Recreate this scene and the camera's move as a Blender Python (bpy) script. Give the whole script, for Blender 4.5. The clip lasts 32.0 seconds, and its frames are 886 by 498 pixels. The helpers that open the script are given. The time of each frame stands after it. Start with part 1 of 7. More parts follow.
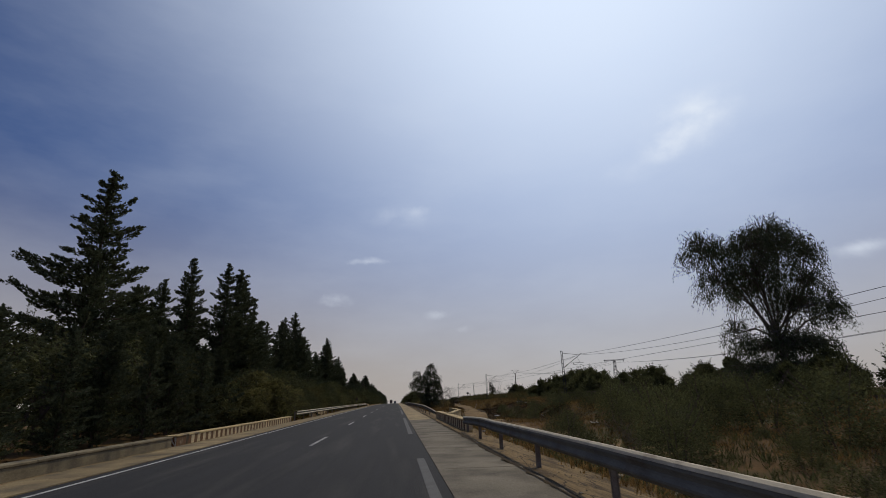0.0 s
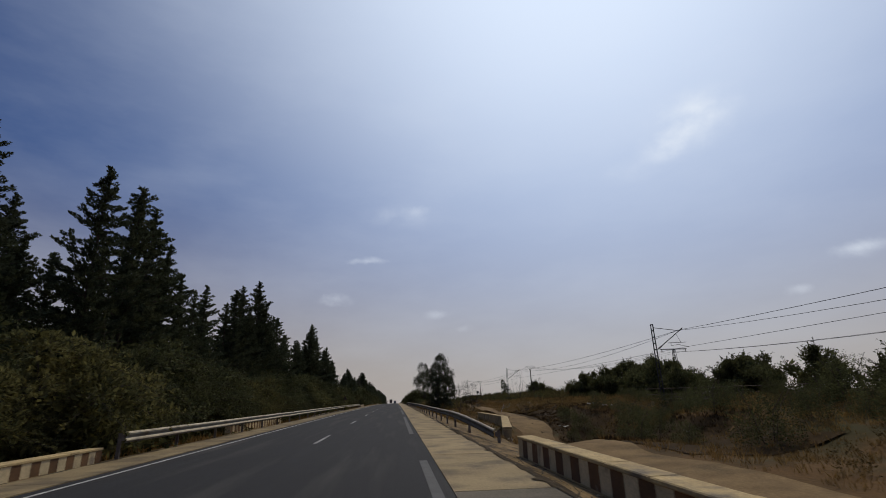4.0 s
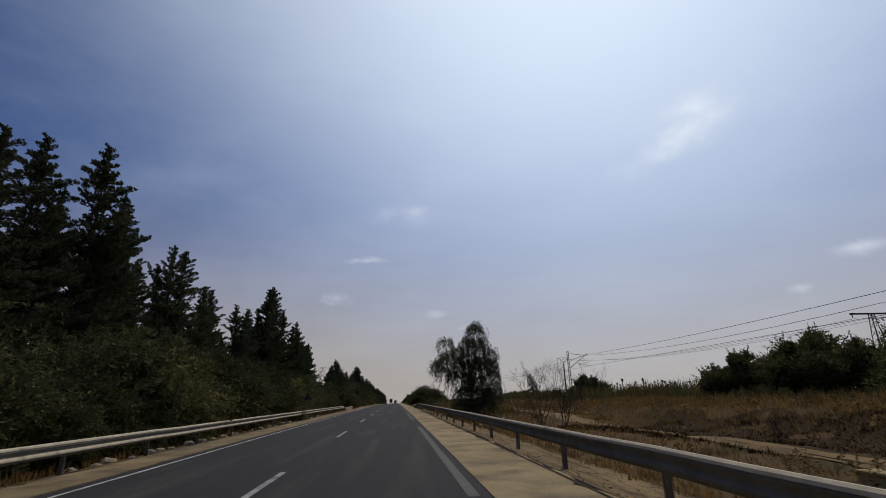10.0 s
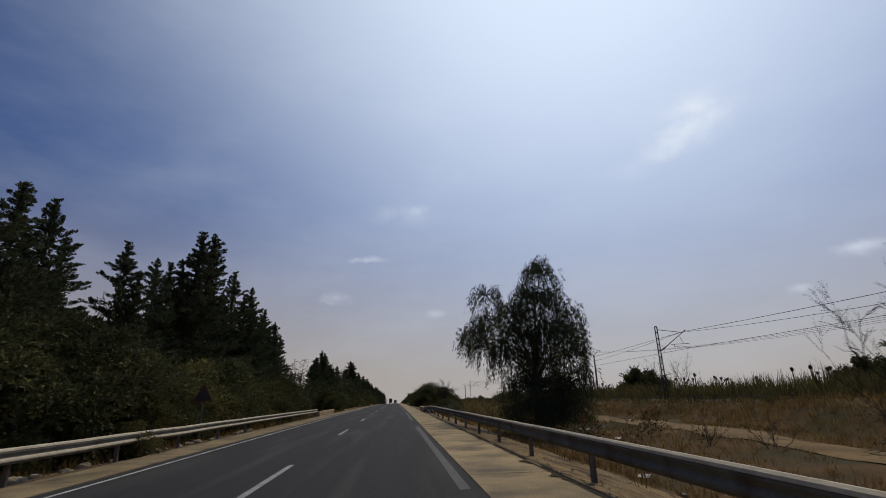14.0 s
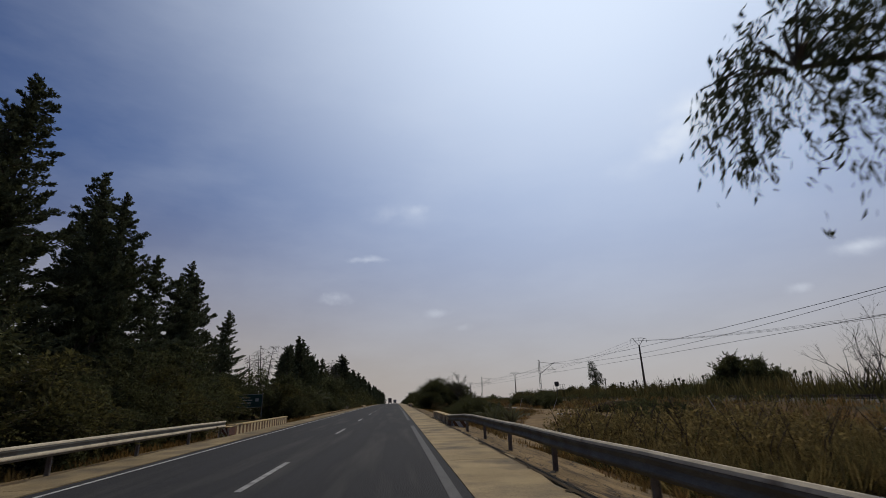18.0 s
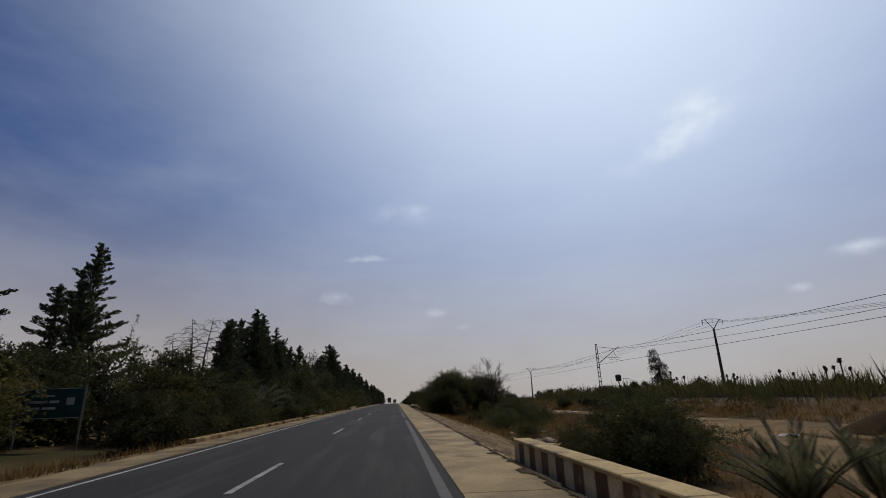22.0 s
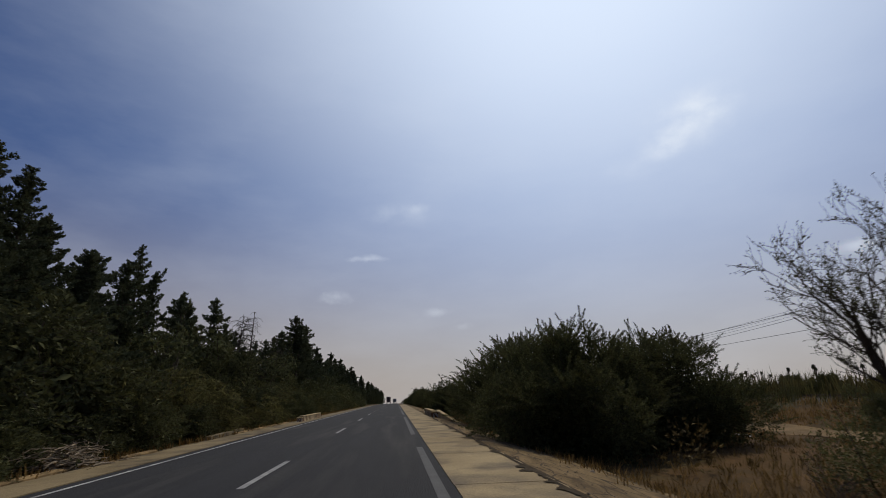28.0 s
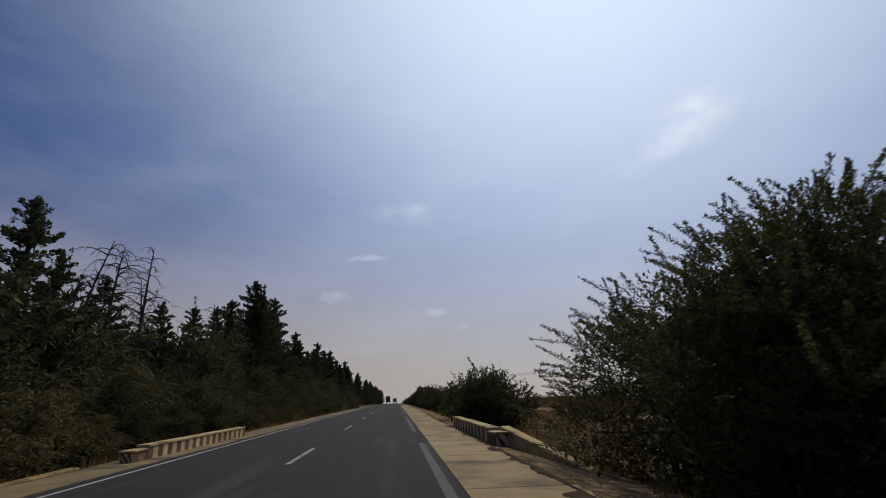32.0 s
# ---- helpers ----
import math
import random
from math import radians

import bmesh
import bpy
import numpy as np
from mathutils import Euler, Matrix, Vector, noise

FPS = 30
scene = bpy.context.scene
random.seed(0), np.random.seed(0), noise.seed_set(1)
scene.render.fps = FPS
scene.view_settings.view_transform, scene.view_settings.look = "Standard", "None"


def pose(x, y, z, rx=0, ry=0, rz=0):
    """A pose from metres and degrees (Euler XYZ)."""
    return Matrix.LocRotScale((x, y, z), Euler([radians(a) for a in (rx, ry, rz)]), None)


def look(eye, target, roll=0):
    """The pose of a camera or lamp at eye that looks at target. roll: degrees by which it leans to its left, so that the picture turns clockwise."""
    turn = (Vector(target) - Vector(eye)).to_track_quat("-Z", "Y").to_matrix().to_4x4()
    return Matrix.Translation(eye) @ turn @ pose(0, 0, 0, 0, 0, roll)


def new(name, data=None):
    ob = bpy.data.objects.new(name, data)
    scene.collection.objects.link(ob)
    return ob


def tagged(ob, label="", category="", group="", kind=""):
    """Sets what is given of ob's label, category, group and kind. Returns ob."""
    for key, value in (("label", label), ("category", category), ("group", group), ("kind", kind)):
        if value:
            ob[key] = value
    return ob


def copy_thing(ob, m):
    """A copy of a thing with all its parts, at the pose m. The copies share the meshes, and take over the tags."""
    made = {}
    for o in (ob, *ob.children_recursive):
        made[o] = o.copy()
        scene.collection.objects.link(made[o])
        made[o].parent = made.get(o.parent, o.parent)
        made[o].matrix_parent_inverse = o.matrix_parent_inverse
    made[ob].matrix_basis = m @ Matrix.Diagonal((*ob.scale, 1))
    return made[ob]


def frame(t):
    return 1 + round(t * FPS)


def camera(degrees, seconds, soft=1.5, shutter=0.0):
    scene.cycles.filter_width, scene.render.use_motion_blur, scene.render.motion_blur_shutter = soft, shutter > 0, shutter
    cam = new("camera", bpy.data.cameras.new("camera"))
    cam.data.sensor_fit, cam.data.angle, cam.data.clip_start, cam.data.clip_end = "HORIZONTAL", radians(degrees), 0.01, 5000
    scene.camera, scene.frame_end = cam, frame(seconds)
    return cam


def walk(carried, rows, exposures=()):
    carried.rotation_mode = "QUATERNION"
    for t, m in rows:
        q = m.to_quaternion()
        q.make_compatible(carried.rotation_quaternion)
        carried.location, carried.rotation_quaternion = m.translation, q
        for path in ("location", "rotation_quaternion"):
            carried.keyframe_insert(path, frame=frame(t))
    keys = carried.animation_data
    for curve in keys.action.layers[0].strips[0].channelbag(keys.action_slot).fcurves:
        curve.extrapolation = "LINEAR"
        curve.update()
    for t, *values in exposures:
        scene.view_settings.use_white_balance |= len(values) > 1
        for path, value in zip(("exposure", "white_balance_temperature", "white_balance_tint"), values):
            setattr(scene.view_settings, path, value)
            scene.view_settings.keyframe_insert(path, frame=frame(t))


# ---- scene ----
import itertools

# ---- the lie of the land ----
# The road runs straight along +y over a very long, flat crest.
CREST = 1 / 34000.0


def crest(y):
    y = max(-150.0, y)
    if y > 1200:
        return -CREST * 1200 * 1200 / 2 - CREST * 1200 * (y - 1200)
    return -CREST * y * y / 2


RIGHT = [(1.0, -0.14), (2.6, -0.05), (3.4, -0.14), (3.9, -0.27), (5.0, -0.48), (6.2, -0.80), (8, -0.78), (12, -0.62), (16, -0.52), (20, -0.40),
         (22.5, -0.05), (23.8, 0.30), (25, 0.40), (30, 0.40), (33, 0.0), (60, 0.0), (200, 0.3), (4000, 1.0)]
LEFT = [(6.0, -0.14), (7.6, -0.05), (8.4, -0.12), (9.5, -0.28), (12, -0.40), (20, -0.2), (35, 0.1), (200, 0.6), (4000, 2.0)]


def profile(table, d):
    for (a, za), (b, zb) in zip(table, table[1:]):
        if d <= b:
            u = min(1.0, max(0.0, (d - a) / (b - a)))
            return za + (zb - za) * u
    return table[-1][1]


def ground(x, y):
    z = crest(y) + (profile(RIGHT, x) if x > -2.5 else profile(LEFT, -x))
    away = max(x - 4.0, -8.6 - x)
    if away > 0 and abs(x) < 300:
        k = min(1.0, away / 4.0)
        z += k * (0.16 * noise.noise(Vector((x * 0.22, y * 0.22, 3.1))) + 0.35 * noise.noise(Vector((x * 0.05, y * 0.05, 7.7))))
        z += k * 0.05 * noise.noise(Vector((x * 0.9, y * 0.9, 1.3)))
    # scarp above the dark hollow between the earth track and the railway
    if 9 < x < 26 and 36 < y < 130:
        span = min(1.0, (y - 36) / 14, (130 - y) / 22)
        z += span * (0.8 * max(0.0, min(1.0, (x - 16 - max(0.0, y - 75) * 0.08 - 0.8 * noise.noise(Vector((y * 0.16, 2, 0)))) / 1.8)) * max(0.0, min(1.0, (25 - x) / 2.5)) - 0.42 * math.exp(-((x - 14.0 - max(0.0, y - 72) * 0.1) / 1.8) ** 2))
    # hollow of the dry stream that the road and the railway cross
    if x > 5:
        q = math.exp(-((y - 57 - 0.5 * (x - 8)) / 4.2) ** 2) * min(1.0, (x - 5) / 4.0)
        z -= 1.5 * q * (1.0 if x < 45 else max(0.0, 1 - (x - 45) / 10))
    return z


# ---- camera ----
cam = camera(85.86, 32.0, soft=0.9, shutter=0.25)
YAW, PITCH, ROLL = 5.926, 17.264, -1.825
# seconds, metres along the road, metres to the right
DRIVE = [
    (0.0, 0.00, 0.170),
    (2.0, 13.13, 0.210),
    (4.0, 26.24, 0.156),
    (6.0, 39.44, -0.010),
    (8.0, 52.63, -0.170),
    (10.0, 65.86, -0.300),
    (12.0, 78.80, -0.340),
    (14.0, 91.70, -0.230),
    (16.0, 104.98, -0.120),
    (18.0, 118.40, -0.020),
    (20.0, 131.88, 0.060),
    (22.0, 145.42, 0.100),
    (24.0, 159.13, 0.110),
    (26.0, 173.32, 0.070),
    (28.0, 187.19, 0.030),
    (30.0, 199.53, -0.020),
    (32.0, 211.20, -0.090),
]


def driver_view(along, side, dyaw=0.0, dpitch=0.0):
    p = radians(PITCH + dpitch) - CREST * along
    a = radians(YAW + dyaw)
    eye = Vector((side, along, 1.4 - CREST * along * along / 2))
    return look(eye, eye + Vector((math.sin(a) * math.cos(p), math.cos(a) * math.cos(p), math.sin(p))), ROLL)


walk(cam, [(t, driver_view(s, x)) for t, s, x in DRIVE])

# ---- light ----
SUN_EL, SUN_AZ = radians(52), radians(28.5)   # high ahead, a little to the right of the road
world = bpy.data.worlds.new("hazy_summer_sky")
scene.world = world
world.use_nodes = True
scene.view_settings.exposure = -1.15
sun = new("sun", bpy.data.lights.new("sun", "SUN"))
sun.data.energy, sun.data.angle, sun.data.color = 3.4, radians(0.6), (1.0, 0.85, 0.59)
sun.matrix_basis = look((0, 0, 0), (-math.sin(SUN_AZ) * math.cos(SUN_EL), -math.cos(SUN_AZ) * math.cos(SUN_EL), -math.sin(SUN_EL)))


def build_sky():
    nt = world.node_tree
    nt.nodes.clear()
    N, L = nt.nodes.new, nt.links.new
    out, bg = N("ShaderNodeOutputWorld"), N("ShaderNodeBackground")
    sky = N("ShaderNodeTexSky")
    sky.sky_type, sky.sun_disc = "NISHITA", False
    sky.sun_elevation, sky.sun_rotation = SUN_EL, SUN_AZ
    sky.altitude, sky.air_density, sky.dust_density, sky.ozone_density = 50, 1.0, 1.2, 2.5
    bg.inputs["Strength"].default_value = 0.15
    coord = N("ShaderNodeTexCoord")
    # thin high cloud, streaked
    mp = N("ShaderNodeMapping")
    mp.inputs["Scale"].default_value = (2.2, 2.2, 6.0)
    L(coord.outputs["Generated"], mp.inputs["Vector"])
    n1 = N("ShaderNodeTexNoise")
    n1.inputs["Scale"].default_value, n1.inputs["Detail"].default_value, n1.inputs["Roughness"].default_value = 1.6, 7.0, 0.55
    L(mp.outputs["Vector"], n1.inputs["Vector"])
    veil = N("ShaderNodeMapRange")
    veil.inputs["From Min"].default_value, veil.inputs["From Max"].default_value = 0.42, 0.80
    veil.inputs["To Max"].default_value = 0.11
    L(n1.outputs["Fac"], veil.inputs["Value"])
    amount = veil.outputs["Result"]
    # a few small fair-weather clouds: direction and spread (across, up), torn by fine noise
    n2 = N("ShaderNodeTexNoise")
    n2.inputs["Scale"].default_value, n2.inputs["Detail"].default_value, n2.inputs["Roughness"].default_value = 22.0, 7.0, 0.6
    L(coord.outputs["Generated"], n2.inputs["Vector"])
    warp = N("ShaderNodeVectorMath")
    warp.operation = "MULTIPLY_ADD"
    warp.inputs[1].default_value = (0.05, 0.05, 0.022)
    L(n2.outputs["Color"], warp.inputs[0])
    L(coord.outputs["Generated"], warp.inputs[2])
    n3 = N("ShaderNodeTexNoise")
    n3.inputs["Scale"].default_value, n3.inputs["Detail"].default_value, n3.inputs["Roughness"].default_value = 17.0, 7.0, 0.5
    stretch = N("ShaderNodeMapping")
    stretch.inputs["Scale"].default_value = (1.0, 1.0, 1.6)
    L(coord.outputs["Generated"], stretch.inputs["Vector"])
    L(stretch.outputs["Vector"], n3.inputs["Vector"])
    torn = N("ShaderNodeMapRange")
    torn.inputs["From Min"].default_value, torn.inputs["From Max"].default_value = 0.36, 0.66
    torn.inputs["To Min"].default_value, torn.inputs["To Max"].default_value = 0.25, 1.25
    L(n3.outputs["Fac"], torn.inputs["Value"])
    for az, el, across, up, much in CLOUDS:
        d = Vector((math.sin(az) * math.cos(el), math.cos(az) * math.cos(el), math.sin(el))) + Vector((0.025, 0.025, 0.011))
        sub = N("ShaderNodeVectorMath")
        sub.operation = "SUBTRACT"
        sub.inputs[1].default_value = d
        L(warp.outputs["Vector"], sub.inputs[0])
        scl = N("ShaderNodeVectorMath")
        scl.operation = "MULTIPLY"
        scl.inputs[1].default_value = (1 / across, 1 / across, 1 / up)
        L(sub.outputs["Vector"], scl.inputs[0])
        ln = N("ShaderNodeVectorMath")
        ln.operation = "LENGTH"
        L(scl.outputs["Vector"], ln.inputs[0])
        blob = N("ShaderNodeMapRange")
        blob.interpolation_type = "SMOOTHSTEP"
        blob.inputs["From Min"].default_value, blob.inputs["From Max"].default_value = 1.0, 0.0
        blob.inputs["To Max"].default_value = much
        L(ln.outputs["Value"], blob.inputs["Value"])
        fray = N("ShaderNodeMath")
        fray.operation = "MULTIPLY"
        L(blob.outputs["Result"], fray.inputs[0])
        L(torn.outputs["Result"], fray.inputs[1])
        top = N("ShaderNodeMath")
        top.operation = "ADD"
        top.use_clamp = True
        L(amount, top.inputs[0])
        L(fray.outputs["Value"], top.inputs[1])
        amount = top.outputs["Value"]
    # wide bright aureole of haze round the sun
    dot = N("ShaderNodeVectorMath")
    dot.operation = "DOT_PRODUCT"
    dot.inputs[1].default_value = (math.sin(SUN_AZ) * math.cos(SUN_EL), math.cos(SUN_AZ) * math.cos(SUN_EL), math.sin(SUN_EL))
    L(coord.outputs["Generated"], dot.inputs[0])
    reach = N("ShaderNodeMapRange")
    reach.inputs["From Min"].default_value, reach.inputs["From Max"].default_value = 0.445, 1.0
    L(dot.outputs["Value"], reach.inputs["Value"])
    curve = N("ShaderNodeMath")
    curve.operation = "POWER"
    curve.inputs[1].default_value = 2.2
    L(reach.outputs["Result"], curve.inputs[0])
    halo = N("ShaderNodeMapRange")
    halo.inputs["To Max"].default_value = 0.97
    L(curve.outputs["Value"], halo.inputs["Value"])
    # pale mauve-grey dust haze low over the horizon
    up = N("ShaderNodeSeparateXYZ")
    L(coord.outputs["Generated"], up.inputs["Vector"])
    low_haze = N("ShaderNodeMapRange")
    low_haze.interpolation_type = "SMOOTHSTEP"
    low_haze.inputs["From Min"].default_value, low_haze.inputs["From Max"].default_value = 0.44, -0.02
    low_haze.inputs["To Max"].default_value = 0.92
    L(up.outputs["Z"], low_haze.inputs["Value"])
    haze = N("ShaderNodeMix")
    haze.data_type = "RGBA"
    haze.inputs["B"].default_value = (6.1, 5.42, 4.92, 1)
    L(low_haze.outputs["Result"], haze.inputs["Factor"])
    tint = N("ShaderNodeMix")
    tint.data_type, tint.blend_type = "RGBA", "MULTIPLY"
    tint.inputs["Factor"].default_value = 1.0
    tint.inputs["B"].default_value = (0.29, 0.44, 0.74, 1)
    L(sky.outputs["Color"], tint.inputs["A"])
    glow = N("ShaderNodeMix")
    glow.data_type = "RGBA"
    glow.inputs["B"].default_value = (11.3, 12.9, 15.4, 1)
    L(halo.outputs["Result"], glow.inputs["Factor"])
    L(tint.outputs["Result"], haze.inputs["A"])
    L(haze.outputs["Result"], glow.inputs["A"])
    mix = N("ShaderNodeMix")
    mix.data_type = "RGBA"
    mix.inputs["B"].default_value = (11.6, 12.5, 13.8, 1)
    L(amount, mix.inputs["Factor"])
    L(glow.outputs["Result"], mix.inputs["A"])
    L(mix.outputs["Result"], bg.inputs["Color"])
    L(bg.outputs["Background"], out.inputs["Surface"])


CLOUDS = [
    (-0.0588, 0.2760, 0.050, 0.0095, 0.50),
    (-0.1202, 0.1952, 0.046, 0.0160, 0.42),
    (0.0836, 0.1631, 0.040, 0.0120, 0.30),
    (0.1466, 0.1332, 0.026, 0.0090, 0.18),
    (0.6245, 0.4770, 0.095, 0.0700, 0.46),
    (0.5757, 0.4468, 0.060, 0.0340, 0.32),
    (0.6708, 0.4989, 0.075, 0.0500, 0.38),
    (0.5209, 0.4173, 0.080, 0.0300, 0.12),
    (0.0150, 0.3680, 0.110, 0.0320, 0.16),
    (0.0502, 0.3810, 0.040, 0.0130, 0.20),
    (0.8398, 0.2053, 0.046, 0.0170, 0.50),
    (0.7505, 0.1546, 0.026, 0.0120, 0.20),
]
build_sky()


# ---- materials ----
def material(name, colour, rough=0.8, second=None, scale=4.0, fine=40.0, bump=0.3, metal=0.0, spec=0.4, by_object=0.0, by_island=0.0, stretch=(1, 1, 1),
             translucent=0.0, stain=None, stain_scale=0.6, stain_at=(0.5, 0.7), cracks=0.0, crack_wide=0.02):
    """A procedural surface: base colour, patches of a second colour, fine grain and relief, and stains of a third colour."""
    m = bpy.data.materials.new(name)
    m.use_nodes = True
    nt = m.node_tree
    N, L = nt.nodes.new, nt.links.new
    bsdf = nt.nodes["Principled BSDF"]
    bsdf.inputs["Roughness"].default_value, bsdf.inputs["Metallic"].default_value = rough, metal
    bsdf.inputs["Specular IOR Level"].default_value = spec
    coord, mp = N("ShaderNodeTexCoord"), N("ShaderNodeMapping")
    mp.inputs["Scale"].default_value = stretch
    L(coord.outputs["Object"], mp.inputs["Vector"])

    def tex(s, detail=5.0):
        n = N("ShaderNodeTexNoise")
        n.inputs["Scale"].default_value, n.inputs["Detail"].default_value = s, detail
        L(mp.outputs["Vector"], n.inputs["Vector"])
        return n.outputs["Fac"]

    def mixed(fac, a, b):
        n = N("ShaderNodeMix")
        n.data_type = "RGBA"
        for k, v in (("A", a), ("B", b)):
            if isinstance(v, tuple):
                n.inputs[k].default_value = (*v, 1)
            else:
                L(v, n.inputs[k])
        L(fac, n.inputs["Factor"])
        return n.outputs["Result"]

    def ramp(v, lo, hi, to0=0.0, to1=1.0):
        n = N("ShaderNodeMapRange")
        for k, x in (("From Min", lo), ("From Max", hi), ("To Min", to0), ("To Max", to1)):
            n.inputs[k].default_value = x
        L(v, n.inputs["Value"])
        return n.outputs["Result"]

    second = second or tuple(c * 0.7 for c in colour)
    col = mixed(ramp(tex(scale), 0.35, 0.68), colour, second)
    grain = tex(fine, 3.0)
    if stain:
        col = mixed(ramp(tex(stain_scale, 8.0), *stain_at), col, stain)
    if cracks:
        vor = N("ShaderNodeTexVoronoi")
        vor.feature = "DISTANCE_TO_EDGE"
        vor.inputs["Scale"].default_value = cracks
        wob = N("ShaderNodeMix")
        wob.data_type = "RGBA"
        wob.blend_type = "LINEAR_LIGHT"
        wob.inputs["Factor"].default_value = 0.35
        nz = N("ShaderNodeTexNoise")
        nz.inputs["Scale"].default_value = 1.4
        L(mp.outputs["Vector"], nz.inputs["Vector"])
        L(mp.outputs["Vector"], wob.inputs["A"])
        L(nz.outputs["Color"], wob.inputs["B"])
        L(wob.outputs["Result"], vor.inputs["Vector"])
        col = mixed(ramp(vor.outputs["Distance"], crack_wide, crack_wide * 0.2), col, (0.055, 0.042, 0.03))
    hsv = N("ShaderNodeHueSaturation")
    L(col, hsv.inputs["Color"])
    val = ramp(grain, 0.3, 0.7, 0.8, 1.2)
    for much, node, socket in ((by_object, "ShaderNodeObjectInfo", "Random"), (by_island, "ShaderNodeNewGeometry", "Random Per Island")):
        if much:
            src = N(node)
            mul = N("ShaderNodeMath")
            mul.operation = "MULTIPLY"
            L(val, mul.inputs[0])
            L(ramp(src.outputs[socket], 0, 1, 1 - much, 1 + much), mul.inputs[1])
            val = mul.outputs["Value"]
    L(val, hsv.inputs["Value"])
    L(hsv.outputs["Color"], bsdf.inputs["Base Color"])
    if bump:
        bp = N("ShaderNodeBump")
        bp.inputs["Strength"].default_value, bp.inputs["Distance"].default_value = bump, 0.02
        L(grain, bp.inputs["Height"])
        L(bp.outputs["Normal"], bsdf.inputs["Normal"])
    if translucent:
        tr, sh = N("ShaderNodeBsdfTranslucent"), N("ShaderNodeMixShader")
        L(hsv.outputs["Color"], tr.inputs["Color"])
        sh.inputs["Fac"].default_value = translucent
        L(bsdf.outputs["BSDF"], sh.inputs[1])
        L(tr.outputs["BSDF"], sh.inputs[2])
        L(sh.outputs["Shader"], nt.nodes["Material Output"].inputs["Surface"])
    return m


ASPHALT = material("asphalt", (0.0258, 0.026, 0.0288), 0.85, (0.0172, 0.0173, 0.0195), 1.1, 60, 0.4, spec=0.18, stretch=(1.3, 0.09, 1), stain=(0.056, 0.054, 0.052), stain_scale=1.1, stain_at=(0.50, 0.76))
ASPHALT_EDGE = material("old_tar", (0.050, 0.040, 0.029), 1.0, (0.085, 0.066, 0.045), 2.5, 60, 0.6, spec=0.05)
PAINT = material("worn_road_paint", (0.50, 0.50, 0.48), 0.7, (0.28, 0.28, 0.28), 3.0, 60, 0.15, stain=(0.12, 0.12, 0.12), stain_scale=2.5, stain_at=(0.56, 0.72))
PAINT_DASH = material("grey_road_paint", (0.33, 0.33, 0.32), 0.7, (0.20, 0.20, 0.20), 3.0, 60, 0.15, stain=(0.08, 0.08, 0.08), stain_scale=2.5, stain_at=(0.5, 0.72))
PAINT_OLD = material("faded_road_paint", (0.066, 0.066, 0.069), 0.75, (0.045, 0.045, 0.047), 3.0, 60, 0.15, stain=(0.06, 0.06, 0.06), stain_scale=2.5, stain_at=(0.5, 0.7))
CONCRETE = material("shoulder_concrete", (0.37, 0.285, 0.16), 0.9, (0.27, 0.205, 0.115), 0.7, 30, 0.5, spec=0.2, by_object=0.08, stain=(0.13, 0.105, 0.076), stain_scale=0.9, stain_at=(0.45, 0.72))
VERGE_CONCRETE = material("verge_concrete", (0.265, 0.205, 0.115), 0.9, (0.185, 0.14, 0.078), 0.7, 30, 0.5, spec=0.15, by_object=0.1, stain=(0.10, 0.08, 0.056), stain_scale=0.9, stain_at=(0.45, 0.7))
OCHRE_KERB = material("ochre_kerb", (0.34, 0.235, 0.115), 0.95, (0.22, 0.15, 0.075), 1.1, 14, 0.9, spec=0.1, by_object=0.15, stain=(0.11, 0.078, 0.042), stain_scale=1.3, stain_at=(0.5, 0.7))
SHOULDER_GREY = material("grey_shoulder_concrete", (0.20, 0.175, 0.135), 0.9, (0.13, 0.112, 0.085), 0.7, 30, 0.6, spec=0.2, by_object=0.08, stain=(0.075, 0.064, 0.05), stain_scale=0.9, stain_at=(0.45, 0.7))
APRON = material("cracked_earth_apron", (0.245, 0.172, 0.088), 0.95, (0.14, 0.098, 0.05), 1.3, 14, 0.9, spec=0.1, stretch=(1.5, 0.4, 1), cracks=1.3, crack_wide=0.035, stain=(0.085, 0.06, 0.035), stain_scale=1.6, stain_at=(0.50, 0.66))
EARTH = material("dry_earth_and_grass", (0.118, 0.067, 0.027), 0.95, (0.062, 0.041, 0.018), 0.45, 9, 0.9, spec=0.1, stain=(0.045, 0.042, 0.018), stain_scale=0.16, stain_at=(0.48, 0.62))
GOLD = material("golden_grass", (0.30, 0.20, 0.075), 0.9, (0.19, 0.125, 0.05), 0.4, 9, 0, spec=0.08, by_island=0.4, translucent=0.4)
# scorched soil and grass, with the hollow's shade mixed into both colours
SCORCHED_SHADED = material("scorched_earth", (0.034, 0.023, 0.012), 0.95, (0.06, 0.037, 0.017), 0.8, 12, 0.9, spec=0.05, stain=(0.075, 0.05, 0.024), stain_scale=0.5, stain_at=(0.56, 0.7))
BURNT_SHADED = material("scorched_grass", (0.048, 0.032, 0.017), 0.95, (0.08, 0.050, 0.023), 0.4, 9, 0, spec=0.05, by_island=0.4)
REED_DARK = material("green_reed", (0.10, 0.095, 0.035), 0.8, (0.14, 0.11, 0.045), 0.4, 9, 0, spec=0.1, by_island=0.5, translucent=0.3)
VERGE = material("dusty_verge_earth", (0.19, 0.135, 0.075), 0.95, (0.11, 0.08, 0.045), 0.9, 14, 0.9, spec=0.1, stain=(0.06, 0.05, 0.03), stain_scale=0.9, stain_at=(0.5, 0.66))
TRACK = material("beaten_earth", (0.225, 0.152, 0.075), 0.95, (0.15, 0.10, 0.05), 0.8, 14, 0.7, spec=0.1, stain=(0.12, 0.085, 0.045), stain_scale=0.5, stain_at=(0.5, 0.68))
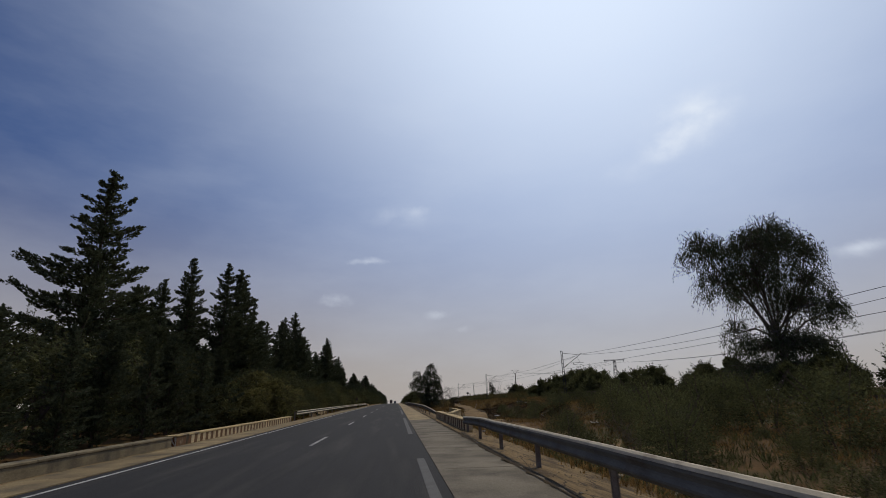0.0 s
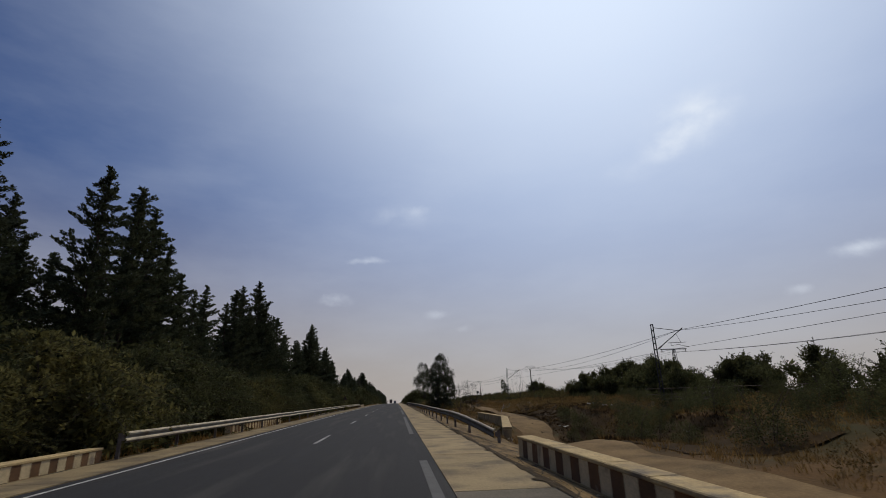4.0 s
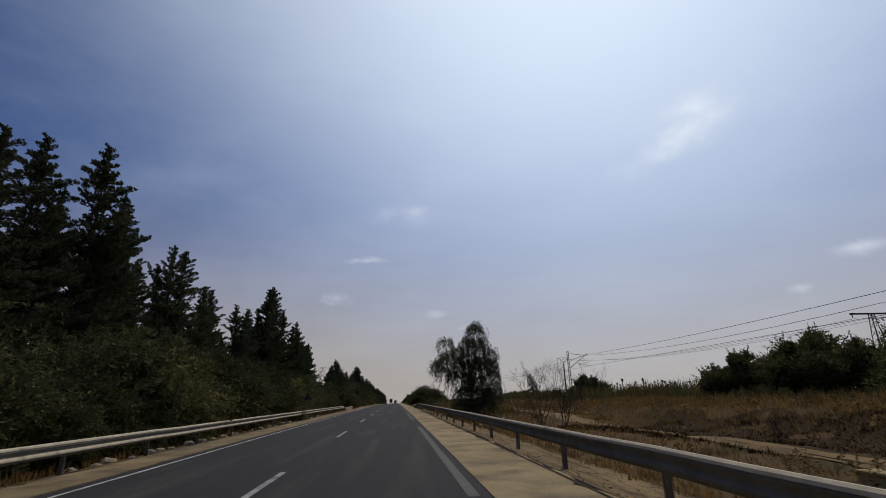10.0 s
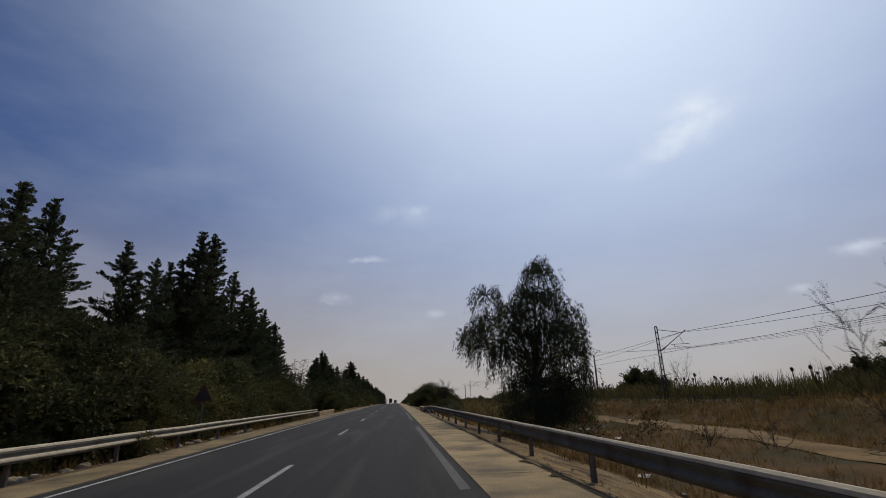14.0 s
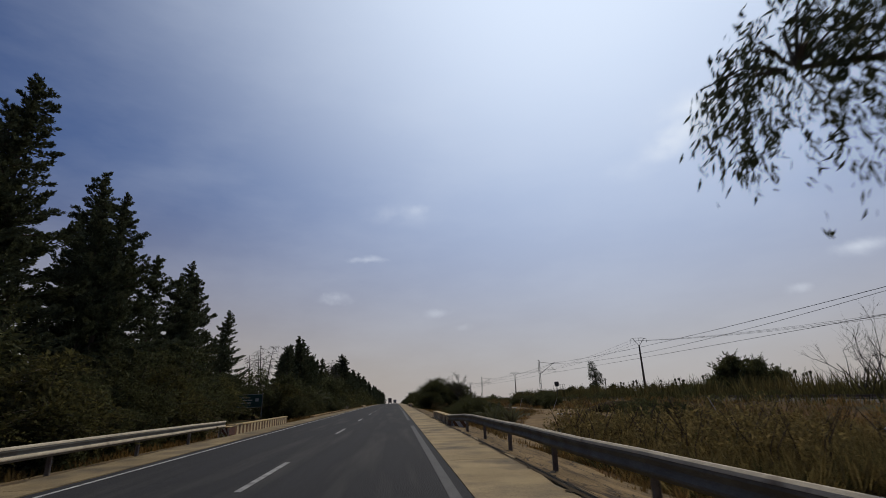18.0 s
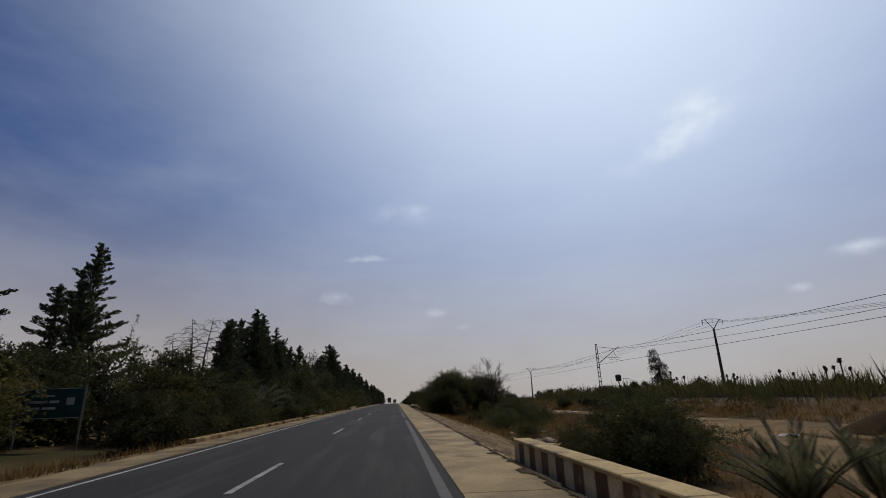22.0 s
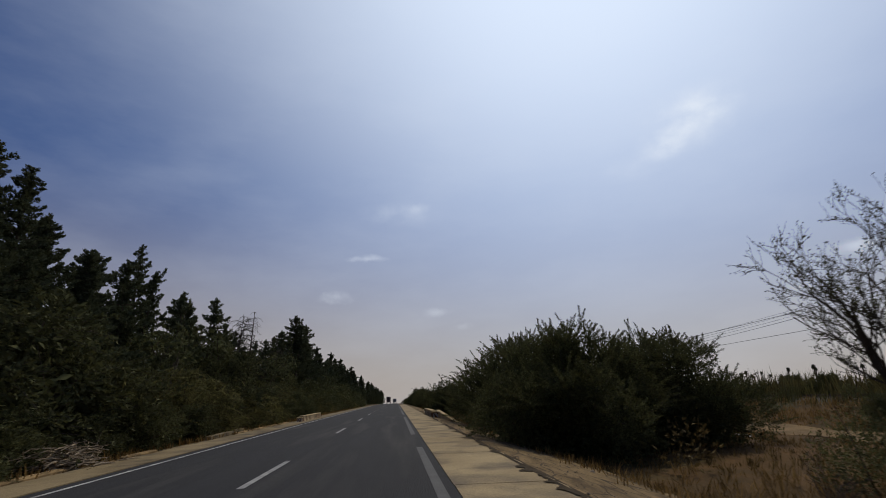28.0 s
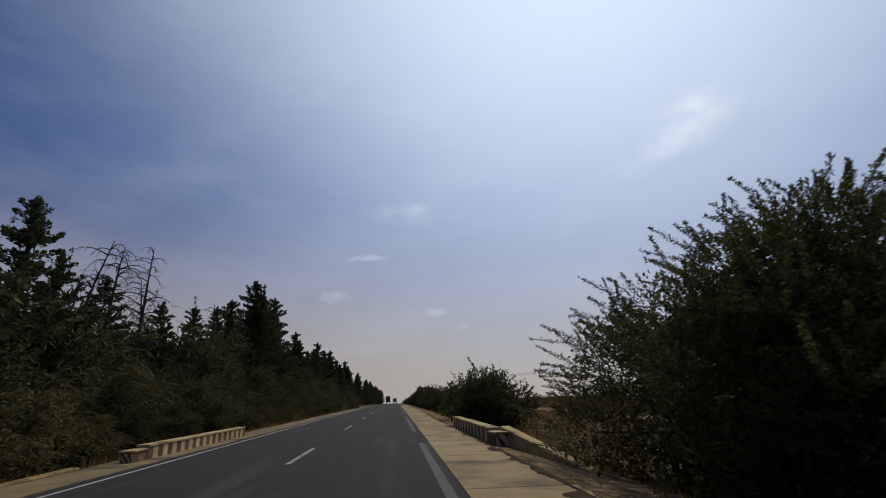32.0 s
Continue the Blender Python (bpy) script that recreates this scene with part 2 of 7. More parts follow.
GALV = material("galvanised_steel", (0.175, 0.172, 0.155), 1.0, (0.13, 0.128, 0.115), 2.0, 50, 0.15, spec=0.02, stain=(0.10, 0.08, 0.06), stain_scale=1.3, stain_at=(0.56, 0.75))
# paler copy of the beam steel: sunlight on its upper slopes is coloured in
SUNLIT_EDGE = material("sunlit_steel_edge", (0.54, 0.475, 0.36), 0.75, (0.40, 0.35, 0.265), 3.0, 50, 0.15, spec=0.3, stain=(0.20, 0.16, 0.12), stain_scale=2.0, stain_at=(0.60, 0.75))
RUSTY = material("rusting_steel", (0.13, 0.10, 0.08), 0.8, (0.08, 0.06, 0.05), 3.0, 40, 0.3, metal=0.3)
POSTSTEEL = material("weathered_steel_post", (0.22, 0.20, 0.18), 0.75, (0.13, 0.10, 0.08), 3.0, 40, 0.3, metal=0.2)
DARKSTEEL = material("dark_steel", (0.06, 0.06, 0.065), 0.7, (0.04, 0.04, 0.04), 3.0, 40, 0.2, metal=0.3)
WIRE = material("wire", (0.05, 0.05, 0.055), 0.6, metal=0.4, bump=0)
WALLSTONE = material("parapet_plaster", (0.50, 0.375, 0.185), 0.9, (0.36, 0.265, 0.13), 1.6, 25, 0.6, stain=(0.16, 0.13, 0.09), stain_scale=1.2, stain_at=(0.55, 0.7))
# darker copy of the parapet plaster, with the plain wall's shade coloured in
SHADED_STONE = material("shaded_parapet", (0.21, 0.172, 0.105), 0.92, (0.14, 0.115, 0.072), 1.6, 25, 0.6, stain=(0.08, 0.068, 0.048), stain_scale=1.2, stain_at=(0.5, 0.7))
BAND_WHITE = material("white_band_paint", (0.58, 0.47, 0.28), 0.85, (0.45, 0.36, 0.215), 2.5, 30, 0.4, by_object=0.15, stain=(0.25, 0.20, 0.14), stain_scale=2.2, stain_at=(0.55, 0.68))
BAND_DARK = material("brown_band_paint", (0.145, 0.070, 0.026), 0.85, (0.10, 0.052, 0.022), 2.5, 30, 0.4, by_object=0.2, stain=(0.25, 0.19, 0.13), stain_scale=2.2, stain_at=(0.62, 0.72))
HAZARD_RED = material("hazard_red", (0.125, 0.045, 0.030), 0.8, (0.085, 0.035, 0.025), 3, 30, 0.3)
HAZARD_WHITE = material("hazard_white", (0.5, 0.47, 0.42), 0.7, (0.38, 0.35, 0.3), 3, 30, 0.3)
BARK = material("bark", (0.10, 0.075, 0.055), 0.95, (0.055, 0.042, 0.033), 6, 25, 0.9, stretch=(1, 1, 0.3))
BARK_PALE = material("eucalyptus_bark", (0.13, 0.11, 0.09), 0.9, (0.075, 0.06, 0.05), 4, 25, 0.6, stretch=(1, 1, 0.25))
CONIFER = material("dark_conifer_foliage", (0.104, 0.118, 0.068), 0.85, (0.070, 0.084, 0.050), 1.5, 9, 0, spec=0.08, by_object=0.15, by_island=0.4, translucent=0.2)
EUCALYPT = material("eucalyptus_foliage", (0.088, 0.100, 0.055), 0.75, (0.046, 0.056, 0.028), 1.2, 9, 0, spec=0.15, by_island=0.35, translucent=0.18)
# strong second colour imitates sunlit tips and shaded gaps between clumps
SHRUB = material("shrub_foliage", (0.155, 0.142, 0.055), 0.8, (0.062, 0.064, 0.027), 0.55, 9, 0, spec=0.1, by_object=0.35, by_island=0.55, translucent=0.4)
SHRUB_DARK = material("dark_shrub_foliage", (0.118, 0.122, 0.052), 0.8, (0.062, 0.068, 0.030), 0.55, 9, 0, spec=0.1, by_object=0.2, by_island=0.5, translucent=0.34)
HEDGE_DARK = material("dark_hedge_foliage", (0.115, 0.118, 0.051), 0.8, (0.062, 0.069, 0.031), 0.55, 9, 0, spec=0.1, by_object=0.25, by_island=0.55, translucent=0.22)
SHRUB_DRY = material("dry_shrub_foliage", (0.17, 0.12, 0.05), 0.85, (0.10, 0.078, 0.033), 0.9, 9, 0, spec=0.1, by_object=0.25, by_island=0.55, translucent=0.2)
STRAW = material("dry_grass", (0.25, 0.152, 0.057), 0.9, (0.13, 0.092, 0.038), 0.14, 9, 0, spec=0.08, by_island=0.55, translucent=0.38)
REED = material("giant_reed", (0.165, 0.135, 0.055), 0.85, (0.22, 0.155, 0.065), 0.4, 9, 0, spec=0.1, by_island=0.55, translucent=0.45)
TWIG = material("bare_twigs", (0.055, 0.043, 0.033), 0.9, (0.035, 0.028, 0.022), 4, 20, 0.3)
DRY_STICK = material("dry_sticks", (0.30, 0.24, 0.165), 0.9, (0.11, 0.085, 0.06), 5, 25, 0.3, by_object=0.4)
PALM_GREY = material("grey_green_fronds", (0.15, 0.155, 0.085), 0.6, (0.10, 0.105, 0.058), 1.5, 9, 0, spec=0.4, by_island=0.3, translucent=0.35)
PALM = material("palm_fronds", (0.05, 0.06, 0.028), 0.7, (0.035, 0.042, 0.02), 1.5, 9, 0, by_island=0.3, translucent=0.1)
SIGN = material("dark_green_sign", (0.012, 0.055, 0.045), 0.5, (0.010, 0.04, 0.035), 2, 20, 0.05)
SIGNTEXT = material("sign_lettering", (0.45, 0.45, 0.43), 0.6, bump=0)
STONE = material("field_stone", (0.30, 0.25, 0.18), 0.95, (0.19, 0.155, 0.11), 3, 20, 0.8, by_object=0.2)
BALLAST = material("ballast", (0.085, 0.068, 0.048), 0.95, (0.05, 0.04, 0.03), 3.5, 18, 1.0)
LITTER = material("pale_litter", (0.55, 0.54, 0.52), 0.7, (0.4, 0.4, 0.4), 4, 20, 0.2)
TRUCK_PAINT = material("dull_truck_paint", (0.10, 0.06, 0.055), 0.5, (0.07, 0.05, 0.05), 2, 20, 0.05)
TRUCK_DARK = material("tyre_rubber", (0.02, 0.02, 0.02), 0.9, bump=0.1)
TRUCK_SIDE = material("grey_truck_panel", (0.20, 0.20, 0.21), 0.6, (0.14, 0.14, 0.15), 2, 20, 0.05)
GLASS = material("dark_glass", (0.015, 0.018, 0.02), 0.08, bump=0)


# ---- building helpers ----
def part(name, bm, mat, parent, label="", smooth=False):
    """Links a bmesh as one mesh object under a thing or part (or at top level when parent is None)."""
    me = bpy.data.meshes.new(name)
    bm.to_mesh(me)
    bm.free()
    return part_mesh(name, me, mat, parent, label, smooth)


def part_mesh(name, me, mat, parent, label="", smooth=False):
    if mat and not me.materials:
        me.materials.append(mat)
    if smooth:
        me.shade_smooth()
    ob = new(name, me)
    if parent:
        ob.parent = parent
    if label:
        tagged(ob, label)
    return ob


def thing(name, place, label, category, group="", turn=0.0, kind=""):
    ob = new(name)
    ob.empty_display_size = 0.3
    ob.matrix_basis = pose(*place, 0, 0, turn)
    return tagged(ob, label, category, group, kind)


def box(bm, x0, x1, y0, y1, z0, z1, turn=None, bevel=0.0):
    r = bmesh.ops.create_cube(bm, size=1.0)
    m = Matrix.Translation(((x0 + x1) / 2, (y0 + y1) / 2, (z0 + z1) / 2)) @ Matrix.Diagonal((x1 - x0, y1 - y0, z1 - z0, 1))
    bmesh.ops.transform(bm, matrix=(turn or Matrix()) @ m, verts=r["verts"])
    if bevel:
        edges = list({e for v in r["verts"] for e in v.link_edges})
        bmesh.ops.bevel(bm, geom=edges, offset=bevel, segments=1, affect="EDGES")
    return bm


def rod(bm, a, b, r0, r1=None, n=6):
    a, b = Vector(a), Vector(b)
    d = b - a
    m = Matrix.Translation((a + b) / 2) @ d.to_track_quat("Z", "Y").to_matrix().to_4x4()
    bmesh.ops.create_cone(bm, cap_ends=True, segments=n, radius1=r0, radius2=r0 if r1 is None else r1, depth=d.length, matrix=m)
    return bm


def mesh_from(name, verts, faces):
    me = bpy.data.meshes.new(name)
    me.from_pydata([tuple(v) for v in verts], [], faces)
    me.update()
    return me


class Tubes:
    """Tapered, bending limbs gathered into one mesh."""

    def __init__(self):
        self.v, self.f = [], []

    def add(self, pts, r0, r1, n=5):
        base = len(self.v)
        count = len(pts)
        for i, p in enumerate(pts):
            a, b = pts[max(0, i - 1)], pts[min(count - 1, i + 1)]
            d = (Vector(b) - Vector(a))
            d = d.normalized() if d.length > 1e-6 else Vector((0, 0, 1))
            u = d.cross(Vector((0.31, 0.87, 0.12)))
            u = u.normalized() if u.length > 1e-4 else Vector((1, 0, 0))
            w = d.cross(u)
            r = r0 + (r1 - r0) * i / max(1, count - 1)
            for k in range(n):
                q = 2 * math.pi * k / n
                self.v.append(Vector(p) + (u * math.cos(q) + w * math.sin(q)) * r)
        for i in range(count - 1):
            for k in range(n):
                a, b = base + i * n + k, base + i * n + (k + 1) % n
                self.f.append((a, b, b + n, a + n))
        self.f.append(tuple(base + (count - 1) * n + k for k in range(n)))

    def mesh(self, name):
        return mesh_from(name, self.v, self.f)


def leaf_mesh(name, base, way, length, width, rng, fold=0.25):
    """Many small folded leaves or sprays: base points, directions, lengths and widths as arrays."""
    base, way = np.asarray(base, float), np.asarray(way, float)
    n = len(base)
    way = way / np.maximum(np.linalg.norm(way, axis=1, keepdims=True), 1e-6)
    side = np.cross(way, rng.normal(size=(n, 3)))
    side /= np.maximum(np.linalg.norm(side, axis=1, keepdims=True), 1e-6)
    up = np.cross(side, way)
    L, W = np.asarray(length).reshape(-1, 1) * np.ones((n, 1)), np.asarray(width).reshape(-1, 1) * np.ones((n, 1))
    mid = base + way * L * 0.45
    v = np.stack([base, mid + side * W / 2 + up * W * fold, base + way * L, mid - side * W / 2 + up * W * fold], 1).reshape(-1, 3)
    me = bpy.data.meshes.new(name)
    me.vertices.add(4 * n)
    me.vertices.foreach_set("co", v.ravel().astype(np.float32))
    a = np.arange(n) * 4
    tri = np.stack([a, a + 1, a + 2, a, a + 2, a + 3], 1).ravel().astype(np.int32)
    me.loops.add(6 * n)
    me.loops.foreach_set("vertex_index", tri)
    me.polygons.add(2 * n)
    me.polygons.foreach_set("loop_start", np.arange(2 * n, dtype=np.int32) * 3)
    me.update(calc_edges=True)
    return me


def ribbon(name, xs_at, y0, y1, step, lift, mat, label, category, over=crest, kind="structure"):
    """A strip of ground following the lie of the land; xs_at(y) gives its left and right edge."""
    v, f = [], []
    ys = np.arange(y0, y1 + step, step)
    for y in ys:
        a, b = xs_at(y)
        for k in range(5):
            x = a + (b - a) * k / 4
            v.append((x, y, (over(y) if over is crest else over(x, y)) + lift))
    for i in range(len(ys) - 1):
        for k in range(4):
            q = i * 5 + k
            f.append((q, q + 1, q + 6, q + 5))
    return tagged(part_mesh(name, mesh_from(name, v, f), mat, None), label, category, kind=kind)


# ---- ground and road ----
def build_ground():
    xs = sorted({*[-4000, -2000, -1000, -500, -250, -150, -100, -70, -50], *np.arange(-40, -8, 1.6).round(2), *np.arange(-8, 3, 1.1).round(2),
                 *np.arange(3, 12, 0.45).round(2), *np.arange(12, 46, 1.0).round(2), *[50, 56, 64, 75, 90, 110, 140, 200, 300, 500, 1000, 2000, 4000]})
    ys = sorted({*[-400, -200, -100, -60], *np.arange(-30, 300, 0.9).round(2), *np.arange(300, 460, 4.0), *np.arange(460, 1300, 20.0), *[1500, 2000, 2800, 4000]})
    v = [(x, y, ground(x, y)) for y in ys for x in xs]
    w = len(xs)
    f = [(j * w + i, j * w + i + 1, (j + 1) * w + i + 1, (j + 1) * w + i) for j in range(len(ys) - 1) for i in range(w - 1)]
    ob = part_mesh("ground", mesh_from("ground", v, f), EARTH, None, smooth=True)
    tagged(ob, "dry brown earth with patches of scorched grass", "ground", kind="structure")


# where the asphalt meets the shoulder slabs: distance along, distance to the right
EDGE_LINE = [(-40, 1.03), (8, 1.02), (55, 1.07), (85, 1.13), (115, 1.12), (168, 1.09), (196, 0.99), (300, 0.98)]


def road_edge(y):
    return float(np.interp(y, [q[0] for q in EDGE_LINE], [q[1] for q in EDGE_LINE]))


build_ground()
ribbon("road", lambda y: (-6.38 + 0.03 * noise.noise(Vector((0, y * 0.4, 0))), road_edge(y) + 0.04 * noise.noise(Vector((5, y * 0.35, 0)))), -40, 1100, 1.0, 0.0, ASPHALT,
       "dark grey worn asphalt of a two-lane country road", "road")


def build_markings():
    def stripe(name, line, wide, y0, y1, mat, lift=0.006):
        n = max(1, int((y1 - y0) / 4))
        v, f = [], []
        for i in range(n + 1):
            y = y0 + (y1 - y0) * i / n
            x = line(y)
            v += [(x - wide / 2, y, crest(y) + lift), (x + wide / 2, y, crest(y) + lift)]
        f = [(2 * i, 2 * i + 1, 2 * i + 3, 2 * i + 2) for i in range(n)]
        return part_mesh(name, mesh_from(name, v, f), mat, None)

    for y in DASH_ENDS:
        tagged(stripe("centre_dash", lambda y: -2.64, 0.13, y - 3.9, y, PAINT_DASH), "worn white centre-line dash on the asphalt", "road marking", "centre-line dashes", kind="structure")
    tagged(stripe("left_edge_line", lambda y: -6.03, 0.095, -40, 800, PAINT), "continuous worn white edge line", "road marking", kind="structure")
    for a, b in EDGE_DASHES:
        tagged(stripe("edge_dash", lambda y: road_edge(y) - 0.27, 0.18, a, b, PAINT_OLD), "faded grey edge-line dash on the asphalt", "road marking", "edge-line dashes", kind="structure")


DASH_ENDS = [-5.6, 7.8, 21.2, 34.4, 48.2, 62.4, 77.0, 90.4, 104.0, 117.6, 131.3, 145.0, 158.2, 172.3, 186.3, 200.4, 214.4, 227.6, 241.0]
DASH_ENDS += [254.5 + 13.5 * i for i in range(20)]
EDGE_DASHES = [(-31, -13), (-5, 12.5), (20.9, 38.3), (47.2, 67), (73.5, 91.5), (99.9, 117.8), (125.5, 145.5), (152.3, 179.5), (184.6, 202.5), (207.7, 227.8)]
EDGE_DASHES += [(233.5 + 26 * i, 252 + 26 * i) for i in range(8)]
build_markings()


def build_shoulders():
    rng = random.Random(5)
    right = tagged(new("pavement"), "pale concrete slab shoulder with open joints and a ragged edge", "shoulder", kind="structure")
    left = tagged(new("pavement_far_side"), "narrow pale concrete verge beside the asphalt", "shoulder", kind="structure")

    slab_mat = CONCRETE

    def slab(parent, xa, xb, y0, y1, ragged, top):
        n = 10
        tops = []
        for i in range(n + 1):
            y = y0 + (y1 - y0) * i / n
            out = xb + ragged * (noise.noise(Vector((xb, y * 1.7, 2.2))) + 0.6 * noise.noise(Vector((xb, y * 5.1, 9.2))))
            tops += [(xa, y, crest(y) + top), (out, y, crest(y) + top - 0.012)]
        m = len(tops)
        v = tops + [(x, y, z - 0.13) for x, y, z in tops]
        f = [(2 * i, 2 * i + 1, 2 * i + 3, 2 * i + 2) for i in range(n)] if xb > xa else [(2 * i, 2 * i + 2, 2 * i + 3, 2 * i + 1) for i in range(n)]
        f += [(2 * i, 2 * i + 2, m + 2 * i + 2, m + 2 * i) for i in range(n)] + [(2 * i + 1, m + 2 * i + 1, m + 2 * i + 3, 2 * i + 3) for i in range(n)]
        f += [(0, m, m + 1, 1), (m - 2, m - 1, 2 * m - 1, 2 * m - 2)]
        part_mesh("slab", mesh_from("slab", v, f), slab_mat, parent)

    y = -14.0
    while y < 330:
        L = rng.uniform(4.4, 5.2)
        slab_mat = SHOULDER_GREY if y < 30 else CONCRETE
        slab(right, road_edge(y + 2.5) - 0.01, 2.64 + rng.uniform(-0.05, 0.08), y, y + L - 0.035, 0.16, 0.014)
        y += L
    y = -14.0
    slab_mat = VERGE_CONCRETE
    while y < 330:
        L = rng.uniform(4.5, 5.5)
        slab(left, -6.36, -7.62, y, y + L - 0.02, -0.12, 0.02)
        y += L


build_shoulders()
ribbon("apron", lambda y: (2.45, 4.9 + 0.6 * noise.noise(Vector((1, y * 0.25, 4))) + (0.7 if y > 158 else 0)), -20, 300, 0.5, 0.03, APRON,
       "cracked sandy earth strip sloping from the shoulder", "verge", over=ground)
def ragged(y):
    return max(0.0, noise.noise(Vector((4, y * 0.9, 2))) + 0.55 * noise.noise(Vector((1, y * 3.1, 7))) + 0.3 * noise.noise(Vector((6, y * 8.0, 3))) - (0.25 if y < 140 else 0.0))


ribbon("tar_edge", lambda y: (2.62 - 0.5 * ragged(y), 2.66), 0, 250, 0.12, 0.019, ASPHALT_EDGE, "ragged dark remains of tar along the slab edge", "tar")
ribbon("gutter", lambda y: (2.60 + 0.05 * noise.noise(Vector((2, y * 0.7, 4))), 2.84 + 0.10 * noise.noise(Vector((3, y * 0.5, 1)))), -20, 300, 0.5, 0.037, ASPHALT_EDGE,
       "dark ragged joint of tar and dirt beside the shoulder slabs", "gutter", over=ground)
ribbon("far_verge", lambda y: (-9.3 + 0.4 * noise.noise(Vector((1, y * 0.3, 8))), -7.45), -20, 300, 0.5, 0.025, VERGE,
       "strip of dry sandy earth along the verge", "verge", over=ground)


# near-black strip: burnt ground that also carries the hollow's shade in its colour
ribbon("scorched_earth", lambda y: (10.9 + 0.9 * noise.noise(Vector((y * 0.3, 1, 2))) + max(0.0, y - 72) * 0.1, 17.2 + 1.2 * noise.noise(Vector((y * 0.25, 5, 2))) + max(0.0, y - 72) * 0.08), 44, 100, 0.7, 0.04, SCORCHED_SHADED,
       "scorched earth in the hollow, coloured darker for its shade", "ground", over=ground)


def build_track(name, pts, wide):
    v, f = [], []
    rows = []
    for (xa, ya), (xb, yb) in zip(pts, pts[1:]):
        n = max(1, int(math.hypot(xb - xa, yb - ya) / 0.7))
        rows += [(xa + (xb - xa) * i / n, ya + (yb - ya) * i / n) for i in range(n)]
    rows.append(pts[-1])
    for _ in range(6):
        rows = [rows[0]] + [((a[0] + 2 * b[0] + c[0]) / 4, (a[1] + 2 * b[1] + c[1]) / 4) for a, b, c in zip(rows, rows[1:], rows[2:])] + [rows[-1]]
    for i, (x, y) in enumerate(rows):
        a, b = rows[max(0, i - 1)], rows[min(len(rows) - 1, i + 1)]
        d = Vector((b[0] - a[0], b[1] - a[1], 0)).normalized()
        s = Vector((d.y, -d.x, 0))
        w = wide * (1 + 0.35 * noise.noise(Vector((x * 0.3, y * 0.3, 5))))
        for k in range(-2, 3):
            p = Vector((x, y, 0)) + s * w * k / 4
            v.append((p.x, p.y, ground(p.x, p.y) + 0.05 - 0.02 * (abs(k) == 2) - 0.015 * (abs(k) == 1)))
    for i in range(len(rows) - 1):
        for k in range(4):
            q = i * 5 + k
            f.append((q, q + 1, q + 6, q + 5))
    tagged(part_mesh(name, mesh_from(name, v, f), TRACK, None, smooth=True), "pale beaten-earth track winding through dry grass", "track", kind="structure")


TRACK_LINE = [(11, 18), (8.6, 35), (8.9, 48), (10.4, 64), (12.9, 83), (15.5, 110), (17, 142), (17.8, 177), (18, 195), (18.5, 240), (18.5, 300)]
build_track("dirt_track", TRACK_LINE, 2.7)
BRANCH_LINE = [(5.5, 139.5), (7.2, 144.5), (8.6, 149.7), (10.9, 155.5), (13.6, 162), (16.2, 170), (17.6, 178)]
build_track("dirt_track_branch", BRANCH_LINE, 3.1)


def clear_of_tracks(x, y, gap=1.55):
    on_branch = 138 < y < 178 and abs(x - float(np.interp(y, [q[1] for q in BRANCH_LINE], [q[0] for q in BRANCH_LINE]))) < gap
    return abs(x - track_x(y)) > gap and not on_branch


def track_x(y):
    return float(np.interp(y, [q[1] for q in TRACK_LINE], [q[0] for q in TRACK_LINE]))


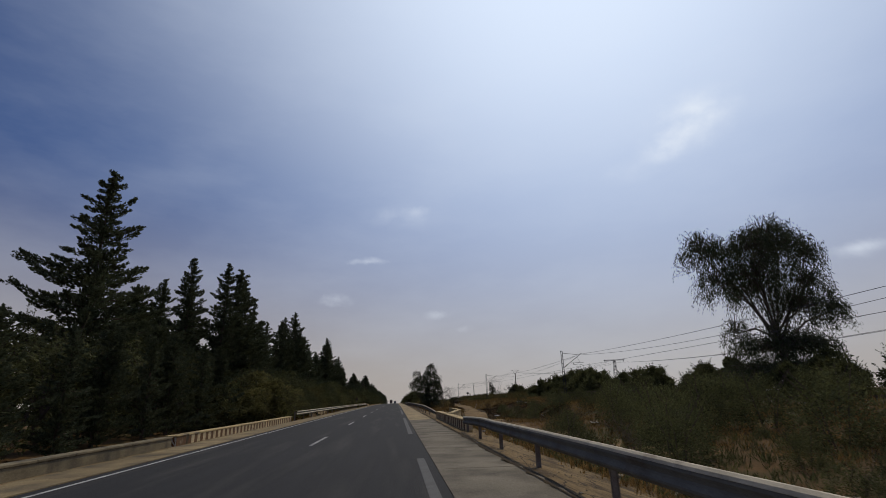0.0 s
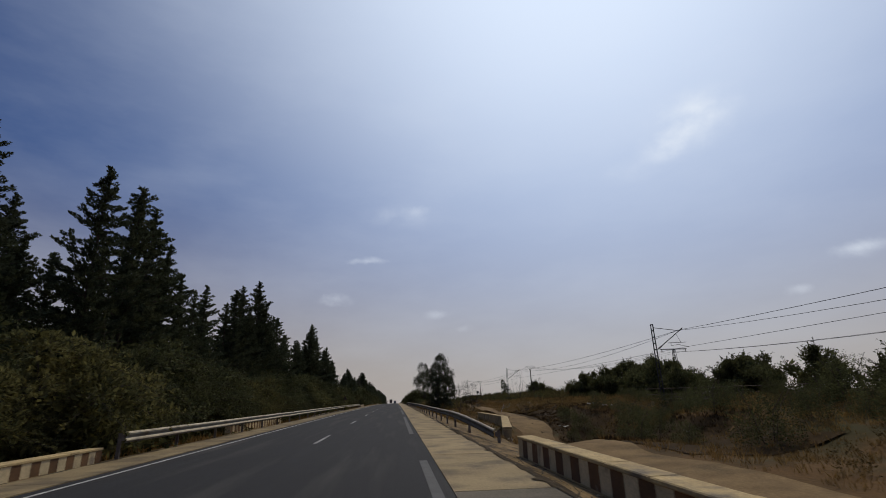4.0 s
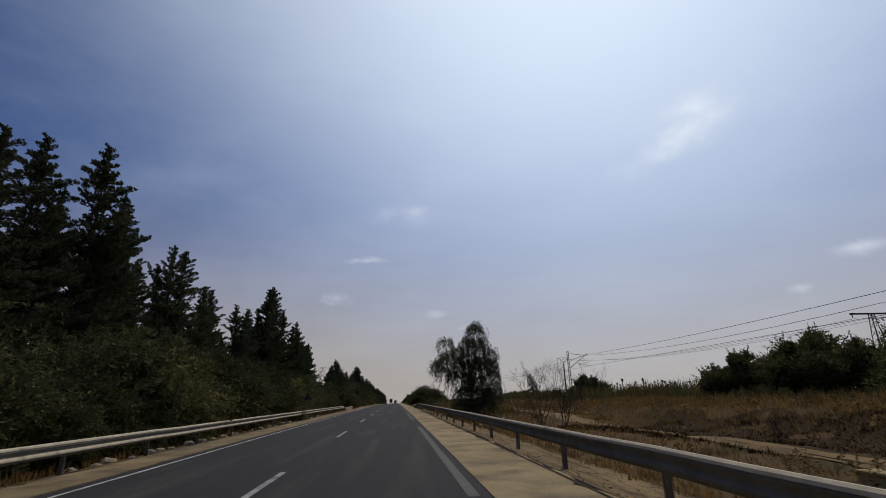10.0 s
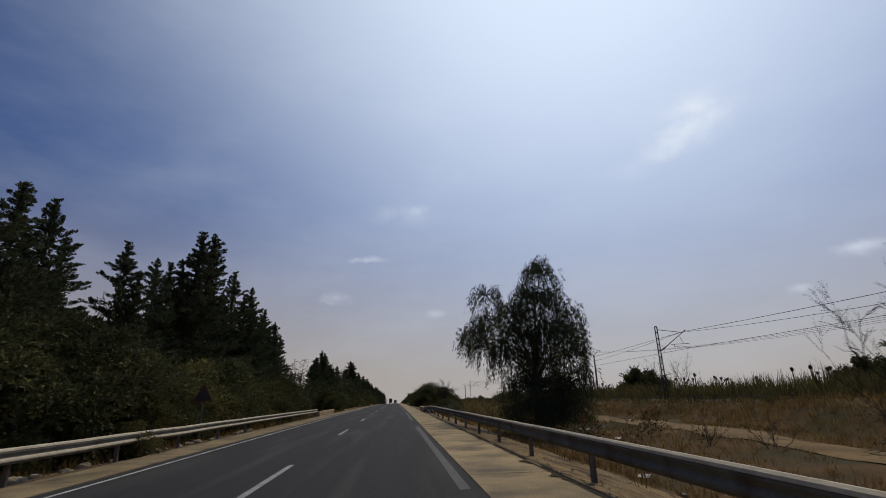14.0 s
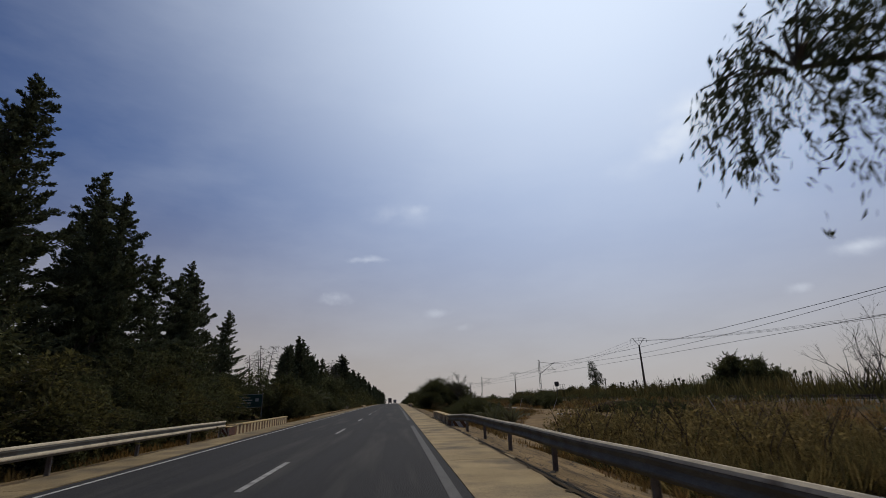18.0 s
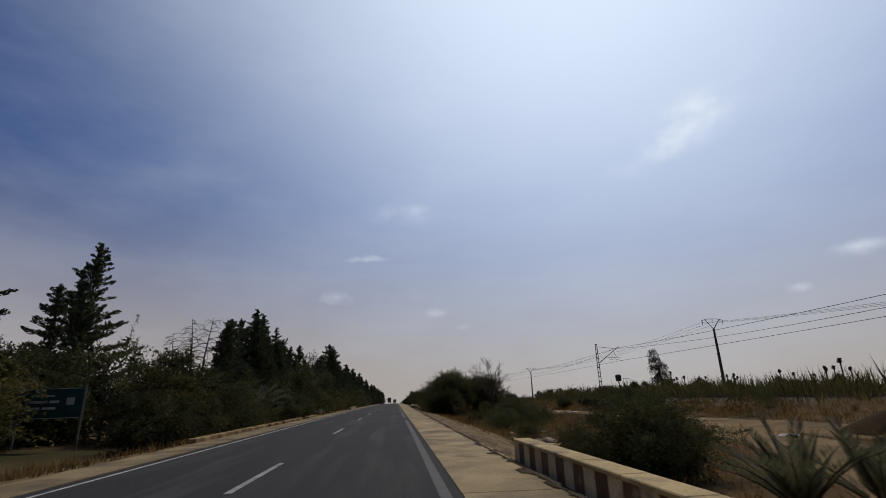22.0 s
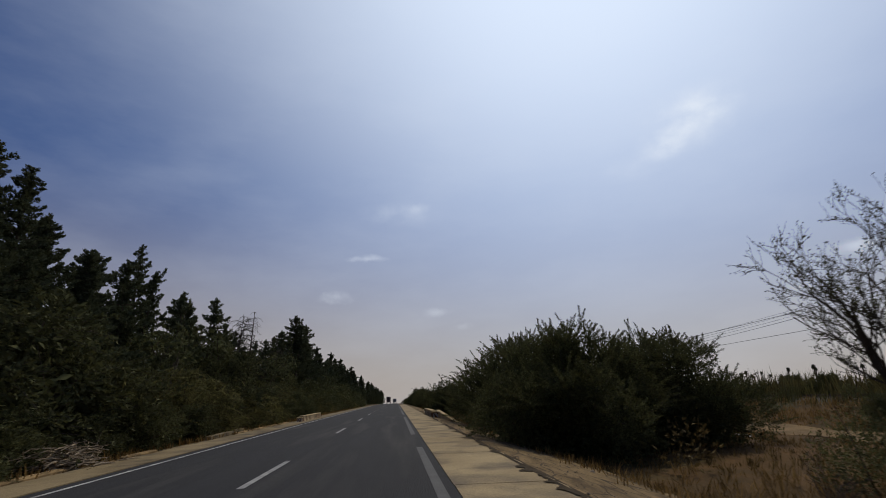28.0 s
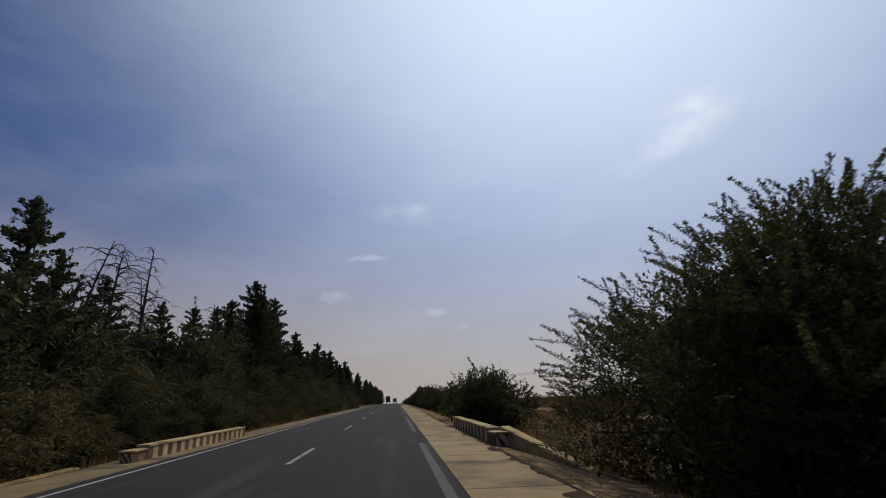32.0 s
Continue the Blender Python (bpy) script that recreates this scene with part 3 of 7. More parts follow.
# ---- plants ----
def conifer(H, seed, bare=0.06, wide=0.2, sparse=0.0, rich=1.0, leaders=1, wild=0):
    """A dark conifer: tapered trunk and separate tiers of limbs, each a thick tapering finger of dense foliage that turns up at its tip.
    sparse: share of limbs lost; leaders: rival tops; wild: long limbs near the top that rise like tops of their own."""
    rng, r = np.random.default_rng(seed), random.Random(seed)
    tubes = Tubes()
    base, way, size = [], [], []

    def finger(P, per, thick, tip):
        """Short sprays packed round a line of points; thick at the foot, tip at the end."""
        seg = np.linalg.norm(np.diff(P, axis=0), axis=1)
        m = int(seg.sum() * per) + 4
        w = rng.uniform(0.0, 1.0, m)
        k = len(P) - 1
        i = np.minimum(k - 1, (w * k).astype(int))
        f = (w * k - i)[:, None]
        at = P[i] * (1 - f) + P[i + 1] * f
        run = P[i + 1] - P[i]
        run = run / np.maximum(np.linalg.norm(run, axis=1, keepdims=True), 1e-6)
        rad = thick + (tip - thick) * w ** 1.4
        d = rng.normal(size=(m, 3))
        d /= np.linalg.norm(d, axis=1, keepdims=True)
        base.append(at + d * (rad * rng.uniform(0.1, 0.9, m) ** 0.6)[:, None] * np.array((1, 1, 0.8)) - run * 0.06)
        way.append(run * 0.9 + d * 0.7 + np.array((0, 0, 0.25)))
        size.append((0.13 + 0.38 * rad) * rng.uniform(0.75, 1.3, m) / rich ** 0.5)

    def limb(p0, ln, q, rise, curl):
        out = Vector((math.cos(q), math.sin(q), 0))
        side = Vector((-out.y, out.x, 0))
        bow = r.uniform(-0.12, 0.12)
        pts = [p0 + out * ln * w + Vector((0, 0, ln * (rise * w + curl * w ** 3))) + side * ln * bow * math.sin(3 * w) for w in (0, 0.2, 0.4, 0.6, 0.8, 0.92, 1.0)]
        tubes.add([pts[0], pts[3], pts[6]], 0.012 + 0.012 * ln, 0.008, 4)
        P = np.array([tuple(p) for p in pts])
        thick = 0.17 + 0.062 * ln
        finger(P[1:] if ln > 1.2 else P, 72 * rich, thick, 0.06)
        for _ in range(int(ln * 1.5)):
            w = r.uniform(0.3, 0.9)
            k = min(5, int(w * 6))
            a = pts[k].lerp(pts[k + 1], w * 6 - k)
            d = (out * 0.8 + side * r.choice((-1, 1)) * r.uniform(0.4, 0.9)).normalized()
            tl = (0.16 + 0.2 * (1 - w)) * ln * r.uniform(0.7, 1.3) + 0.15
            T = np.array([tuple(a), tuple(a + d * tl * 0.6 + Vector((0, 0, 0.05 * tl))), tuple(a + d * tl + Vector((0, 0, 0.3 * tl)))])
            finger(T, 60 * rich, 0.11, 0.04)

    for ld in range(leaders):
        top = H * (1.0 if ld == 0 else r.uniform(0.8, 0.9))
        q0 = r.uniform(0, 6.283)
        lean = (r.uniform(-0.3, 0.3), r.uniform(-0.3, 0.3)) if ld == 0 else (0.09 * H * math.cos(q0), 0.09 * H * math.sin(q0))
        stem = [Vector((lean[0] * (i / 8) ** 0.7, lean[1] * (i / 8) ** 0.7, top * 0.985 * i / 8)) for i in range(9)]
        tubes.add(stem, 0.016 * H, 0.015, 7)

        def on_stem(z):
            u = (z / top) ** 0.7
            return Vector((lean[0] * u, lean[1] * u, z))

        z = bare * H if ld == 0 else 0.42 * H
        while z < top * 0.975:
            u = (z / top - bare) / (1 - bare)
            full = wide * H * min(1.0, 1.5 * (1 - u)) ** 0.9 * r.uniform(0.8, 1.1) * (0.7 if ld else 1.0) + 0.1
            q0 = r.uniform(0, 6.283)
            count = r.randint(4, 6)
            for k in range(count):
                if r.random() < sparse:
                    continue
                ln = full * r.choice((0.55, 0.75, 0.9, 1.0, 1.0, 1.2))
                limb(on_stem(z + r.uniform(-0.18, 0.18)), ln, q0 + 6.283 * k / count + r.uniform(-0.35, 0.35), r.uniform(-0.16, 0.12) + 0.5 * max(0.0, u - 0.55), r.uniform(0.16, 0.42))
            z += r.uniform(0.58, 0.82) * (1.0 if u < 0.7 else 0.72)
        # dense foliage close to the trunk
        zs = np.linspace(bare * H if ld == 0 else 0.45 * H, top * 0.9, 7)
        core = np.array([tuple(on_stem(float(q))) for q in zs])
        finger(core, 90 * rich * (1 - sparse) ** 2, 0.072 * H * (0.6 if ld else 1.0), 0.14)
        finger(np.array([tuple(on_stem(top * q)) for q in (0.88, 0.94, 0.985)]), 90, 0.16, 0.05)
    for _ in range(wild):
        z = H * r.uniform(0.5, 0.76)
        limb(Vector((0, 0, z)), H * r.uniform(0.10, 0.14), r.uniform(0, 6.283), r.uniform(0.4, 0.7), r.uniform(0.4, 0.7))
    base, way, size = np.concatenate(base), np.concatenate(way), np.concatenate(size)
    return tubes.mesh("trunk"), leaf_mesh("crown", base, way, size, size * rng.uniform(0.42, 0.62, len(size)), rng)


def ball(rng, n):
    d = rng.normal(size=(n, 3))
    return d / np.linalg.norm(d, axis=1, keepdims=True) * rng.uniform(0.02, 1, n)[:, None] ** (1 / 2.4)


def broad(H, R, seed, stems=1, clumps=60, leaves=70, leaf=0.16, low=0.25, droop=0.0, shoots=0.0, squash=1.0, narrow=0.45, skirt=0):
    """A round-headed tree or a bush: stems that fork into limbs, each ending in a loose clump of leaves."""
    rng, r = np.random.default_rng(seed), random.Random(seed)
    tubes = Tubes()
    base, way, size = [], [], []
    centre = Vector((0, 0, H * (low + 1) / 2))
    half = H * (1 - low) / 2
    roots = [Vector((r.uniform(-1, 1) * 0.25 * R * (stems > 1), r.uniform(-1, 1) * 0.25 * R * (stems > 1), -0.15)) for _ in range(stems)]
    forks = []
    for q in roots:
        top = Vector((q.x * 1.6 + r.uniform(-.12, .12) * R, q.y * 1.6 + r.uniform(-.12, .12) * R, H * (low + 0.25)))
        mid = q.lerp(top, 0.5) + Vector((r.uniform(-.06, .06), r.uniform(-.06, .06), 0)) * H
        tubes.add([q, mid, top], 0.022 * H / stems ** 0.5 + 0.02, 0.012 * H / stems ** 0.5 + 0.012, 7)
        forks.append((mid, top))
    for k in range(skirt):
        q, u = r.uniform(0, 6.283), r.uniform(0.45, 0.95)
        p = Vector((R * u * math.cos(q), R * u * math.sin(q), r.uniform(0.05, 0.22) * H))
        n = int(leaves * 0.8)
        off = ball(rng, n) * R * 0.26
        base.append(np.array(p) + off)
        way.append(rng.normal(size=(n, 3)) * 0.8 + np.array((math.cos(q), math.sin(q), 0.3)))
        size.append(leaf * rng.uniform(0.7, 1.6, n))
    for k in range(clumps):
        for _ in range(30):
            d = Vector((r.gauss(0, 1), r.gauss(0, 1), r.gauss(0, 1))).normalized()
            lump = 0.72 + 0.42 * noise.noise(d * 2.3 + Vector((seed * 1.7, 0, 0)))
            u = r.uniform(0.25, 1.0) ** 0.5 * lump
            p = centre + Vector((d.x * R * u, d.y * R * u, d.z * half * u * squash))
            if p.z > 0.1:
                break
        mid, top = forks[r.randrange(len(forks))]
        start = mid.lerp(top, r.uniform(0.3, 1.0))
        bend = start.lerp(p, 0.5) + Vector((0, 0, 0.06 * H * r.uniform(-0.3, 1)))
        tubes.add([start, bend, p], 0.006 * H + 0.012, 0.008, 3)
        cr = R * r.uniform(0.16, 0.30)
        n = int(leaves * r.uniform(0.6, 1.3))
        off = ball(rng, n) * cr * 1.05
        inner = rng.random(n) < 0.22
        off[inner] *= 0.45
        off[:, 2] = off[:, 2] * 0.75 - droop * rng.uniform(0, 1.2, n) * cr
        base.append(np.array(p) + off)
        w = rng.normal(size=(n, 3)) * 0.8 + off / cr
        w[:, 2] -= droop * 1.6
        w[:, 2] += 0.25 + shoots
        way.append(w)
        size.append(leaf * rng.uniform(0.6, 1.4, n) * np.where(inner, 2.1, 1.0))
        if shoots and p.z > centre.z - 0.3 * half and r.random() < 0.75:
            up = Vector((d.x * 0.5, d.y * 0.5, 1)).normalized()
            ln = r.uniform(0.10, 0.24) * H
            tip = p + up * ln
            tubes.add([p, tip], 0.012, 0.004, 4)
            m = int(26 * shoots + ln * 16)
            t = rng.uniform(0.1, 1, m)
            base.append(np.array(p) + np.outer(t, np.array(up * ln)) + rng.normal(size=(m, 3)) * 0.04)
            way.append(rng.normal(size=(m, 3)) * 0.7 + np.array(up))
            size.append(leaf * rng.uniform(0.5, 1.1, m))
    base, way, size = np.concatenate(base), np.concatenate(way), np.concatenate(size)
    keep = base[:, 2] > 0.03
    base, way, size = base[keep], way[keep], size[keep]
    k = H / max(0.1, float(np.quantile(base[:, 2] + 0.5 * size, 0.998)))
    base[:, 2] *= k
    for v in tubes.v:
        v.z *= k
    return tubes.mesh("trunk"), leaf_mesh("crown", base, way, size, size * narrow * rng.uniform(0.7, 1.2, len(size)), rng)


def thicket(H, R, seed, shoots=300, core=3000, leaf=0.11, dense=34, stalks=True, core_leaf=0.25):
    """A dense dome of a bush: dark leafy core and many leafy shoots that stick up and out of it."""
    rng, r = np.random.default_rng(seed), random.Random(seed)
    tubes = Tubes()
    base, way, size = [], [], []

    def shell(d):
        return 0.80 + 0.30 * noise.noise(Vector(d) * 1.9 + Vector((seed, 0, 0)))

    d = rng.normal(size=(core, 3))
    d /= np.linalg.norm(d, axis=1, keepdims=True)
    d[:, 2] = np.abs(d[:, 2])
    k = np.array([shell(q) for q in d]) * rng.uniform(0.05, 1.0, core) ** 0.4
    base.append(d * k[:, None] * np.array((R, R, H * 0.82)))
    way.append(d + rng.normal(size=(core, 3)) * 0.8)
    size.append(core_leaf * rng.uniform(0.65, 1.35, core))
    if stalks:
        inner = 2600
        d = rng.normal(size=(inner, 3))
        d /= np.linalg.norm(d, axis=1, keepdims=True)
        d[:, 2] = np.abs(d[:, 2])
        k = np.array([shell(q) for q in d]) * rng.uniform(0.3, 0.84, inner)
        base.append(d * k[:, None] * np.array((R, R, H * 0.82)))
        way.append(d + rng.normal(size=(inner, 3)) * 0.8)
        size.append(rng.uniform(0.3, 0.5, inner))
    for i in range(shoots):
        q = Vector((r.gauss(0, 1), r.gauss(0, 1), abs(r.gauss(0, 0.9)))).normalized()
        s = shell(q)
        foot = Vector((q.x * R * s * 0.72, q.y * R * s * 0.72, q.z * H * 0.82 * s * 0.72 + 0.1))
        up = (q * 0.9 + Vector((r.uniform(-.5, .5), r.uniform(-.5, .5), 0.35))).normalized()
        ln = r.choice((0.09, 0.12, 0.15, 0.18, 0.25)) * r.uniform(0.8, 1.2) * min(H, R * 1.2)
        mid = foot + up * ln * 0.55
        tip = foot + up * ln + Vector((0, 0, -0.06 * ln)) + q * 0.08 * ln
        if stalks:
            tubes.add([foot, mid, tip], 0.009, 0.004, 3)
        m = int(ln * dense)
        t = rng.uniform(0.05, 1.0, m)
        a, b, c = np.array(foot), np.array(mid), np.array(tip)
        at = np.where(t[:, None] < 0.55, a + (b - a) * (t / 0.55)[:, None], b + (c - b) * ((t - 0.55) / 0.45)[:, None])
        base.append(at + rng.normal(size=(m, 3)) * 0.035)
        way.append(rng.normal(size=(m, 3)) * 0.6 + np.array(up) * 0.9)
        size.append(leaf * rng.uniform(0.6, 1.5, m))
    for i in range(9 if stalks else 3):
        q = r.uniform(0, 6.28)
        tubes.add([Vector((0.2 * math.cos(q), 0.2 * math.sin(q), -0.1)), Vector((0.3 * R * math.cos(q), 0.3 * R * math.sin(q), 0.4 * H)), Vector((0.6 * R * math.cos(q + .3), 0.6 * R * math.sin(q + .3), 0.65 * H))], 0.009 * H + 0.006, 0.004 * H, 5)
    base, way, size = np.concatenate(base), np.concatenate(way), np.concatenate(size)
    keep = base[:, 2] > 0.02
    base, way, size = base[keep], way[keep], size[keep]
    k = H / max(0.1, float(np.quantile(base[:, 2] + 0.5 * size, 0.998)))
    base[:, 2] *= k
    for v in tubes.v:
        v.z *= k
    return tubes.mesh("trunk"), leaf_mesh("crown", base, way, size, size * rng.uniform(0.32, 0.5, len(size)), rng)


def thorn_bush(H, R, seed, lobes=26, shoots=34, dense=95, leaf=0.075, core=420, droop=0.0, long=1.0):
    """A wide many-stemmed thorn bush: arching limbs to uneven lobes, each a loose mass of leaflets with feathery shoots that stand up and out of it."""
    rng, r = np.random.default_rng(seed), random.Random(seed)
    tubes = Tubes()
    base, way, size = [], [], []

    def shoot(foot, up, ln, m):
        bow = Vector((r.uniform(-0.3, 0.3) + droop * up.x, r.uniform(-0.3, 0.3) + droop * up.y, -0.9 * droop)) * ln
        mid, tip = foot + up * ln * 0.5 + bow * 0.35, foot + up * ln + bow
        tubes.add([foot, mid, tip], 0.007, 0.003, 3)
        t = rng.uniform(0.0, 1.0, m) ** 0.85
        a, b, c = np.array(foot), np.array(mid), np.array(tip)
        at = np.outer((1 - t) ** 2, a) + np.outer(2 * t * (1 - t), 2 * b - (a + c) / 2) + np.outer(t ** 2, c)
        base.append(at + rng.normal(size=(m, 3)) * (0.05 * (1.15 - t))[:, None])
        way.append(rng.normal(size=(m, 3)) * 0.8 + np.array(up) * 0.7)
        size.append(leaf * rng.uniform(0.6, 1.5, m))

    for i in range(lobes):
        q = 6.283 * (i * 0.618 % 1.0) + r.uniform(-0.3, 0.3)
        u = ((i + 0.5) / lobes) ** 0.5
        bump = 1 + 0.22 * noise.noise(Vector((math.cos(q) * 1.7, math.sin(q) * 1.7, seed * 3.1)))
        far = R * 0.80 * u * bump
        lr = R * r.uniform(0.17, 0.32)
        high = (H - lr * 0.9) * (1 - 0.62 * u ** 2.2) * r.choice((0.62, 0.76, 0.88, 0.95, 1.02))
        c = Vector((far * math.cos(q), far * math.sin(q), max(lr * 0.5, high)))
        stem = Vector((0.14 * c.x, 0.14 * c.y, -0.1))
        tubes.add([stem, stem.lerp(c, 0.45) + Vector((0, 0, 0.12 * H)), c], 0.011 * H, 0.004 * H, 5)
        n = core
        d = rng.normal(size=(n, 3))
        d /= np.linalg.norm(d, axis=1, keepdims=True)
        off = d * (rng.uniform(0.1, 1.0, n) ** 0.5)[:, None] * lr * np.array((1.0, 1.0, 0.85))
        base.append(np.array(c) + off)
        way.append(d + rng.normal(size=(n, 3)) * 0.7 + np.array((0, 0, 0.3)))
        size.append(leaf * rng.uniform(1.3, 2.4, n))
        # shaded foliage that fills the bush below the lobe
        n = int(core * 0.9)
        w = rng.uniform(0.0, 1.0, n)
        at = np.array(c) * (0.35 + 0.6 * w)[:, None] + rng.normal(size=(n, 3)) * lr * 0.42
        at[:, 2] = np.array(c)[2] * rng.uniform(0.02, 0.9, n)
        base.append(at)
        way.append(rng.normal(size=(n, 3)) + np.array((0, 0, 0.3)))
        size.append(leaf * rng.uniform(1.8, 3.8, n))
        for _ in range(shoots):
            e = Vector((r.gauss(0, 1), r.gauss(0, 1), r.gauss(0.35, 0.8))).normalized()
            foot = c + Vector((e.x, e.y, e.z * 0.85)) * lr * 0.72
            up = (e * 0.75 + Vector((c.x, c.y, 0)) * (0.35 / R) + Vector((0, 0, 0.55))).normalized()
            ln = r.choice((0.35, 0.5, 0.65, 0.85, 1.15)) * r.uniform(0.8, 1.2) * (H / 5.5) * long
            shoot(foot, up, ln, int(ln * dense))
        # a few long whips
        if r.random() < 0.45:
            e = Vector((math.cos(q), math.sin(q), r.uniform(0.0, 0.9))).normalized()
            shoot(c + e * lr * 0.7, e, r.uniform(0.9, 1.5) * (H / 5.5) * long, int(dense * 0.9))
    base, way, size = np.concatenate(base), np.concatenate(way), np.concatenate(size)
    keep = base[:, 2] > 0.03
    base, way, size = base[keep], way[keep], size[keep]
    k = H / max(0.1, float(np.quantile(base[:, 2], 0.9985)))
    base[:, 2] *= k
    for v in tubes.v:
        v.z *= k
    return tubes.mesh("trunk"), leaf_mesh("crown", base, way, size, size * rng.uniform(0.34, 0.55, len(size)), rng)


def reed_clump(H, seed, stalks=38, wide=1.1):
    """Giant reeds: leaning stalks with long strap leaves that arch away from them."""
    rng, r = np.random.default_rng(seed), random.Random(seed)
    tubes = Tubes()
    base, way, size = [], [], []
    for _ in range(stalks):
        q, u = r.uniform(0, 6.283), r.uniform(0, 1) ** 0.5
        foot = Vector((wide * u * math.cos(q), wide * u * math.sin(q), -0.05))
        lean = Vector((math.cos(q) * 0.3 * u + r.uniform(-.15, .15), math.sin(q) * 0.3 * u + r.uniform(-.15, .15), 1)).normalized()
        h = H * r.uniform(0.55, 1.05)
        tubes.add([foot, foot + lean * h * 0.6, foot + lean * h + Vector((lean.x, lean.y, -0.1)) * 0.1 * h], 0.013, 0.005, 3)
        for j in range(r.randint(9, 13)):
            w = r.uniform(0.25, 1.0)
            a = r.uniform(0, 6.283)
            e = r.uniform(-0.35, 0.75)
            p = foot + lean * h * w
            d = Vector((math.cos(a) * math.cos(e), math.sin(a) * math.cos(e), math.sin(e)))
            ln = r.uniform(0.35, 0.7)
            base += [tuple(p), tuple(p + d * ln * 0.8)]
            d2 = d + Vector((0, 0, -0.75))
            way += [tuple(d), tuple(d2)]
            size += [ln, ln * 0.8]
    size = np.array(size)
    return tubes.mesh("trunk"), leaf_mesh("crown", np.array(base), np.array(way), size, 0.035 + 0.02 * size, rng, 0.15)


def weeping(lobes, trunk_top, seed, strand, leaf, dense, per=9, tight=0.14):
    """A eucalyptus: a forking trunk, and uneven lobes (x, y, z, across, up) of foliage that hangs in strands."""
    rng, r = np.random.default_rng(seed), random.Random(seed)
    tubes = Tubes()
    base, way, size = [], [], []
    H = max(q[2] + q[4] for q in lobes)
    fork = Vector(trunk_top)
    tubes.add([Vector((0, 0, -0.2)), fork * 0.5 + Vector((0.02 * H, 0, 0)), fork], 0.022 * H, 0.014 * H, 8)
    for x, y, z, a, b in lobes:
        c = Vector((x, y, z))
        start = fork * r.uniform(0.6, 1.0) if z > fork.z * 0.6 else fork * 0.3
        bend = start.lerp(c, 0.5) + Vector((r.uniform(-.3, .3), r.uniform(-.3, .3), 0.04 * H))
        tubes.add([start, bend, c, c + Vector((0, 0, b * 0.6))], 0.0065 * H, 0.002 * H, 6)
        for k in range(int(dense * a * (a + b) * 0.5 / strand)):
            d = Vector((r.gauss(0, 1), r.gauss(0, 1), r.gauss(0.45, 0.8))).normalized()
            u = r.uniform(0.2, 1.0) ** 0.4 * (0.98 + 0.34 * noise.noise(d * 2.6 + c))
            p = c + Vector((d.x * a * u, d.y * a * u, d.z * b * u))
            if r.random() < 0.25:
                tubes.add([c.lerp(p, 0.15), c.lerp(p, 0.6) + Vector((0, 0, 0.12 * b)), p], 0.0022 * H, 0.001 * H, 3)
            ln = strand * r.uniform(0.5, 1.3)
            out = Vector((d.x, d.y, 0)) * 0.26
            t = rng.uniform(0, 1, per)
            base.append(np.array(p) + np.outer(t, np.array(out * ln)) + np.outer(t ** 1.4 - 0.12 * t, (0, 0, -ln)) + rng.uniform(-1, 1, (per, 3)) * strand * tight)
            way.append(np.array((out.x, out.y, -1.0)) + rng.normal(size=(per, 3)) * 0.42)
            size.append(leaf * rng.uniform(0.6, 1.35, per))
    base, way, size = np.concatenate(base), np.concatenate(way), np.concatenate(size)
    keep = base[:, 2] > 0.03
    base, way, size = base[keep], way[keep], size[keep]
    return tubes.mesh("trunk"), leaf_mesh("crown", base, way, size, size * rng.uniform(0.15, 0.27, len(size)), rng)


def bare_tree(H, seed, stems=3, wide=0.5, stout=1.0, sag=0.0, forks=5):
    """Leafless limbs that fork into fine curling twigs."""
    r = random.Random(seed)
    tubes = Tubes()

    def grow(p, d, ln, rad, depth):
        pts = [p]
        for i in range(3):
            d = (d + Vector((r.uniform(-.24, .24), r.uniform(-.24, .24), r.uniform(-.12, .16) - sag * depth))).normalized()
            p = p + d * ln / 3
            pts.append(p)
        tubes.add(pts, rad, rad * 0.62, 5 if depth < 2 else 3)
        if depth < forks:
            for _ in range(r.randint(2, 3) if depth < 3 else r.randint(3, 4)):
                at = pts[r.randint(1, 3)]
                q = (d + Vector((r.uniform(-.8, .8), r.uniform(-.8, .8), r.uniform(-.45, .45)))).normalized()
                grow(at, q, ln * r.uniform(0.52, 0.75), max(0.0045 * stout, rad * 0.55), depth + 1)

    for _ in range(stems):
        grow(Vector((r.uniform(-.2, .2), r.uniform(-.2, .2), -0.1)), Vector((r.uniform(-wide, wide), r.uniform(-wide, wide), 1)).normalized(), H * 0.36, (0.006 * H + 0.008) * stout, 0)
    k = H / max(v.z for v in tubes.v)
    for v in tubes.v:
        v.z *= k
    return tubes.mesh("branch_crown")


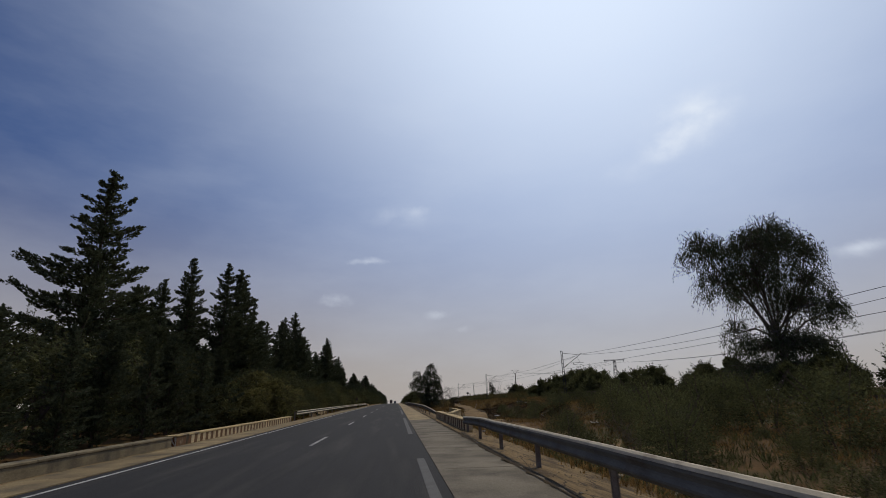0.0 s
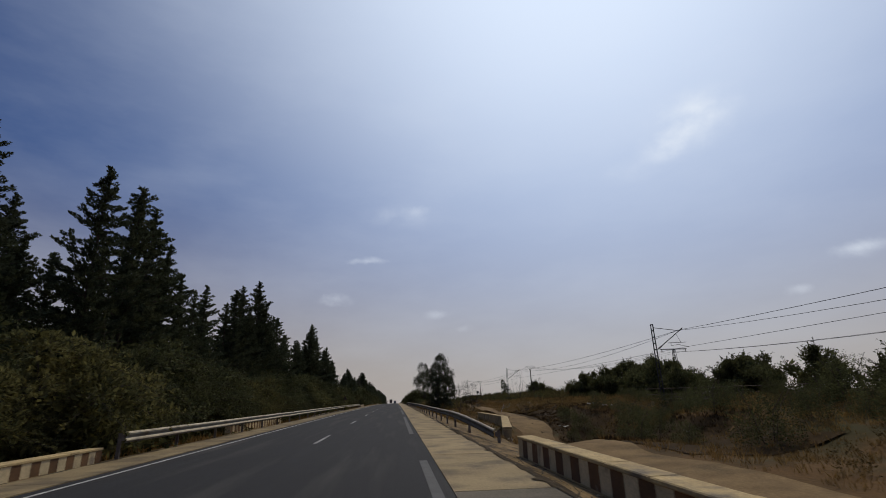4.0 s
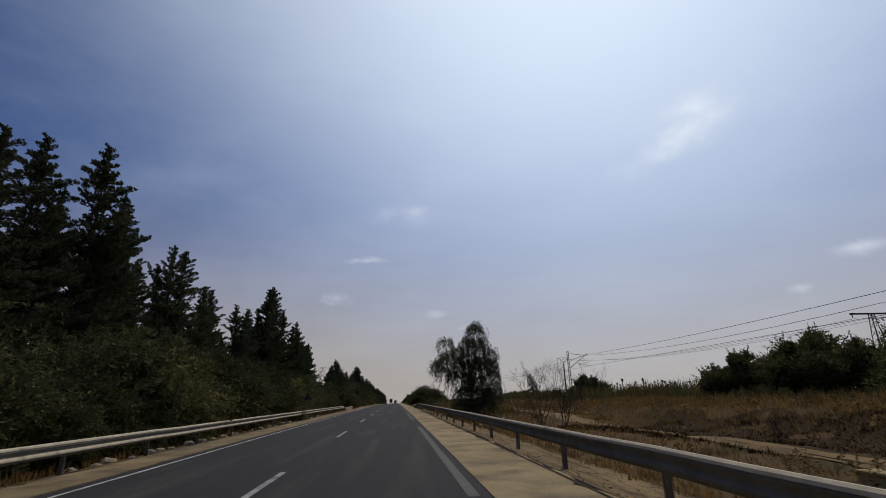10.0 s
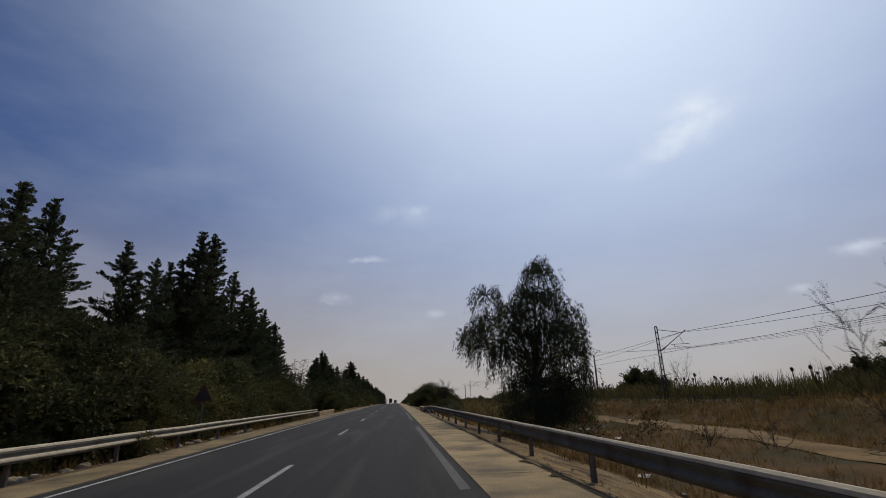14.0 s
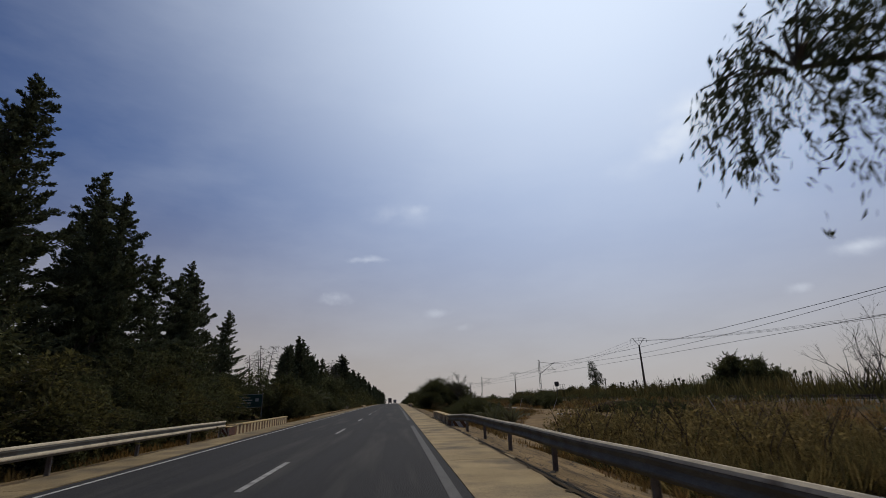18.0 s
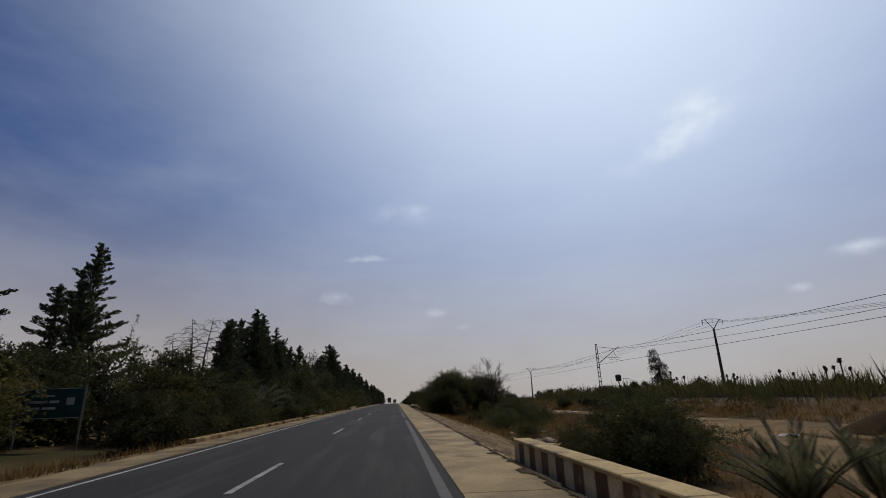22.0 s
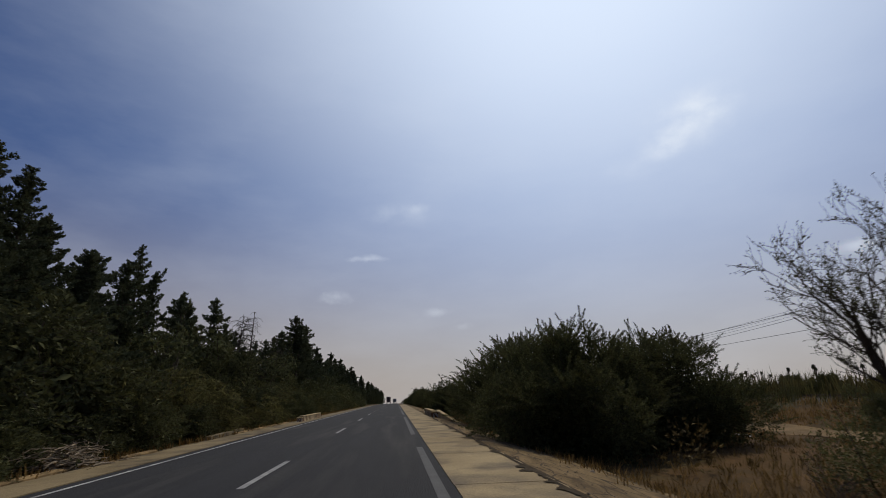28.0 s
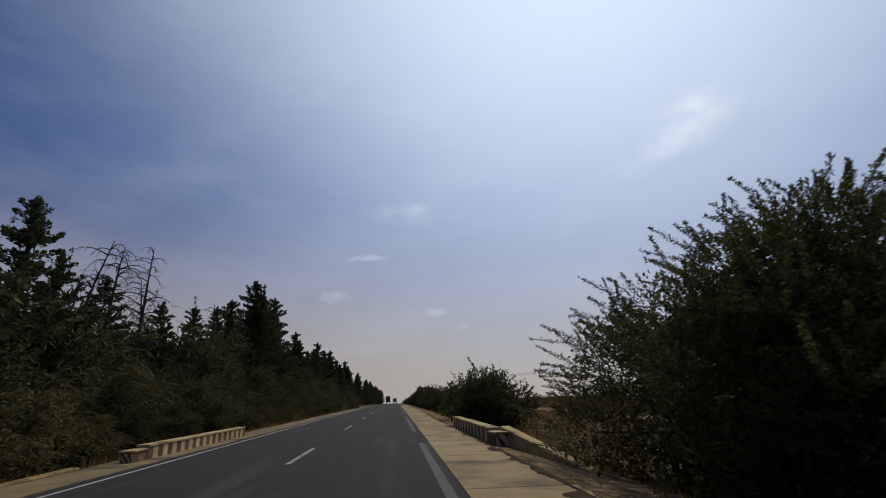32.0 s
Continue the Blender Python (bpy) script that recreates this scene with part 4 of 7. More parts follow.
def twiggy_tree(H, R, seed):
    """A slender leaning tree: a fan of thin limbs that fork into fine curling twigs with a few small leaves."""
    r, rng = random.Random(seed), np.random.default_rng(seed)
    tubes = Tubes()
    base, way = [], []

    def grow(p, d, ln, rad, depth):
        pts = [p]
        for _ in range(4):
            d = (d + Vector((r.uniform(-.26, .26), r.uniform(-.26, .26), r.uniform(-.16, .2)))).normalized()
            p = p + d * ln / 4
            pts.append(p)
        tubes.add(pts, rad, rad * 0.6, 5 if depth < 2 else 3)
        if depth >= 3:
            for _ in range(2):
                base.append(pts[r.randint(1, 4)])
                way.append(d + Vector((r.gauss(0, .8), r.gauss(0, .8), r.gauss(0, .8))))
        if depth < 4:
            for _ in range(r.randint(3, 4)):
                q = (d + Vector((r.uniform(-.7, .7), r.uniform(-.7, .7), r.uniform(-.35, .5)))).normalized()
                grow(pts[r.randint(1, 4)], q, ln * r.uniform(0.45, 0.7), max(0.005, rad * 0.55), depth + 1)

    fork = Vector((0.12 * H, 0, 0.26 * H))
    tubes.add([Vector((0, 0, -0.15)), Vector((0.03 * H, 0.02 * H, 0.13 * H)), fork], 0.016 * H, 0.012 * H, 7)
    for k in range(11):
        q = 6.283 * (k * 0.618 % 1.0)
        out = R / H * (0.3 + 1.1 * ((k + 0.5) / 11) ** 0.5)
        grow(fork.lerp(Vector((0, 0, 0.1 * H)), 0.5 * r.random()), Vector((math.cos(q) * out, math.sin(q) * out, r.uniform(0.45, 0.85))).normalized(), H * 0.36, 0.0062 * H, 0)
    k = H / max(v.z for v in tubes.v)
    for v in tubes.v:
        v.z *= k
    base = np.array([tuple(p) for p in base]) * np.array((1, 1, k))
    size = rng.uniform(0.04, 0.085, len(base))
    return tubes.mesh("branch_crown"), leaf_mesh("leaves", base, [tuple(w) for w in way], size, size * 0.5, rng)


def dead_conifer(H, seed, lean=0.0):
    """A dead conifer: a bare tapering trunk whose thin branches rise, arch over and hang, with fine hanging twigs."""
    r = random.Random(seed)
    tubes = Tubes()
    bend = Vector((r.uniform(-0.05, 0.05) * H + lean, r.uniform(-0.05, 0.05) * H, 0))
    trunk = [Vector((0, 0, -0.2)) + Vector((bend.x * w * w, bend.y * w * w, H * w)) for w in (0, 0.2, 0.4, 0.6, 0.8, 1.0)]
    tubes.add(trunk, 0.017 * H, 0.018, 6)
    z = 0.28
    while z < 0.99:
        k = min(4, int(z * 5))
        p = trunk[k].lerp(trunk[k + 1], z * 5 - k)
        for _ in range(r.randint(1, 3)):
            q = r.uniform(0, 6.283)
            out = Vector((math.cos(q), math.sin(q), 0))
            side = Vector((-out.y, out.x, 0)) * r.uniform(-0.25, 0.25)
            ln = H * (0.30 - 0.20 * z) * r.uniform(0.55, 1.25)
            rise, fall = r.uniform(0.25, 0.7), r.uniform(0.5, 1.0)
            pts = [p + (out + side * w) * ln * w + Vector((0, 0, ln * (rise * w - fall * w ** 2.4))) for w in (0, 0.2, 0.4, 0.6, 0.8, 1.0)]
            tubes.add(pts, 0.017 + 0.013 * ln, 0.009, 4)
            for _ in range(int(3 + ln * 2.2)):
                w = r.uniform(0.25, 1.0)
                i = min(4, int(w * 5))
                a = pts[i].lerp(pts[i + 1], w * 5 - i)
                d = (out * r.uniform(0.1, 0.9) + Vector((-out.y, out.x, 0)) * r.uniform(-0.8, 0.8) + Vector((0, 0, r.uniform(-0.8, 0.4)))).normalized()
                tl = r.uniform(0.12, 0.34) * ln + 0.1
                tubes.add([a, a + d * tl * 0.6, a + d * tl + Vector((0, 0, -0.3 * tl))], 0.012, 0.006, 3)
        z += r.uniform(0.02, 0.045)
    return tubes.mesh("branch_crown")


def plant(name, meshes, mats, place, label, category, group="", turn=0.0, scale=1.0):
    ob = thing(name, (place[0], place[1], ground(place[0], place[1]) - 0.05), label, category, group, turn)
    ob.scale = (scale, scale, scale)
    for me, mat, nm in zip(meshes, mats, ("trunk", "crown")):
        part_mesh(nm, me, mat, ob)
    return ob


def repeat(ob, x, y, turn, s=1.0):
    m = pose(x, y, ground(x, y) - 0.05, 0, 0, turn)
    c = copy_thing(ob, m)
    c.scale = (s, s, s)
    return c


# avenue of conifers beyond the far verge: distance along, height, distance to the side
def build_conifers():
    kinds = [conifer(18.0, 11, 0.05, 0.235, 0.04, 1.0), conifer(18.0, 12, 0.06, 0.17, 0.14, 1.0, 1, 2), conifer(18.0, 13, 0.06, 0.20, 0.12, 1.0, 2, 3), conifer(18.0, 14, 0.08, 0.18, 0.2, 1.0, 2, 4),
             conifer(12.0, 15, 0.05, 0.25, 0.05, 1.0, 2, 1), conifer(12.0, 16, 0.05, 0.21, 0.12, 1.0), conifer(15.0, 17, 0.03, 0.23, 0.0, 0.4, 2, 2),
             conifer(12.0, 18, 0.12, 0.27, 0.42, 0.8, 2, 4)]
    firsts = {}
    for k, (y, h, x) in enumerate(CONIFERS):
        i = 7 if (y, h) in HALF_DEAD else 6 if y > 285 else 4 if 262 < y < 272 else (0 if y == 34.1 else 2 if 143 < y < 151 else (k * 7 + int(y)) % 4) if h > 12.5 and y < 255 else 4 + k % 2
        s = h / (18.0, 18.0, 18.0, 18.0, 12.0, 12.0, 15.0, 12.0)[i]
        q = (k * 77.0) % 360
        if i not in firsts:
            firsts[i] = plant("conifer_tree", kinds[i], (BARK, CONIFER), (x, y), "tall dark conifer with upturned branch tips beside the road", "tree", "roadside conifers", q, s)
        else:
            repeat(firsts[i], x, y, q, s)


# distance along and height of the trees in the main row, then the young ones by the verge, those behind and those further on (with their distance to the side)
FRONT_ROW = [(34.1, 18.5), (50, 16.7), (44.7, 12.8), (60.2, 19), (64.2, 19.4), (67, 18.6), (77.5, 13.6), (80.5, 14.8), (87, 13.7), (89.6, 16), (92.7, 17.1),
             (110.4, 16.2), (112.6, 16.1), (117.7, 13.9), (128.5, 13.9), (133.5, 14)]
YOUNG = [(18, 5.5, -13.6), (21.5, 5.2, -13.2), (25, 6, -13.8), (28.5, 5.6, -13.3), (32, 6.2, -13.6), (35.5, 6, -13.2), (39, 6.2, -13.5), (14.5, 5, -14)]
BEHIND = [(46, 10.5, -24), (52, 12, -24.5), (58.5, 12.5, -25), (63, 13, -25.5), (41, 11.5, -21), (55.5, 14.5, -23), (70.5, 14.5, -22.5), (84, 13, -22.5), (95.2, 14.4, -21.5), (103.5, 15, -22.5), (107, 13.5, -22), (121, 14.1, -20.9),
          (124.5, 12.8, -22.5), (139.5, 15.5, -22.5)]
FURTHER_ON = [(96.7, 18.7, -19.7), (71.2, 13.1, -19.3), (138.2, 18.3, -19.0), (143, 19.6, -19.9), (146.2, 13.6, -17.2), (147.8, 14.7, -16.8), (150, 17.2, -19.5), (152.6, 12.2, -16.8), (156.3, 11.6, -16.8), (159.5, 12.4, -16.8), (166.2, 15.2, -20.0),
              (177.3, 9.4, -21.2), (180, 13.0, -20.8), (196.4, 10.4, -16.8), (205.6, 12.2, -16.4), (209.3, 13.0, -16.8), (214, 10.2, -16.8), (222.5, 13.4, -18.5), (201, 9.5, -18.5),
              (230, 10.6, -17.8), (199, 10.8, -17.6), (203.5, 11.6, -18), (207.6, 11.4, -18.6), (211.6, 11.6, -17.4), (217, 11.2, -18), (233.8, 11.6, -17.0),
              (267, 15.6, -16.5), (270.8, 14.2, -15.9), (263.6, 12.6, -17.2), (271.5, 13, -18), (276.5, 15.6, -16.7), (261, 11.5, -18), (283, 12, -17.5)]
HALF_DEAD = [(227.0, 10.8), (230.6, 11.2), (235.5, 9.4), (240.5, 9.4), (246.5, 9.2)]
FURTHER_ON += [(y, h, x) for (y, h), x in zip(HALF_DEAD, (-17.2, -18.8, -16.4, -17.0, -16.6))] + [(101.5, 16.6, -20.4), (211.5, 11.2, -17.8), (212.8, 10.2, -16.2), (207.6, 13.6, -17.6), (218.6, 11.0, -16.8), (254.0, 10.2, -17.4)]
CONIFERS = [(y, h, -20.7) for y, h in FRONT_ROW] + YOUNG + BEHIND + FURTHER_ON
rc = random.Random(19)
far_y = 288.0
while far_y < 760:
    CONIFERS.append((far_y, rc.choice((8.0, 9.5, 11.0, 12.0, 13.5, 14.5)) * (1 + max(0, far_y - 480) / 1400), -17 + rc.uniform(-1.4, 1.4)))
    far_y += rc.uniform(2.6, 5.0) * (1 + max(0, far_y - 340) / 160)
build_conifers()


# clumps of reeds in front of the shrubs
REED_SPOTS = [(-10.6, 214.0), (-11.2, 217.0), (-10.4, 219.5), (-11.6, 222.0), (-10.8, 224.5), (-11.8, 229.0), (-11.0, 232.0), (-12.0, 236.0), (-11.4, 241.0), (-11.2, 246.0), (-11.0, 252.0),
              (-10.9, 205.5), (-11.6, 200.5), (-11.8, 175.5), (-11.6, 179.0)]


def build_hedge():
    """The unbroken shrubbery between the conifers and the far verge."""
    r = random.Random(31)
    kinds = [thorn_bush(4.2, 2.7, 41, 15, 24, 52, 0.11, 190, 0.7), thorn_bush(4.4, 2.6, 42, 14, 24, 52, 0.11, 180, 0.35),
             thorn_bush(3.6, 2.8, 43, 15, 26, 50, 0.11, 190, 1.0), broad(7.5, 3.0, 44, 3, 40, 62, 0.22, 0.05, 0.3, 0.1, 1.0, 0.36, 8)]
    firsts = {}

    def put(i, x, y, s, dark):
        key = (i, dark)
        if key not in firsts:
            firsts[key] = plant("shrub", kinds[i], (BARK, HEDGE_DARK if dark else SHRUB), (x, y), "dense dark green roadside shrub" if dark else "dense dusty green roadside shrub", "shrub", "roadside shrubs", r.uniform(0, 360), s)
        else:
            repeat(firsts[key], x, y, r.uniform(0, 360), s)

    y = 38.0
    while y < 330:
        if 148 < y < 171.5:
            put(r.choice((0, 1, 2)), r.uniform(-16.2, -15.4) - (0.0 if y < 151 else 2.2), y if y < 161 else 161.0, 0.85, True)
            y = y + 3.0 if y < 158 else 171.6
            continue
        gap = y < 40
        put(r.choice((0, 1, 2)), r.uniform(-12.0, -11.0) - (2.0 if gap else 3.0 if 183 < y < 195.5 else 0), y, r.choice((0.7, 0.85, 1.0, 1.1, 1.25)) * r.uniform(0.92, 1.08) * (0.7 if gap else 0.75 if 176 < y < 197 else 1), gap or r.random() < 0.5)
        y += r.uniform(2.6, 3.6) * (1.0 if y < 240 else 1.7)
    y = 12.0
    while y < 420:
        put(3, r.uniform(-16.5, -14.8) - (3.2 if 157 < y < 171 else 0), y, r.uniform(0.66, 0.95) * (0.62 if 176 < y < 197 else 1.0), True)
        y += r.uniform(3.4, 4.8) * (1.0 if y < 240 else 1.8)
    for x, y, s in ((-15.5, 20.5, 0.75), (-15.0, 220.0, 1.15), (-15.2, 228.0, 1.3), (-15.5, 234, 1.05), (-15.8, 248, 1.25), (-15.8, 253, 1.1)):
        put(3, x, y, s, True)
    for y in np.arange(170.5, 193.0, 2.9):
        if not 181 < y < 194:
            put(3, r.uniform(-13.2, -12.2), float(y), r.uniform(0.55, 0.74) * (1.0 if y < 174 else 0.62), False)
    put(2, -8.35, 108.4, 0.32, False)
    for x, y, k in ((-11.0, 190.6, 0.36), (-11.4, 192.6, 0.38), (-11.2, 195.0, 0.45), (-10.9, 188.4, 0.34), (-11.3, 186.2, 0.4), (-11.0, 184.0, 0.38)):
        put(k > 0.37 and 2 or 1, x, y, k, False)
    # shrubs close behind the direction sign
    for k, y in enumerate(np.arange(155.0, 173.0, 2.3)):
        put(k % 3, -17.2 + 0.5 * (k % 2), float(y), r.uniform(0.85, 1.15), True)
    # tall shrubs and small trees that close the gaps between the conifers
    y = 30.0
    while y < 142:
        put(3, r.uniform(-23.5, -20.5), y, r.uniform(1.05, 1.4), True)
        y += r.uniform(3.6, 5.2)
    for x, y, k in ((-16.2, 258.0, 1.4), (-15.6, 251.0, 1.2), (-17.5, 244.0, 1.25), (-18.6, 236.5, 1.3)):
        put(3, x, y, k, True)
    for y in np.arange(228.0, 264.0, 3.4):
        put(3, r.uniform(-20.0, -17.6), float(y), r.uniform(0.95, 1.2), True)
    reeds = [reed_clump(3.4, 201), reed_clump(2.9, 202, 34, 1.3)]
    first = []
    for k, (x, y) in enumerate(REED_SPOTS):
        if k < 2:
            first.append(plant("reed_clump", reeds[k], (REED_DARK, SHRUB), (x, y), "clump of tall green reeds with arching strap leaves", "reeds", "verge reeds", r.uniform(0, 360), r.uniform(0.8, 1.15)))
        else:
            repeat(first[k % 2], x, y, r.uniform(0, 360), r.uniform(0.8, 1.2))
    y = 45.0
    while y < 320:
        near = y > 163
        if 181 < y < 191.5:
            y = 192.5
        if 149.0 < y < 166:
            y = 166.2
            continue
        put(r.choice((0, 1, 2)), r.uniform(-10.0, -9.4) + (0.35 if near else -0.3), y, r.uniform(0.36, 0.62) * (1.0 if near else 0.8), r.random() < 0.55)
        y += r.uniform(2.2, 3.2) * (1 if near else 1.8)


build_hedge()


# ---- crash barriers and parapets ----
BEAM = [(0.0, 0.31), (-0.012, 0.305), (-0.03, 0.28), (-0.062, 0.255), (-0.066, 0.225), (-0.042, 0.185), (-0.032, 0.155), (-0.042, 0.125), (-0.066, 0.085), (-0.062, 0.055), (-0.03, 0.03), (-0.012, 0.005), (0.0, 0.0)]


def beam_mesh(a, b, side, thick=0.004):
    """One length of double-wave beam from a to b (points at the beam's bottom); side is -1 when the waves face -x."""
    v, f = [], []
    n = len(BEAM)
    for p in (Vector(a), Vector(b)):
        for w in (0, 1):
            for o, z in BEAM:
                v.append(p + Vector((-side * o + (thick * side if w else 0), 0, z)))
    for i in range(n - 1):
        f += [(i, i + 1, 2 * n + i + 1, 2 * n + i), (n + i, 3 * n + i, 3 * n + i + 1, n + i + 1)]
    f += [(0, 2 * n, 3 * n, n), (n - 1, 2 * n - 1, 4 * n - 1, 3 * n - 1)]
    return mesh_from("beam", v, f)


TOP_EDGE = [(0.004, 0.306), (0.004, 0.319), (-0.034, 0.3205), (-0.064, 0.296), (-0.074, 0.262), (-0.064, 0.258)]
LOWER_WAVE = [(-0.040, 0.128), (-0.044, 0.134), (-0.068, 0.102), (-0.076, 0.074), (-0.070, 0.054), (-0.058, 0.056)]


def edge_mesh(name, ring, a, b, side):
    """A pale strip that runs along a beam, with sunlight put into its colour."""
    v = [p + Vector((-side * o, 0, z)) for p in (Vector(a), Vector(b)) for o, z in ring]
    f = [(i, (i + 1) % 6, 6 + (i + 1) % 6, 6 + i) for i in range(6)] + [(5, 4, 3, 2, 1, 0), (6, 7, 8, 9, 10, 11)]
    return mesh_from(name, v, f)


def guardrail(x, y0, y1, top, side, foot, label, flare0=0.0, flare1=0.0, dip0=0.0, dip1=0.0):
    """Posts every 4 m with a double-wave beam; side +1: the waves face +x. flare and dip bend the last lengths outwards and down."""
    rail = thing("guardrail", (x, y0, crest(y0)), label, "guardrail", "roadside guardrails")
    count = max(1, round((y1 - y0) / 4.0))
    step = (y1 - y0) / count

    def at(i):
        y = y0 + step * i
        xx, zz = x, crest(y) + top - 0.31
        e0, e1 = max(0.0, 1 - i / 1.6), max(0.0, 1 - (count - i) / 1.6)
        xx += -side * (flare0 * e0 ** 1.5 + flare1 * e1 ** 1.5)
        zz -= dip0 * e0 ** 1.5 + dip1 * e1 ** 1.5
        zz += 0.02 * noise.noise(Vector((x, y * 0.31, 0)))
        return Vector((xx, y, zz))

    inv = rail.matrix_basis.inverted()
    fine = 2
    for i in range(count * fine):
        a, b = at(i / fine), at((i + 1) / fine + 0.02)
        beam = part_mesh("beam", beam_mesh(inv @ a, inv @ b, side), GALV, rail, "weathered grey double-wave steel beam")
        part_mesh("top_edge", edge_mesh("top_edge", TOP_EDGE, inv @ a, inv @ b, side), SUNLIT_EDGE, beam, "bright top edge, coloured as if sunlit")
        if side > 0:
            part_mesh("lower_wave", edge_mesh("lower_wave", LOWER_WAVE, inv @ a, inv @ b, side), SUNLIT_EDGE, beam, "bright lower wave, coloured as if sunlit")
    for i in range(count + 1):
        p = at(i)
        z0 = foot(p.x - side * 0.12, p.y) - 0.4
        if p.z + 0.28 < z0 + 0.5:
            continue
        bm = bmesh.new()
        lean = 0.02 * noise.noise(Vector((i * 3.3, x, 1)))
        c = inv @ Vector((p.x - side * 0.13, p.y, 0))
        zb, zt = z0 - crest(y0), p.z + 0.29 - crest(y0)
        box(bm, c.x - 0.05, c.x + 0.05, c.y - 0.006, c.y + 0.006, zb, zt)
        box(bm, c.x - 0.05, c.x - 0.042, c.y - 0.03, c.y + 0.03, zb, zt)
        box(bm, c.x + 0.042, c.x + 0.05, c.y - 0.03, c.y + 0.03, zb, zt)
        bmesh.ops.transform(bm, matrix=Matrix.Translation((c.x, c.y, zb)) @ pose(0, 0, 0, math.degrees(lean), 0, 0) @ Matrix.Translation((-c.x, -c.y, -zb)), verts=bm.verts)
        part("post", bm, POSTSTEEL, rail, "rusting steel post")
        bm = bmesh.new()
        s0, s1 = sorted((c.x + side * 0.05, c.x + side * 0.128))
        box(bm, s0, s1, c.y - 0.05, c.y + 0.05, p.z + 0.07 - crest(y0), p.z + 0.24 - crest(y0), bevel=0.006)
        part("spacer", bm, POSTSTEEL, rail)
    return rail


def low(x, y):
    return ground(x, y)


guardrail(-8.0, 42.5, 143.5, 0.68, 1, low, "long grey steel guardrail on rusting posts", flare0=0.0, flare1=0.2, dip1=0.05)
guardrail(3.10, -12, 22.4, 0.69, -1, low, "grey steel guardrail with a top edge coloured as if sunlit", flare1=0.12, dip1=0.14)
guardrail(3.08, 44.2, 144.8, 0.69, -1, low, "long grey steel guardrail with a top edge coloured as if sunlit", flare0=0.6, dip0=0.45, flare1=-0.3, dip1=0.18)


def parapet(x0, x1, y0, y1, top, label, bands=True, side=1, base_z=None, stone=None):
    """A low masonry parapet with painted bands on the face towards the road (side: +1 faces +x)."""
    stone = stone or WALLSTONE
    wall = thing("parapet_wall", (x0, y0, crest(y0)), label, "parapet wall", "banded parapets")
    n = max(1, round((y1 - y0) / (0.31 if side > 0 else 0.43)))
    step = (y1 - y0) / n
    lowz = (ground((x0 + x1) / 2, (y0 + y1) / 2) - crest((y0 + y1) / 2) - 0.35) if base_z is None else base_z
    bm = bmesh.new()
    dz = crest(y1) - crest(y0)
    box(bm, 0, x1 - x0, 0, y1 - y0, lowz, top - 0.05, bevel=0.02)
    for v in bm.verts:
        v.co.z += dz * v.co.y / max(0.1, y1 - y0)
    part("masonry", bm, stone, wall)
    # coping stones
    k = max(1, round((y1 - y0) / 1.4))
    for i in range(k):
        bm = bmesh.new()
        ya, yb = (y1 - y0) * i / k, (y1 - y0) * (i + 1) / k
        up = 0.012 * noise.noise(Vector((i * 2.7, x0, y0)))
        box(bm, -0.03, x1 - x0 + 0.03, ya + 0.006, yb - 0.006, top - 0.05 + up, top + 0.02 + up, bevel=0.015)
        for v in bm.verts:
            v.co.z += dz * v.co.y / max(0.1, y1 - y0)
        part("coping", bm, stone, wall, "pale yellowish coping stone")
    if bands:
        for i in range(n):
            bm = bmesh.new()
            f0 = (x1 - x0) if side > 0 else 0.0
            d = 0.006 * side
            q0, q1 = sorted((f0, f0 + d))
            box(bm, q0, q1, step * i + 0.004, step * (i + 1) - 0.004, -0.08, top - 0.052)
            for v in bm.verts:
                v.co.z += dz * v.co.y / max(0.1, y1 - y0)
            part("band", bm, BAND_WHITE if i % 2 else BAND_DARK, wall, "flaking white paint band" if i % 2 else "dark brown paint band")
            if i == 0:
                bm = bmesh.new()
                box(bm, 0.0, x1 - x0, -0.006, -0.001, -0.08, top - 0.052)
                part("end_band", bm, BAND_WHITE, wall)
    return wall


def hazard_block(x, y, wide, high, deep, label, turn=0.0, dark=None):
    """A short end block with slanting red and white bars on the face towards oncoming cars."""
    ob = thing("hazard_block", (x, y, ground(x, y) - 0.02), label, "hazard marker", "hazard blocks", turn)
    bm = bmesh.new()
    box(bm, -wide / 2, wide / 2, 0, deep, -0.2, high, bevel=0.02)
    part("block", bm, dark or HAZARD_RED, ob)
    part("coping", box(bmesh.new(), -wide / 2 - 0.025, wide / 2 + 0.025, -0.02, deep + 0.02, high - 0.004, high + 0.05, bevel=0.015), WALLSTONE, ob, "pale yellowish coping")
    for k in range(-1, 4):
        bm = bmesh.new()
        s = wide / 3.2
        xa = -wide / 2 + k * s * 1.55
        pts = [(xa, 0.02), (xa + s * 0.8, 0.02), (xa + s * 0.8 - high * 0.7, high - 0.02), (xa - high * 0.7, high - 0.02)]
        pts = [(min(wide / 2 - 0.01, max(-wide / 2 + 0.01, px)), pz) for px, pz in pts]
        vs = [bm.verts.new((px, -0.006, pz)) for px, pz in pts] + [bm.verts.new((px, 0.004, pz)) for px, pz in pts]
        for q in ((0, 1, 2, 3), (7, 6, 5, 4), (0, 4, 5, 1), (1, 5, 6, 2), (2, 6, 7, 3), (3, 7, 4, 0)):
            bm.faces.new([vs[j] for j in q])
        bmesh.ops.remove_doubles(bm, verts=bm.verts, dist=0.001)
        if len(bm.faces) and len(bm.verts) > 4:
            part("bar", bm, HAZARD_WHITE, ob, "white slanting bar")
        else:
            bm.free()
    return ob


